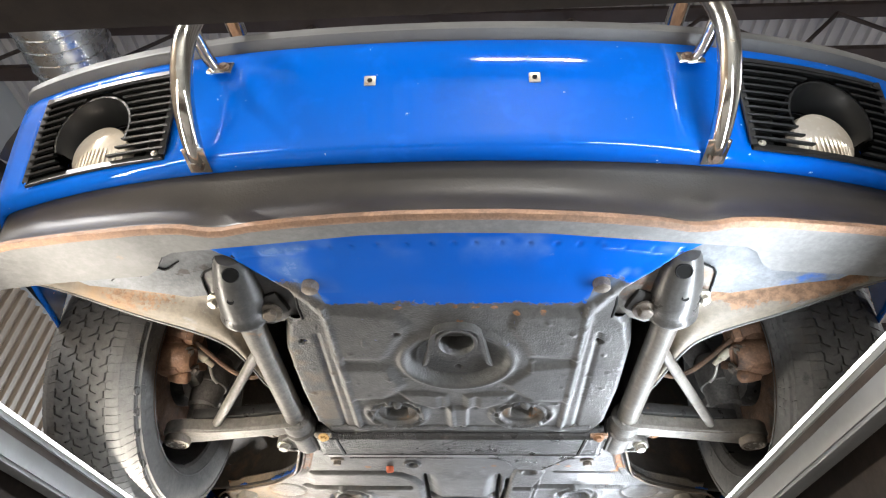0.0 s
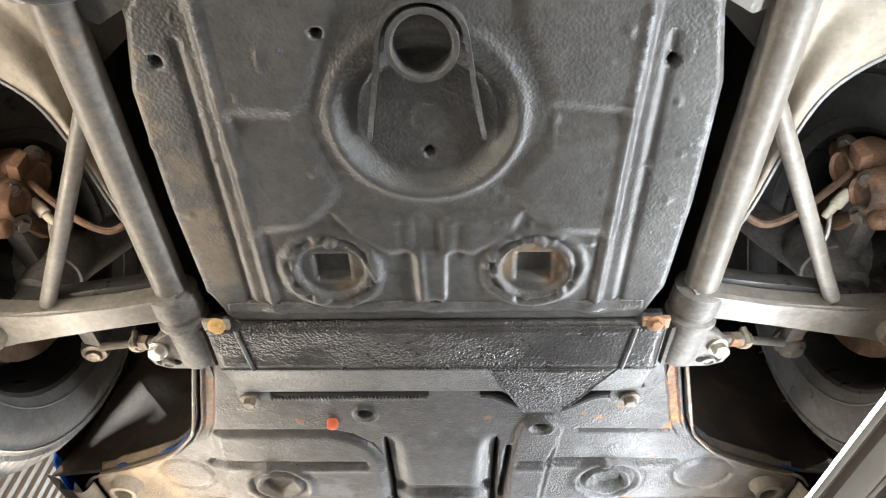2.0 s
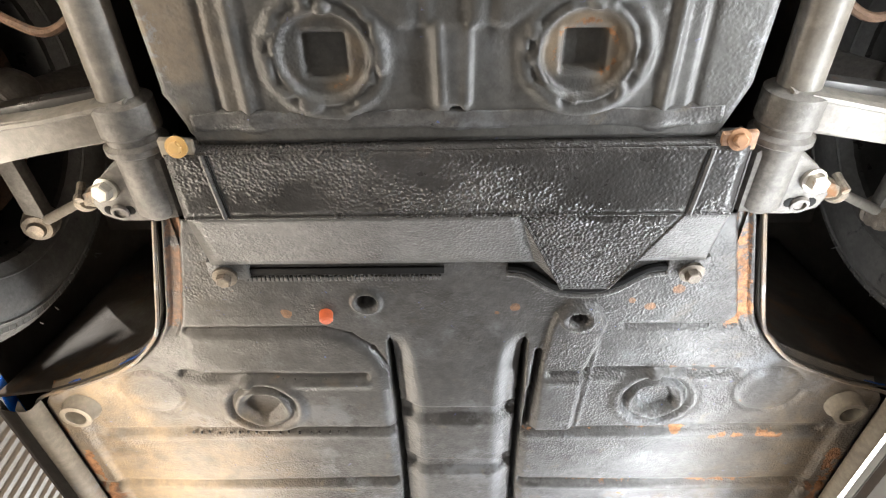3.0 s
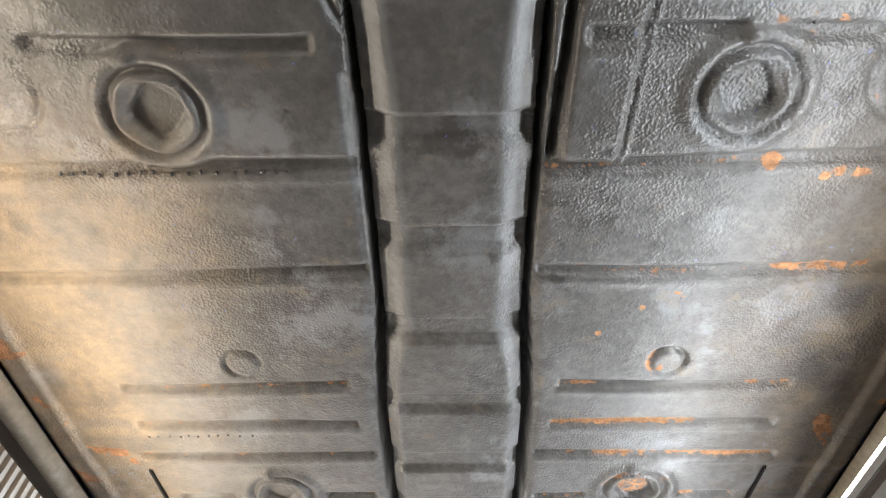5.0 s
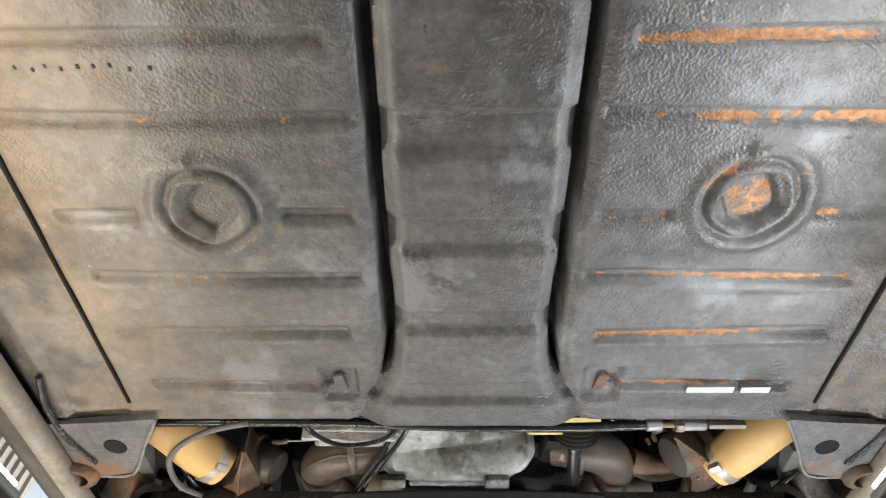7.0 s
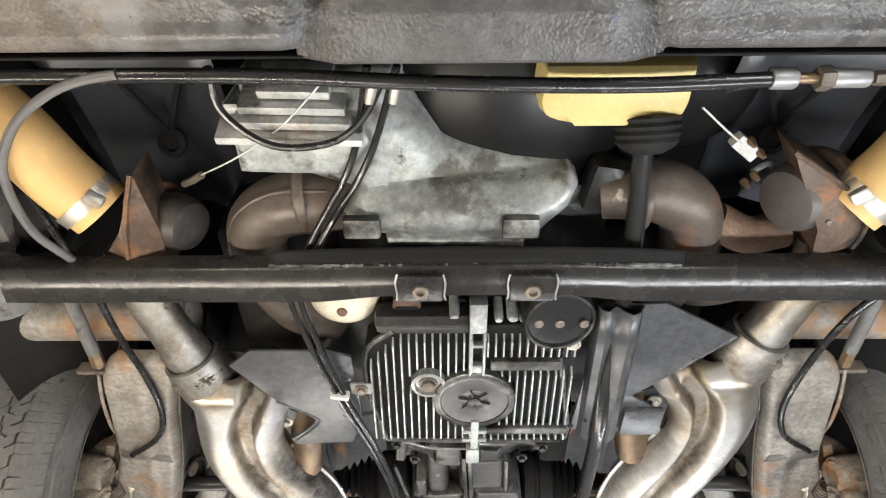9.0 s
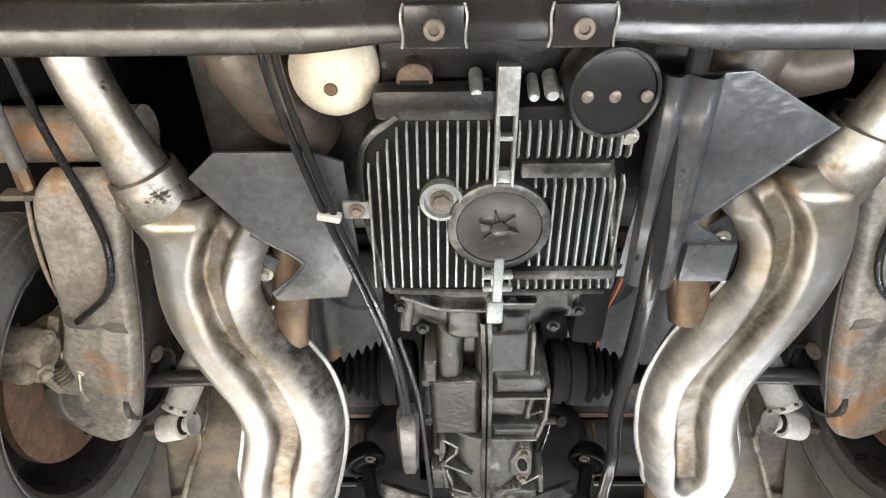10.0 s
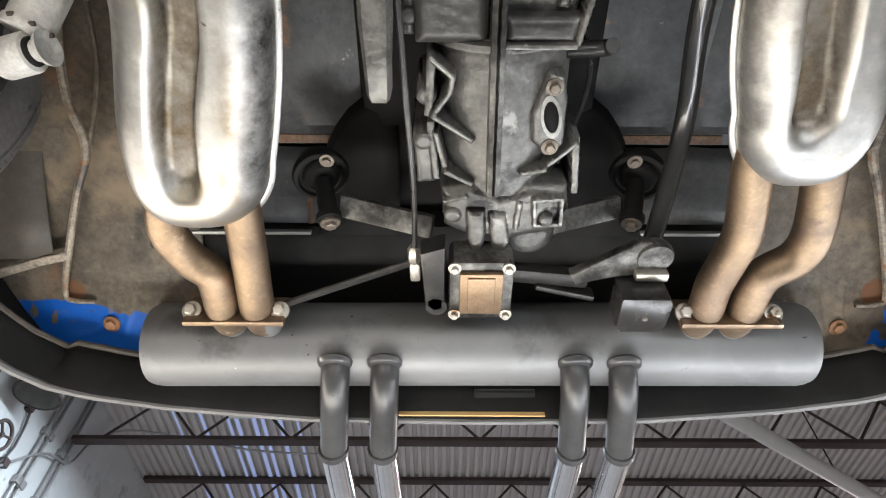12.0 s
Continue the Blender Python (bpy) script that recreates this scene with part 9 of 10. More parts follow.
# brake fluid reservoir, cables and rods at the bulkhead
bm = bmesh.new()
plate(bm, [(0.066, 2.735), (0.062, 2.775), (0.065, 2.786), (0.072, 2.793), (0.082, 2.797), (0.10, 2.799), (0.15, 2.799), (0.19, 2.801), (0.204, 2.797), (0.211, 2.788), (0.214, 2.775), (0.214, 2.735)], 1.928, 1.99, 0.014)
res = part("washer_reservoir", bm, "yellow", car, "yellowed plastic reservoir with a black rubber boot")
bm = bmesh.new()
lathe(bm, [(0.030, 0.0), (0.0355, 0.003), (0.0325, 0.007), (0.0355, 0.011), (0.0325, 0.015), (0.035, 0.019), (0.0315, 0.023), (0.0335, 0.027), (0.027, 0.034), (0.016, 0.040)], (0.179, 2.798, 1.950), (0.05, 0.70, -0.32), 28)
part("rubber_boot", bm, "black_rubber", res, "ribbed black rubber boot")
bm = bmesh.new()
tube(bm, [(0.180, 2.82, 1.948), (0.186, 2.90, 1.942), (0.190, 3.0, 1.93), (0.186, 3.15, 1.918), (0.188, 3.284, 1.905), (0.198, 3.45, 1.93), (0.208, 3.60, 1.955), (0.228, 3.72, 1.975), (0.222, 3.80, 1.958), (0.208, 3.872, 1.930)], 0.0115, 14, 6)
rod = part("shift_rod", bm, "rod_black", car, "glossy black gear shift rod")
bm = bmesh.new()
tube(bm, [(-0.60, 2.735, 1.905), (-0.23, 2.735, 1.905), (-0.05, 2.742, 1.903), (0.13, 2.746, 1.903), (0.27, 2.742, 1.905)], 0.0075, 10, 4)
cab = part("brake_line", bm, "cable", car, "black line along the bulkhead with a threaded adjuster")
for x0, x1, r, mt in ((0.27, 0.293, 0.010, "galv"), (0.293, 0.313, 0.005, "bronze"), (0.313, 0.326, 0.012, "bolt_dark"), (0.326, 0.36, 0.009, "galv"), (0.365, 0.42, 0.007, "bolt_dark")):
    bm = bmesh.new()
    lathe(bm, [(r * .9, 0), (r, 0.002), (r, x1 - x0 - 0.002), (r * .9, x1 - x0)], (x0, 2.741, 1.905), (1, 0, 0), 6 if mt == "bolt_dark" else 16)
    part("adjuster", bm, mt, cab)


def hose(name, pts, r, mat, label, parent=None, n=6):
    bm = bmesh.new()
    tube(bm, pts, r, 9, n)
    return part(name, bm, mat, parent or car, label)


hose("fluid_hose", [(-0.334, 2.731, 1.90), (-0.365, 2.735, 1.897), (-0.398, 2.746, 1.896), (-0.434, 2.768, 1.896), (-0.462, 2.795, 1.898), (-0.484, 2.83, 1.90), (-0.490, 2.871, 1.90), (-0.488, 2.916, 1.905), (-0.472, 2.956, 1.915), (-0.462, 3.0, 1.93)], 0.0048, "rubber_trim", "grey braided hose looped over the heater hose")
# twin cables that run back to the gearbox
for k, (dx, dy) in enumerate(((-0.006, 0.0), (0.006, 0.004))):
    c1 = hose("clutch_cable", [(-0.092 + dx * 2.4, 2.735, 1.93), (-0.125 + dx * 1.5, 2.847, 1.945), (-0.175 + dx, 2.93, 1.93), (-0.208 + dx, 2.99, 1.91), (-0.210 + dx, 3.04, 1.903), (-0.178 + dx * .8, 3.185, 1.900), (-0.142 + dx * .7, 3.32, 1.905), (-0.12 + dx * .6, 3.44, 1.912), (-0.112 + dx * .5, 3.54, 1.915)], 0.0042, "rod_black", "thin black control cable")
bm = bmesh.new()
box(bm, (-0.178, 3.185, 1.899), (0.026, 0.008, 0.014), 0.003, pose(0, 0, 0, 0, 0, 12))
part("cable_tie", bm, "shock", c1, "white cable tie")
bm = bmesh.new()
box(bm, (-0.150, 3.185, 1.912), (0.03, 0.022, 0.006), 0.002)
part("cable_bracket", bm, "galv", c1)
bolt("bracket_bolt", (-0.150, 3.185, 1.909), (0, 0, -1), 0.006, 0.007, "bolt_dark", c1)
for dx in (-0.004, 0.004):
    bm = bmesh.new()
    lathe(bm, [(0.005, 0), (0.0058, 0.004), (0.0055, 0.024), (0.0045, 0.03)], (-0.088 + dx * 3, 2.745, 1.93), (-0.25, 0.9, 0.0), 10)
    part("cable_ferrule", bm, "bolt", c1, "bright cable ferrule")
hose("throttle_cable", [(-0.118, 3.40, 1.93), (-0.096, 3.52, 1.93), (-0.088, 3.66, 1.930), (-0.082, 3.80, 1.935), (-0.084, 3.90, 1.942)], 0.0035, "dark_steel", "thin dark steel throttle rod")
hose("wire", [(-0.26, 2.735, 1.93), (-0.255, 2.78, 1.925), (-0.21, 2.815, 1.92), (-0.15, 2.815, 1.925), (-0.115, 2.79, 1.93), (-0.095, 2.755, 1.935)], 0.004, "cable", "looping black wire")
hose("wire", [(-0.145, 2.745, 1.93), (-0.20, 2.80, 1.935), (-0.26, 2.845, 1.95), (-0.315, 2.88, 1.972)], 0.0010, "shock", "thin pale wire")
bm = bmesh.new()
tube(bm, [(-0.315, 2.88, 1.972), (-0.332, 2.892, 1.978), (-0.345, 2.90, 1.985)], 0.0045, 8, 4)
part("wire_lug", bm, "bolt_dark", car, "crimped wire end")
cn = hose("wire", [(0.235, 2.79, 1.95), (0.27, 2.82, 1.96), (0.305, 2.85, 1.985)], 0.0012, "shock", "thin pale wire with a plug")
bm = bmesh.new()
box(bm, (0.318, 2.862, 2.0), (0.036, 0.018, 0.016), 0.003, pose(0, 0, 0, 0, 0, 38))
part("wire_plug", bm, "shock", cn, "white plug")
for px, py in ((0.318, 2.85), (0.333, 2.865), (0.335, 2.895), (0.326, 2.905)):
    bm = bmesh.new()
    lathe(bm, [(0.0045, 0), (0.005, 0.004), (0.003, 0.012)], (px, py, 1.995), (0.3, 0.3, -1), 8)
    part("terminal", bm, "bronze", cn)
hose("wire", [(0.335, 2.895, 1.998), (0.352, 2.885, 2.0), (0.37, 2.90, 2.01)], 0.004, "rubber", "short black wire", cn)
for s in (-1, 1):
    # grey cable loop over the hose, brake hose and line at the trailing arm
    hose("hand_brake_cable", [(s * 0.52, 2.86, 1.96), (s * 0.50, 2.93, 1.945), (s * 0.475, 3.0, 1.932), (s * 0.468, 3.095, 1.93), (s * 0.455, 3.18, 1.928), (s * 0.452, 3.25, 1.925), (s * 0.475, 3.315, 1.925), (s * 0.535, 3.37, 1.93)] if s < 0 else
         [(0.60, 2.95, 1.96), (0.545, 3.0, 1.94), (0.49, 3.06, 1.93), (0.462, 3.14, 1.925), (0.455, 3.24, 1.925), (0.478, 3.31, 1.925), (0.535, 3.36, 1.93)], 0.0048, "cable", "black brake cable looped below the arm")
    bh = hose("brake_hose", [(s * 0.545, 3.02, 1.98), (s * 0.53, 3.08, 1.955), (s * 0.525, 3.15, 1.945)], 0.009, "rubber", "short black brake hose with a brass end")
    bm = bmesh.new()
    lathe(bm, [(0.008, 0), (0.009, 0.005), (0.009, 0.022), (0.006, 0.026)], (s * 0.525, 3.15, 1.945), (0, 1, -0.1), 6)
    part("hose_end", bm, "bronze", bh)
    bm = bmesh.new()
    box(bm, (s * 0.53, 3.185, 1.948), (0.06, 0.008, 0.02), 0.003)
    part("hose_clip", bm, "bolt_dark", bh)
    hose("brake_pipe", [(s * 0.528, 3.18, 1.94), (s * 0.540, 3.24, 1.935), (s * 0.552, 3.30, 1.94), (s * 0.565, 3.345, 1.955)], 0.0026, "arm_tan", "thin dull brake pipe", bh)

# ---- gearbox ----
def rib(x0, y0, x1, y1, w, z, r=0.003):
    """A straight cast rib between two points of the plan, as a lump of a casting."""
    return ("b", (x0 + x1) / 2, (y0 + y1) / 2, math.hypot(x1 - x0, y1 - y0) + w * 0.6, w, math.degrees(math.atan2(y1 - y0, x1 - x0)), z, r)


BELL = [("p", [(-.126, 3.295), (.128, 3.295), (.126, 3.372), (.118, 3.382), (.09, 3.384), (.080, 3.396), (.062, 3.408), (-.064, 3.408), (-.083, 3.397), (-.10, 3.392), (-.113, 3.378), (-.123, 3.356)], 1.942, 0.030),
        ("p", [(-.052, 3.352), (-.006, 3.352), (-.004, 3.412), (-.044, 3.412), (-.054, 3.403)], 1.935, 0.010), ("p", [(.012, 3.36), (.060, 3.36), (.058, 3.405), (.014, 3.41)], 1.938, 0.014),
        ("b", -0.105, 3.37, 0.016, 0.06, 8, 1.938, 0.006), ("b", 0.112, 3.35, 0.018, 0.06, 0, 1.944, 0.008), rib(-.11, 3.330, -.06, 3.352, 0.007, 1.930), rib(-.06, 3.352, -.004, 3.354, 0.007, 1.930),
        rib(.012, 3.346, .06, 3.346, 0.006, 1.934), ("c", -0.098, 3.386, 0.008, 1.944, 0.004)]
gb = casting("gearbox_bell", BELL, 2.08, 0.002, "cast_dirty", car, "cast aluminium bell housing of the gearbox", 21, 0.0007)
for x, y in ((-0.112, 3.352), (-0.085, 3.392), (0.088, 3.388), (0.118, 3.36)):
    bolt("bell_bolt", (x, y, 1.938), (0, 0, -1), 0.0055, 0.007, "oily", gb)
# neck with a deep slot, then a stepped case: plain wall on one side, open pocket on the other
GB = [("b", 0.0, 3.46, 0.130, 0.14, 0, 1.972, 0.012), ("p", [(-.067, 3.395), (-.031, 3.395), (-.030, 3.52), (-.068, 3.52)], 1.945, 0.014), ("p", [(-.012, 3.395), (.067, 3.395), (.069, 3.53), (-.012, 3.53)], 1.943, 0.018),
      ("b", 0.066, 3.46, 0.006, 0.12, -2, 1.938, 0.003), ("b", -0.077, 3.480, 0.018, 0.044, 0, 1.938, 0.006), ("p", [(-.073, 3.500), (-.004, 3.496), (-.003, 3.630), (-.076, 3.630), (-.080, 3.525)], 1.941, 0.012),
      rib(-.073, 3.503, -.006, 3.499, 0.005, 1.938), ("b", -0.081, 3.565, 0.012, 0.12, 2, 1.955, 0.005), ("c", -0.084, 3.515, 0.008, 1.948, 0.004), ("c", -0.082, 3.605, 0.008, 1.950, 0.004),
      ("p", [(.010, 3.481), (.080, 3.479), (.090, 3.490), (.096, 3.511), (.092, 3.529), (.010, 3.530)], 1.936, 0.016), rib(.012, 3.528, .090, 3.528, 0.005, 1.930, 0.0025),
      ("p", [(.010, 3.525), (.092, 3.525), (.084, 3.61), (.010, 3.61)], 1.954, 0.006), rib(.094, 3.515, .095, 3.58, 0.006, 1.934), rib(.095, 3.58, .086, 3.627, 0.006, 1.934), ("b", 0.072, 3.562, 0.010, 0.066, 4, 1.944, 0.006),
      ("p", [(.012, 3.600), (.090, 3.600), (.086, 3.630), (.012, 3.630)], 1.936, 0.012), rib(.012, 3.629, .084, 3.629, 0.005, 1.931, 0.0025), rib(.074, 3.576, .092, 3.566, 0.004, 1.938)]
gc = casting("gearbox_case", GB, 2.06, 0.0016, "cast_oily", car, "oily grey gearbox case with an open cast pocket", 9, 0.0006)
TL = [("y", 0.016, 0.079, 2.020, 3.625, 3.81), ("y", 0.012, 0.084, 2.017, 3.628, 3.637),
      rib(-.061, 3.645, -.038, 3.665, 0.006, 1.943), rib(-.038, 3.665, -.041, 3.684, 0.006, 1.943), rib(-.041, 3.684, -.059, 3.708, 0.006, 1.944), rib(-.059, 3.708, -.016, 3.737, 0.006, 1.940), rib(-.060, 3.645, -.064, 3.71, 0.009, 1.950),
      rib(-.056, 3.731, -.045, 3.776, 0.006, 1.944), rib(-.045, 3.776, -.015, 3.792, 0.006, 1.938), rib(-.062, 3.72, -.056, 3.79, 0.008, 1.950), ("b", -0.070, 3.765, 0.020, 0.065, -4, 1.952, 0.006), ("c", -0.066, 3.69, 0.011, 1.952, 0.006),
      ("c", -0.07, 3.742, 0.010, 1.948, 0.005), ("p", [(.064, 3.660), (.048, 3.705), (.052, 3.738), (.072, 3.755), (.086, 3.742), (.085, 3.69), (.079, 3.664)], 1.942, 0.006),
      rib(.042, 3.777, .069, 3.772, 0.005, 1.936), rib(.069, 3.772, .102, 3.741, 0.005, 1.942), rib(.103, 3.741, .110, 3.812, 0.008, 1.955),
      ("p", [(-.050, 3.800), (-.015, 3.790), (.023, 3.806), (.056, 3.794), (.098, 3.797), (.104, 3.833), (.086, 3.864), (.034, 3.876), (-.02, 3.870), (-.046, 3.855)], 1.940, 0.016),
      ("p", [(-.019, 3.826), (.002, 3.826), (.003, 3.872), (-.003, 3.887), (-.012, 3.885), (-.018, 3.865)], 1.930, 0.006), ("p", [(.007, 3.830), (.026, 3.832), (.034, 3.872), (.026, 3.888), (.013, 3.886)], 1.931, 0.006),
      ("c", 0.060, 3.872, 0.034, 1.944, 0.022), rib(.059, 3.811, .092, 3.808, 0.0045, 1.932, 0.002), rib(.092, 3.808, .094, 3.845, 0.0045, 1.932, 0.002), rib(.060, 3.811, .063, 3.847, 0.0045, 1.932, 0.002), rib(.063, 3.847, .094, 3.845, 0.0045, 1.932, 0.002),
      ("c", 0.076, 3.838, 0.0075, 1.930, 0.004), rib(-.046, 3.815, -.02, 3.808, 0.005, 1.936), ("c", -0.036, 3.835, 0.010, 1.936, 0.005), ("b", 0.042, 3.835, 0.006, 0.04, 4, 1.935, 0.003)]
rc = casting("gearbox_tail", TL, 2.05, 0.0016, "cast_dirty", car, "cast gearbox tail housing with ribs and bosses", 14, 0.0006)
bm = bmesh.new()
seam = [(-0.002, 3.372), (0.003, 3.47), (0.005, 3.55), (0.007, 3.65), (0.010, 3.80)]
rows = []
for dx, dz in ((-0.009, 0.014), (-0.008, -0.003), (-0.002, -0.005), (0.0, -0.0005), (0.002, -0.005), (0.008, -0.003), (0.009, 0.014)):
    rows.append([(p.x + dx * 0.9 + 0.0003 * math.sin(p.y * 260), p.y, 1.928 + dz + 0.0003 * math.sin(p.y * 410)) for p in smooth_path([(x, y, 0) for x, y in seam], 20)])
strip(bm, rows)
part("case_seam", bm, "alu_dirty", gc, "long cast seam ridge")
bm = bmesh.new()
oval = lambda a, k: (0.069 + k * (0.0115 * math.cos(a) + 0.004 * math.sin(a)), 3.708 + k * 0.026 * math.sin(a))
rows = [[(*oval(math.tau * i / 28, k), z) for i in range(29)] for k, z in ((1.0, 1.942), (0.98, 1.9395), (0.72, 1.9395), (0.66, 1.942))]
strip(bm, rows)
og = part("oval_flange", bm, "cast_dirty", rc, "oval flange with two nuts")
bm = bmesh.new()
bm.faces.new([bm.verts.new((*oval(math.tau * i / 28, 0.7), 1.9408)) for i in range(28)])
thicken(part("oval_hole", bm, "bay_black", og), 0.001)
for x, y in ((0.069, 3.674), (0.071, 3.744)):
    bolt("flange_nut", (x, y, 1.942), (0, 0, -1), 0.006, 0.009, "bolt_dark", og)
hose("vent_pipe", [(0.085, 3.775, 1.96), (0.105, 3.74, 1.985), (0.118, 3.69, 2.0), (0.112, 3.65, 2.005), (0.10, 3.63, 2.01)], 0.003, "cable", "thin curved vent pipe", rc)
bm = bmesh.new()
tube(bm, [(0.085, 3.65, 1.985), (0.125, 3.648, 1.985), (0.132, 3.642, 1.975)], 0.009, 10, 3)
part("fill_plug", bm, "oily", rc)
# shift console cover and bellcrank at the tail
bm = bmesh.new()
plate(bm, [(-0.034, 3.882), (0.034, 3.882), (0.040, 3.89), (0.040, 3.966), (0.034, 3.974), (-0.034, 3.976), (-0.040, 3.968), (-0.040, 3.89)], 1.905, 1.95, 0.005)
sc = part("shift_console", bm, "alu_dirty", car, "small cast shift console with a bronze cover")
bm = bmesh.new()
box(bm, (0.0, 3.928, 1.902), (0.054, 0.066, 0.008), 0.003)
box(bm, (0.0, 3.928, 1.8975), (0.034, 0.056, 0.004), 0.0015)
part("console_cover", bm, "bronze", sc, "bronze square cover")
for dx in (-0.033, 0.033):
    for y in (3.89, 3.966):
        bolt("console_bolt", (dx, y, 1.905), (0, 0, -1), 0.005, 0.008, "bolt", sc)
bm = bmesh.new()
plate(bm, [(-0.075, 3.87), (-0.045, 3.86), (-0.045, 3.96), (-0.06, 3.965), (-0.07, 3.955)], 1.905, 1.935, 0.004)
lathe(bm, [(0.014, 0), (0.014, 0.02)], (-0.056, 3.955, 1.905), (0, 0, 1), 14)
part("console_side", bm, "oily", sc)
bm = bmesh.new()
box(bm, (0.085, 3.925, 1.935), (0.11, 0.022, 0.02), 0.006, pose(0, 0, 0, 0, 0, 6))
box(bm, (0.11, 3.945, 1.93), (0.08, 0.008, 0.02), 0.003, pose(0, 0, 0, 0, 0, 14))
part("selector_shaft", bm, "oily", sc)
bm = bmesh.new()
plate(bm, [(0.108, 3.90), (0.15, 3.875), (0.185, 3.85), (0.215, 3.852), (0.228, 3.872), (0.22, 3.895), (0.16, 3.90), (0.118, 3.918)], 1.905, 1.917, 0.003)
bc = part("bellcrank", bm, "alu_dirty", car, "cast shift bellcrank arm clamped to the rod")
bm = bmesh.new()
lathe(bm, [(0.021, 0), (0.022, 0.003), (0.022, 0.011), (0.021, 0.014)], (0.207, 3.873, 1.902), (0, -0.1, 1), 24)
part("clamp_band", bm, "alu_dirty", bc)
bm = bmesh.new()
box(bm, (0.205, 3.895, 1.90), (0.04, 0.012, 0.014), 0.003)
part("clamp_screw", bm, "bolt", bc, "slotted clamp screw")
bm = bmesh.new()
plate(bm, [(0.165, 3.905), (0.222, 3.905), (0.228, 3.915), (0.226, 3.95), (0.218, 3.96), (0.172, 3.96), (0.164, 3.95)], 1.865, 1.905, 0.006)
part("rubber_cup", bm, "black_gloss", bc, "square black rubber cup")
bm = bmesh.new()
lathe(bm, [(0.004, 0), (0.003, 0.002), (0, 0.002)], (0.197, 3.935, 1.865), (0, 0, -1), 12, False)
part("cup_screw", bm, "bolt_dark", bc)
bm = bmesh.new()
lathe(bm, [(0.006, 0), (0.009, 0.006), (0.009, 0.022), (0.005, 0.028)], (-0.084, 3.885, 1.942), (0, 1, 0), 6)
box(bm, (-0.084, 3.93, 1.948), (0.014, 0.03, 0.012), 0.004)
part("rod_end", bm, "bolt", sc, "bright rod end nut")
# clutch lever
bm = bmesh.new()
rows = []
for y, w, z in ((3.55, .010, 1.928), (3.558, .0165, 1.922), (3.60, .016, 1.918), (3.64, .0135, 1.914), (3.668, .0125, 1.914), (3.676, .010, 1.916)):
    rows.append([(-0.112 + w * cu, y, z + 0.012 * cv) for cu, cv in ((-1, 1), (-1, -.4), (-.7, -1), (.7, -1), (1, -.4), (1, 1))])
strip(bm, rows, True)
bmesh.ops.holes_fill(bm, edges=[e for e in bm.edges if len(e.link_faces) == 1])
part("clutch_lever", bm, "cast_oily", car, "dark folded clutch lever")
# gearbox mounts
for s in (-1, 1):
    bm = bmesh.new()
    a, b = V((s * 0.065, 3.865, 1.955)), V((s * 0.175, 3.855, 1.99))
    box(bm, (a + b) / 2, (0.125, 0.03, 0.012), 0.003, pose(0, 0, 0, -15, -s * 17, -s * 4))
    gm = part("gearbox_mount_arm", bm, "alu_dirty", car, "pale steel gearbox mounting arm")
    bm = bmesh.new()
    lathe(bm, [(0.028, -0.034), (0.036, -0.016), (0.038, -0.008), (0.036, -0.002), (0.031, 0.0), (0.029, -0.006), (0.025, -0.007), (0.023, 0.001), (0.019, 0.004), (0.016, 0.002), (0.0, 0.002)], (s * 0.207, 3.834, 2.022), (-s * 0.30, 0.10, -0.95), 30)
    part("rubber_mount", bm, "black_rubber", gm, "ringed black rubber mount")
    bm = bmesh.new()
    lathe(bm, [(0.012, 0.0), (0.0125, 0.02), (0.0115, 0.024), (0.0125, 0.028), (0.0125, 0.05), (0.016, 0.052), (0.016, 0.060), (0.009, 0.064), (0.0, 0.064)], (s * 0.205, 3.838, 2.020), (-s * 0.22, 0.42, -0.88), 18)
    part("mount_stud", bm, "bay_black", gm)
    bolt("mount_nut", (s * 0.191, 3.865, 1.964), (-s * 0.22, 0.42, -0.88), 0.008, 0.008, "bolt_dark", gm)
    bolt("mount_bolt", (s * 0.197, 3.806, 2.018), (0, 0.1, -0.95), 0.006, 0.006, "bolt_dark", gm)
    # black sheet round the mount, drawn where its cavity lies in shade
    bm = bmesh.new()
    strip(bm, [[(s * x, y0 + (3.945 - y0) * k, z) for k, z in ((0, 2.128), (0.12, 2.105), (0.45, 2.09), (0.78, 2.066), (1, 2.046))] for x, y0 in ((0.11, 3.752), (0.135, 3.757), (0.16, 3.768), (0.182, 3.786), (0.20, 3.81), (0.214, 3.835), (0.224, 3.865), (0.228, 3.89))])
    thicken(part("mount_void", bm, "bay_black", car, "black sheet in place of the dark cavity round the gearbox mount"), 0.002)
    # drive shaft, joint and boot
    bm = bmesh.new()
    tube(bm, [(s * 0.18, 3.545, 1.995), (s * 0.60, 3.56, 1.995)], 0.0135, 14, 1)
    ds = part("drive_shaft", bm, "dark_steel", car, "grey drive shaft with a ribbed rubber boot")
    bm = bmesh.new()
    prof = [(0.047, 0.0)]
    for k in range(5):
        r = 0.047 - 0.0055 * k
        prof += [(r - 0.010, 0.006 + k * 0.014), (r + 0.001, 0.012 + k * 0.014)]
    prof += [(0.018, 0.078), (0.018, 0.09)]
    lathe(bm, prof, (s * 0.152, 3.543, 1.995), (s, 0.03, 0), 28)
    part("rubber_boot", bm, "black_rubber", ds, "ribbed black boot")
    bm = bmesh.new()
    lathe(bm, [(0.04, 0.0), (0.048, 0.004), (0.05, 0.02), (0.046, 0.022), (0.046, 0.028), (0.051, 0.03), (0.051, 0.05), (0.047, 0.054)], (s * 0.100, 3.541, 1.995), (s, 0.03, 0), 28)
    part("joint_flange", bm, "bay_black", ds, "oily black joint flange")
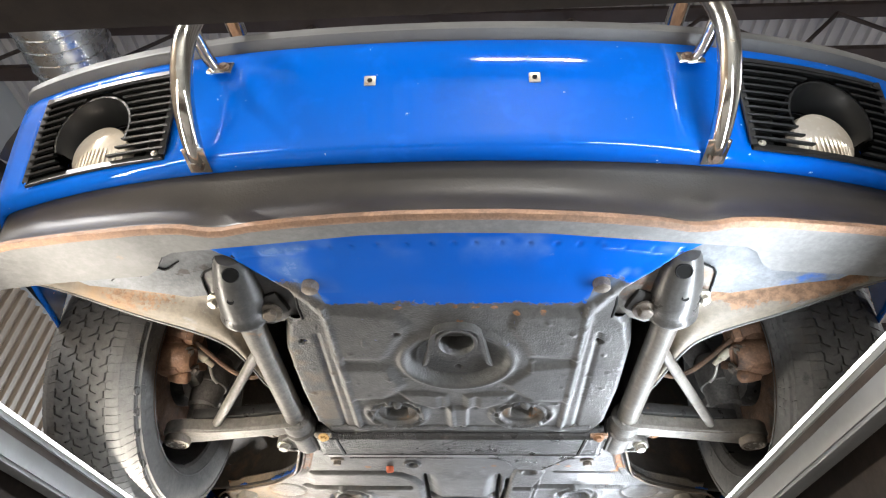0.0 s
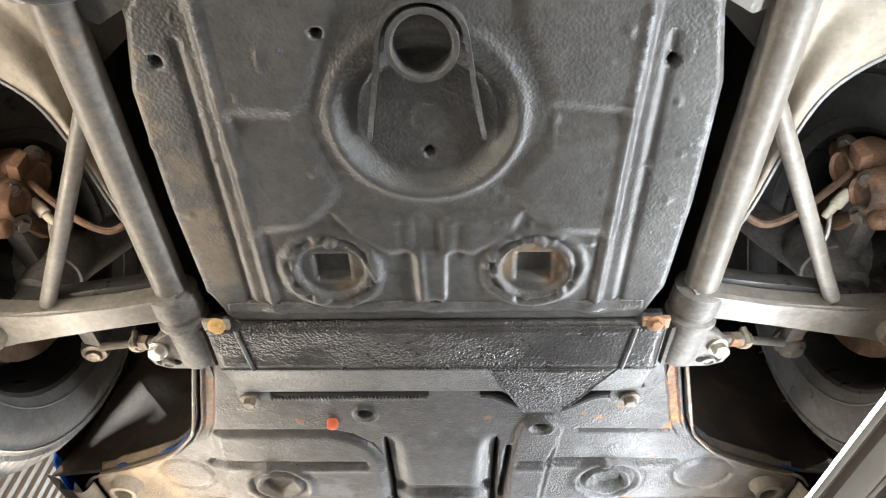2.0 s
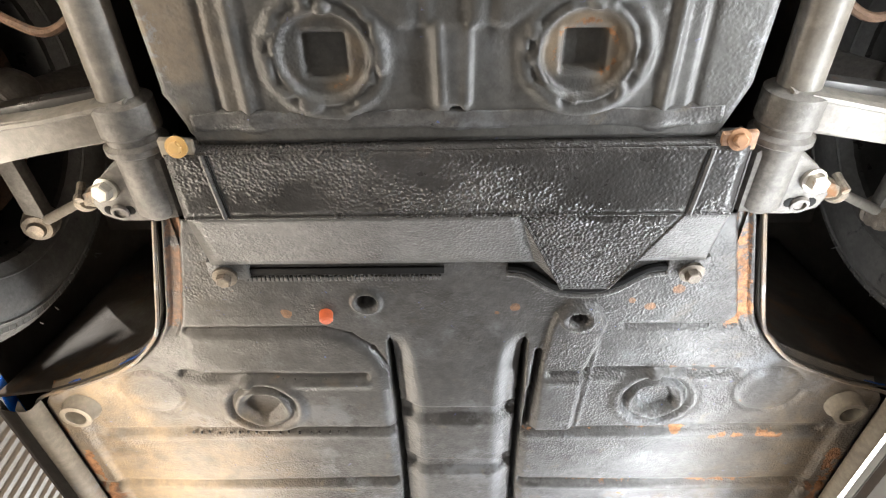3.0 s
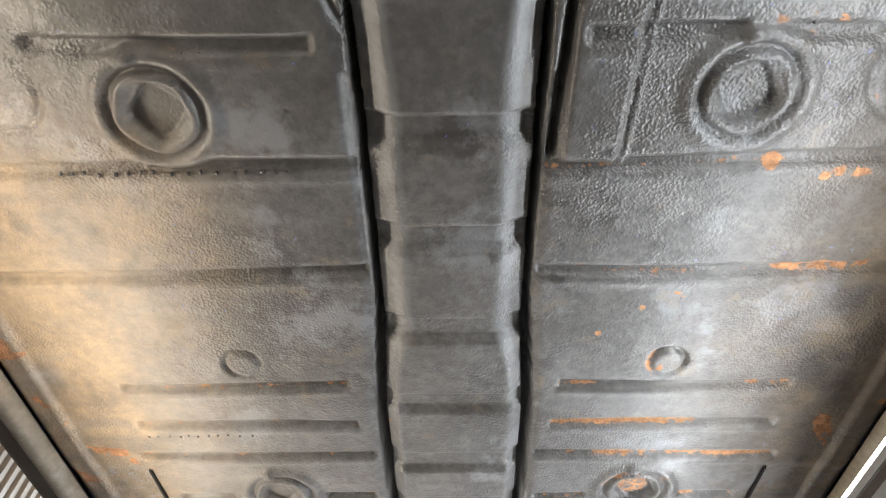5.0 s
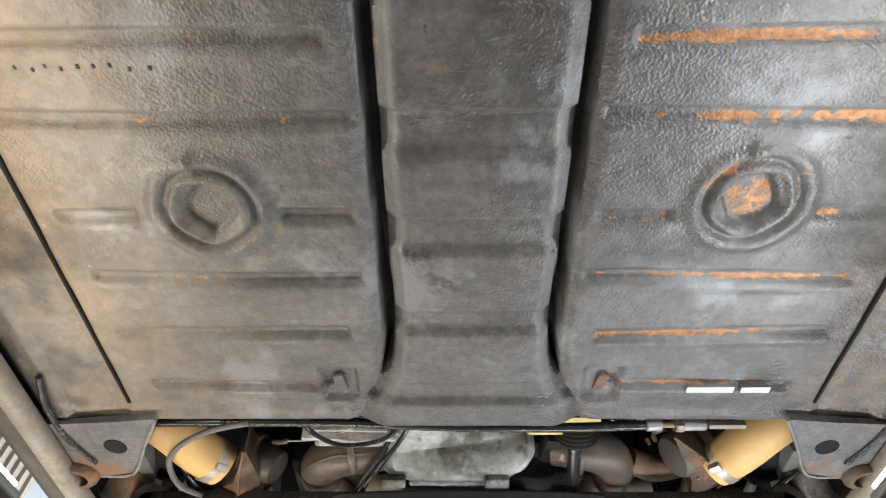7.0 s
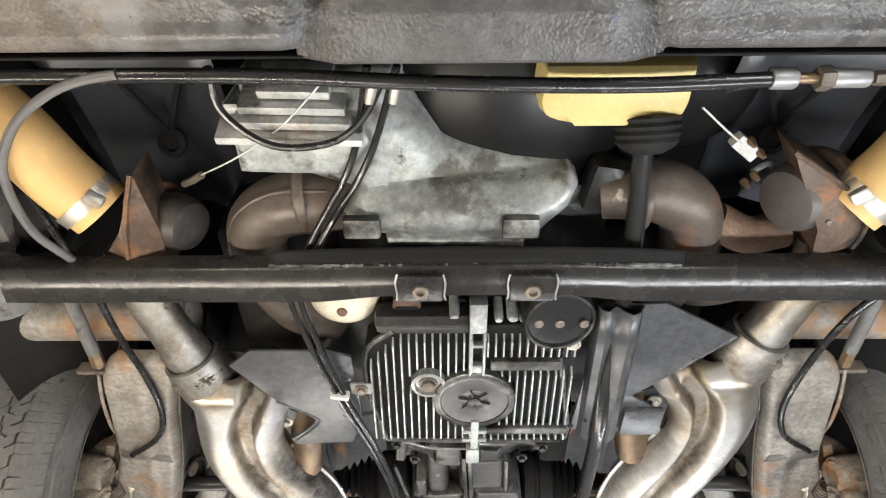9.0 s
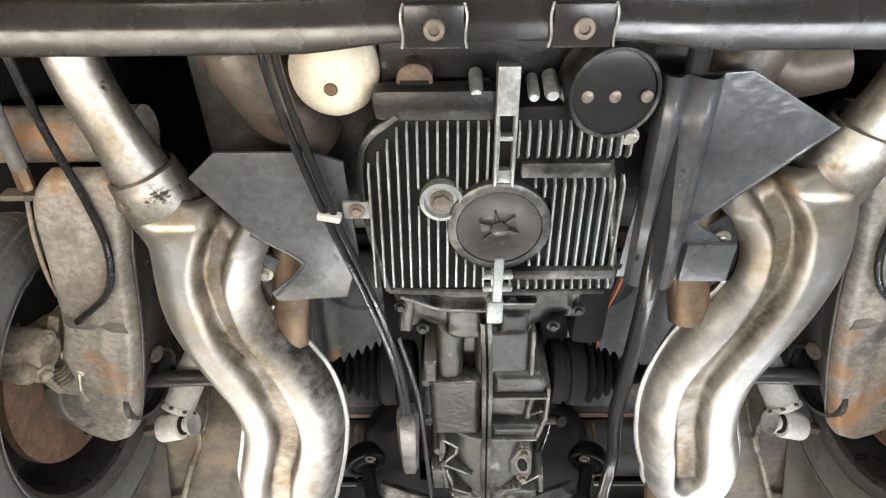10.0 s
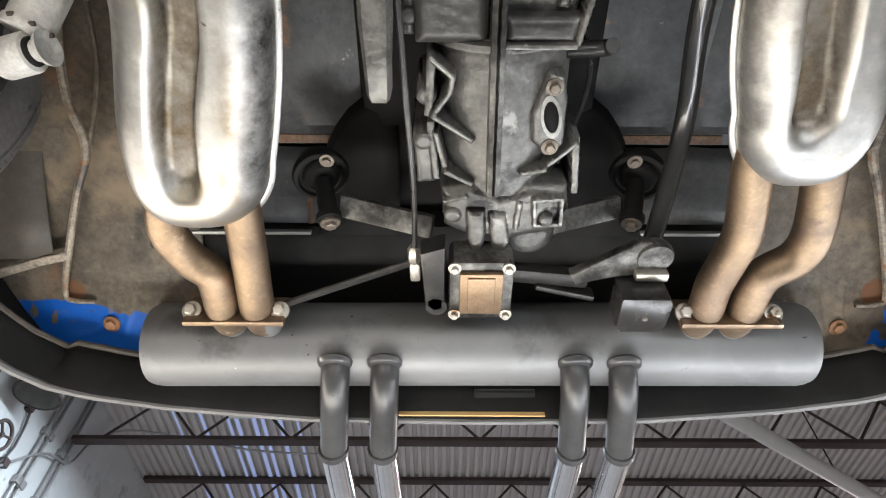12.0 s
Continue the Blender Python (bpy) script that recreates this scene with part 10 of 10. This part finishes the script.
# strap from the muffler to the gearbox
bm = bmesh.new()
box(bm, (-0.185, 3.955, 1.945), (0.25, 0.016, 0.005), 0.002, pose(0, 0, 0, 30, 0, -23))
part("muffler_strap", bm, "dark_steel", car, "dark flat steel strap")
for k, (c, x) in enumerate((("orange", 0.176), ("cable", 0.170), ("cable", 0.162))):
    hose("wire", [(x, 3.28, 1.96), (x + 0.008, 3.36, 1.99), (x - 0.004, 3.44, 2.0), (x + 0.006, 3.56, 2.02)], 0.0018 if c == "orange" else 0.003, c, "thin loose wire beside the gearbox")
bm = bmesh.new()
box(bm, (0.15, 3.40, 2.01), (0.05, 0.14, 0.06), 0.014)
part("starter_motor", bm, "bay_black", car, "black starter motor body")

# ---- muffler ----
bm = bmesh.new()
lathe(bm, [(0.0, 0.0), (0.05, 0.001), (0.058, 0.004), (0.061, 0.012), (0.062, 0.02), (0.0615, 0.48), (0.062, 0.95), (0.061, 0.958), (0.058, 0.966), (0.05, 0.969), (0.0, 0.97)], (-0.480, 4.094, 1.970), (1, -0.008, 0), 48, False)
muffler = part("muffler", bm, "muffler", car, "long grey painted round muffler")
for s in (-1, 1):
    for x in ((-0.342, -0.292) if s < 0 else (0.306, 0.358)):
        bm = bmesh.new()
        lathe(bm, [(0.022, 0.0), (0.022, 0.02), (0.018, 0.04), (0.01, 0.05)], (x, 3.995, 1.935), (0, 1, 0.35), 18)
        part("inlet_stub", bm, "muffler", muffler)
for x in (-0.199, -0.129, 0.139, 0.207):
    bm = bmesh.new()
    e = x * 1.07
    tube(bm, [(x, 4.075, 1.925), (x, 4.085, 1.905), (x * 1.01, 4.115, 1.889), (x * 1.03, 4.16, 1.884), (e, 4.232, 1.880)], 0.0205, 20, 6)
    tp = part("tailpipe", bm, "pipe_grey", muffler, "dark bent tailpipe")
    bm = bmesh.new()
    lathe(bm, [(0.022, -0.004), (0.026, 0.0), (0.024, 0.006), (0.021, 0.008)], (x, 4.071, 1.916), (0, 0.35, -1), 20)
    part("weld_collar", bm, "pipe_grey", muffler)
    bm = bmesh.new()
    lathe(bm, [(0.0215, 0.0), (0.0235, 0.002), (0.0225, 0.006), (0.0235, 0.010), (0.0225, 0.014)], (e, 4.222, 1.880), (0.02 * x, 1, -0.02), 20)
    part("pipe_joint", bm, "pipe_grey", muffler)
    bm = bmesh.new()
    lathe(bm, [(0.020, 0.0), (0.0205, 0.01), (0.021, 0.20), (0.022, 0.205), (0.0195, 0.205), (0.0185, 0.15)], (e, 4.236, 1.880), (-0.12 * (1 if x < 0 else -1) * -0.3, 1, -0.04), 24, False)
    part("chrome_tip", bm, "clean_chrome", muffler, "polished chrome tailpipe tip")

# ---- rear suspension ----
for s in (-1, 1):
    # lower shell: a flat face with well rounded edges and a broad round tail
    inner_side = ([3.155, 3.165, 3.277, 3.364, 3.43, 3.50, 3.56, 3.605, 3.632, 3.64], [.430, .413, .445, .464, .480, .500, .520, .536, .552, .576])
    outer_side = ([3.155, 3.17, 3.20, 3.30, 3.385, 3.47, 3.545, 3.59, 3.625, 3.64], [.495, .515, .532, .550, .566, .602, .634, .638, .612, .584])
    ACROSS = np.array([0.5 - 0.5 * math.cos(math.pi * k / 28) for k in range(29)])
    rows_y = 3.155 + 0.485 * np.array([0.5 - 0.5 * math.cos(math.pi * k / 110) for k in range(111)])
    xi, xo = np.interp(rows_y, *inner_side), np.interp(rows_y, *outer_side)
    PX, PY = xi[:, None] + (xo - xi)[:, None] * ACROSS[None, :], np.repeat(rows_y[:, None], 29, 1)
    depth = -polygon_distance(PX, PY, list(zip(xi[::5], rows_y[::5])) + list(zip(xo[::-5], rows_y[::-5])))
    PZ = 1.934 + 0.022 * (1 - np.sqrt(1 - (1 - np.clip(depth / 0.011, 0, 1)) ** 2)) + 0.0015 * (field_noise(PX, PY, 12, 97) - 0.5)
    PZ -= 0.003 * bar_mask(PX, PY, 0.475, 3.20, 0.545, 3.55, 0.006, 0.008)
    ta = pressed_sheet("trailing_arm", s * PX, PY, PZ, np.full(PX.shape, True), "arm_rusty", car, "dusty brown trailing arm of folded steel with rust patches")
    edge_y = (3.168, 3.23, 3.30, 3.361, 3.43, 3.50, 3.55, 3.60, 3.625)
    edge_x = lambda y: float(np.interp(y, [3.160, 3.277, 3.364, 3.43, 3.50, 3.56, 3.605, 3.632], [.412, .445, .464, .480, .500, .520, .536, .552])) + 0.004
    bm = bmesh.new()
    strip(bm, [[(s * (edge_x(y) + 0.002), y, 1.955 + 0.15 * k) for y in edge_y] for k in (0, 0.3, 0.6, 1)])
    thicken(part("arm_web", bm, "dark_steel", ta, "dark inner side of the arm"), 0.003)
    bm = bmesh.new()
    tube(bm, [(s * (edge_x(y) - 0.003), y, 1.958) for y in edge_y], 0.0032, 8, 2)
    part("arm_fold", bm, "arm", ta, "worn pale folded edge")
    bm = bmesh.new()
    strip(bm, [[(s * (x + 0.012 * k), y, 1.958 + 0.11 * k) for x, y in ((.526, 3.20), (.544, 3.30), (.560, 3.385), (.596, 3.47), (.634, 3.58))] for k in (0, 0.5, 1)])
    thicken(part("outer_web", bm, "arm_rusty", ta), 0.003)
    bm = bmesh.new()
    tube(bm, [(s * .527, 3.21, 1.936), (s * .532, 3.27, 1.9355), (s * .545, 3.34, 1.9355)], 0.0016, 6, 2)
    part("weld_line", bm, "rust_iron", ta, "rusty weld line")
    bm = bmesh.new()
    strip(bm, [[(s * (.478 + .075 * t), 3.375 - 0.012 * t + 0.02 * k, 1.934 - 0.012 * k * (1 - k)) for t in (0, .3, .6, 1.0)] for k in (0, .5, 1)])
    thicken(part("cable_saddle", bm, "knuckle", ta, "bent sheet cable saddle"), 0.002)
    bm = bmesh.new()
    lathe(bm, [(0.052, -0.01), (0.055, 0.0), (0.054, 0.004), (0.051, 0.004), (0.048, -0.004), (0.0, -0.004)], (s * 0.522, 3.556, 1.990), (-s * 0.95, 0.15, -0.25), 28, False)
    part("axle_opening", bm, "bay_black", ta, "dark oval axle opening")
    bm = bmesh.new()
    lathe(bm, [(0.052, -0.008), (0.061, 0.0), (0.058, 0.007), (0.052, 0.007)], (s * 0.519, 3.556, 1.988), (-s * 0.95, 0.15, -0.25), 28, False)
    part("opening_rim", bm, "dark_steel", ta)
    bm = bmesh.new()
    lathe(bm, [(0.012, 0), (0.013, 0.003), (0.008, 0.004), (0.0, 0.001)], (s * 0.482, 3.478, 1.975), (-s, 0, -0.3), 14, False)
    part("arm_hole", bm, "bolt_dark", ta)
    bm = bmesh.new()
    tube(bm, [(s * 0.40, 3.135, 2.0), (s * 0.66, 3.135, 2.0)], 0.033, 20, 1)
    part("pivot_tube", bm, "arm_rusty", ta, "brown pivot tube")
    bm = bmesh.new()
    lathe(bm, [(0.05, -0.06), (0.058, -0.055), (0.060, -0.03), (0.064, -0.028), (0.064, -0.018), (0.060, -0.016), (0.058, 0.02), (0.045, 0.025)], (s * 0.645, 3.545, 1.985), (s, 0, 0), 28)
    part("hub_carrier", bm, "knuckle", ta, "grey round hub carrier")
    cp = caliper(s, (s * 0.622, 3.43, 1.955), -10, "arm_tan")
    bm = bmesh.new()
    pts = [(s * (0.594 + 0.012 * math.cos(k * 1.26)), 3.448 + 0.0014 * k, 1.925 + 0.011 * math.sin(k * 1.26)) for k in range(26)]
    tube(bm, pts, 0.0022, 6, 2)
    part("return_spring", bm, "bolt_dark", cp, "small coil spring")
    # shock absorber
    bm = bmesh.new()
    tube(bm, [(s * 0.500, 3.636, 2.0), (s * 0.44, 3.52, 2.12), (s * 0.40, 3.45, 2.2)], 0.0255, 20, 1)
    sh = part("shock_absorber", bm, "shock", car, "chalky white shock absorber with rusty end")
    bm = bmesh.new()
    lathe(bm, [(0.027, 0), (0.028, 0.004), (0.027, 0.010), (0.02, 0.012)], (s * 0.498, 3.632, 2.003), (s * 0.3, 0.55, -0.6), 20)
    part("shock_lip", bm, "shock", sh)
    bm = bmesh.new()
    lathe(bm, [(0.016, -0.019), (0.0215, -0.0185), (0.0225, -0.016), (0.0225, 0.016), (0.0215, 0.0185), (0.016, 0.019)], (s * 0.508, 3.657, 1.979), (1, 0.25 * s, 0), 26)
    part("shock_eye", bm, "shock", sh, "", 50)
    bm = bmesh.new()
    lathe(bm, [(0.006, -0.024), (0.0155, -0.023), (0.0165, -0.0185), (0.0165, 0.0185), (0.0155, 0.023), (0.006, 0.024)], (s * 0.508, 3.657, 1.979), (1, 0.25 * s, 0), 22)
    part("eye_bush", bm, "black_rubber", sh, "black rubber bush")
    for k in range(8):
        a = 2 * math.pi * k / 8
        bm = bmesh.new()
        w = V((s * 0.3, 0.55, -0.6)).normalized()
        u = w.orthogonal().normalized()
        c = V((s * 0.499, 3.634, 2.001)) + 0.0275 * (u * math.cos(a) + w.cross(u) * math.sin(a))
        box(bm, c, (0.007, 0.005, 0.004), 0.001)
        part("crimp_dimple", bm, "coat_dark", sh)
    bm = bmesh.new()
    lathe(bm, [(0.008, 0), (0.012, 0.0), (0.012, 0.006), (0.018, 0.010), (0.0205, 0.016), (0.019, 0.016), (0.013, 0.012), (0.008, 0.012)], (s * 0.486, 3.6515, 1.979), (-s, -0.25, 0), 20)
    part("eye_washer", bm, "shock", sh)
    bm = bmesh.new()
    lathe(bm, [(0.010, 0), (0.010, 0.022), (0.007, 0.026)], (s * 0.532, 3.663, 1.979), (s, 0.25, 0), 6)
    part("eye_bolt", bm, "bolt_dark", sh)
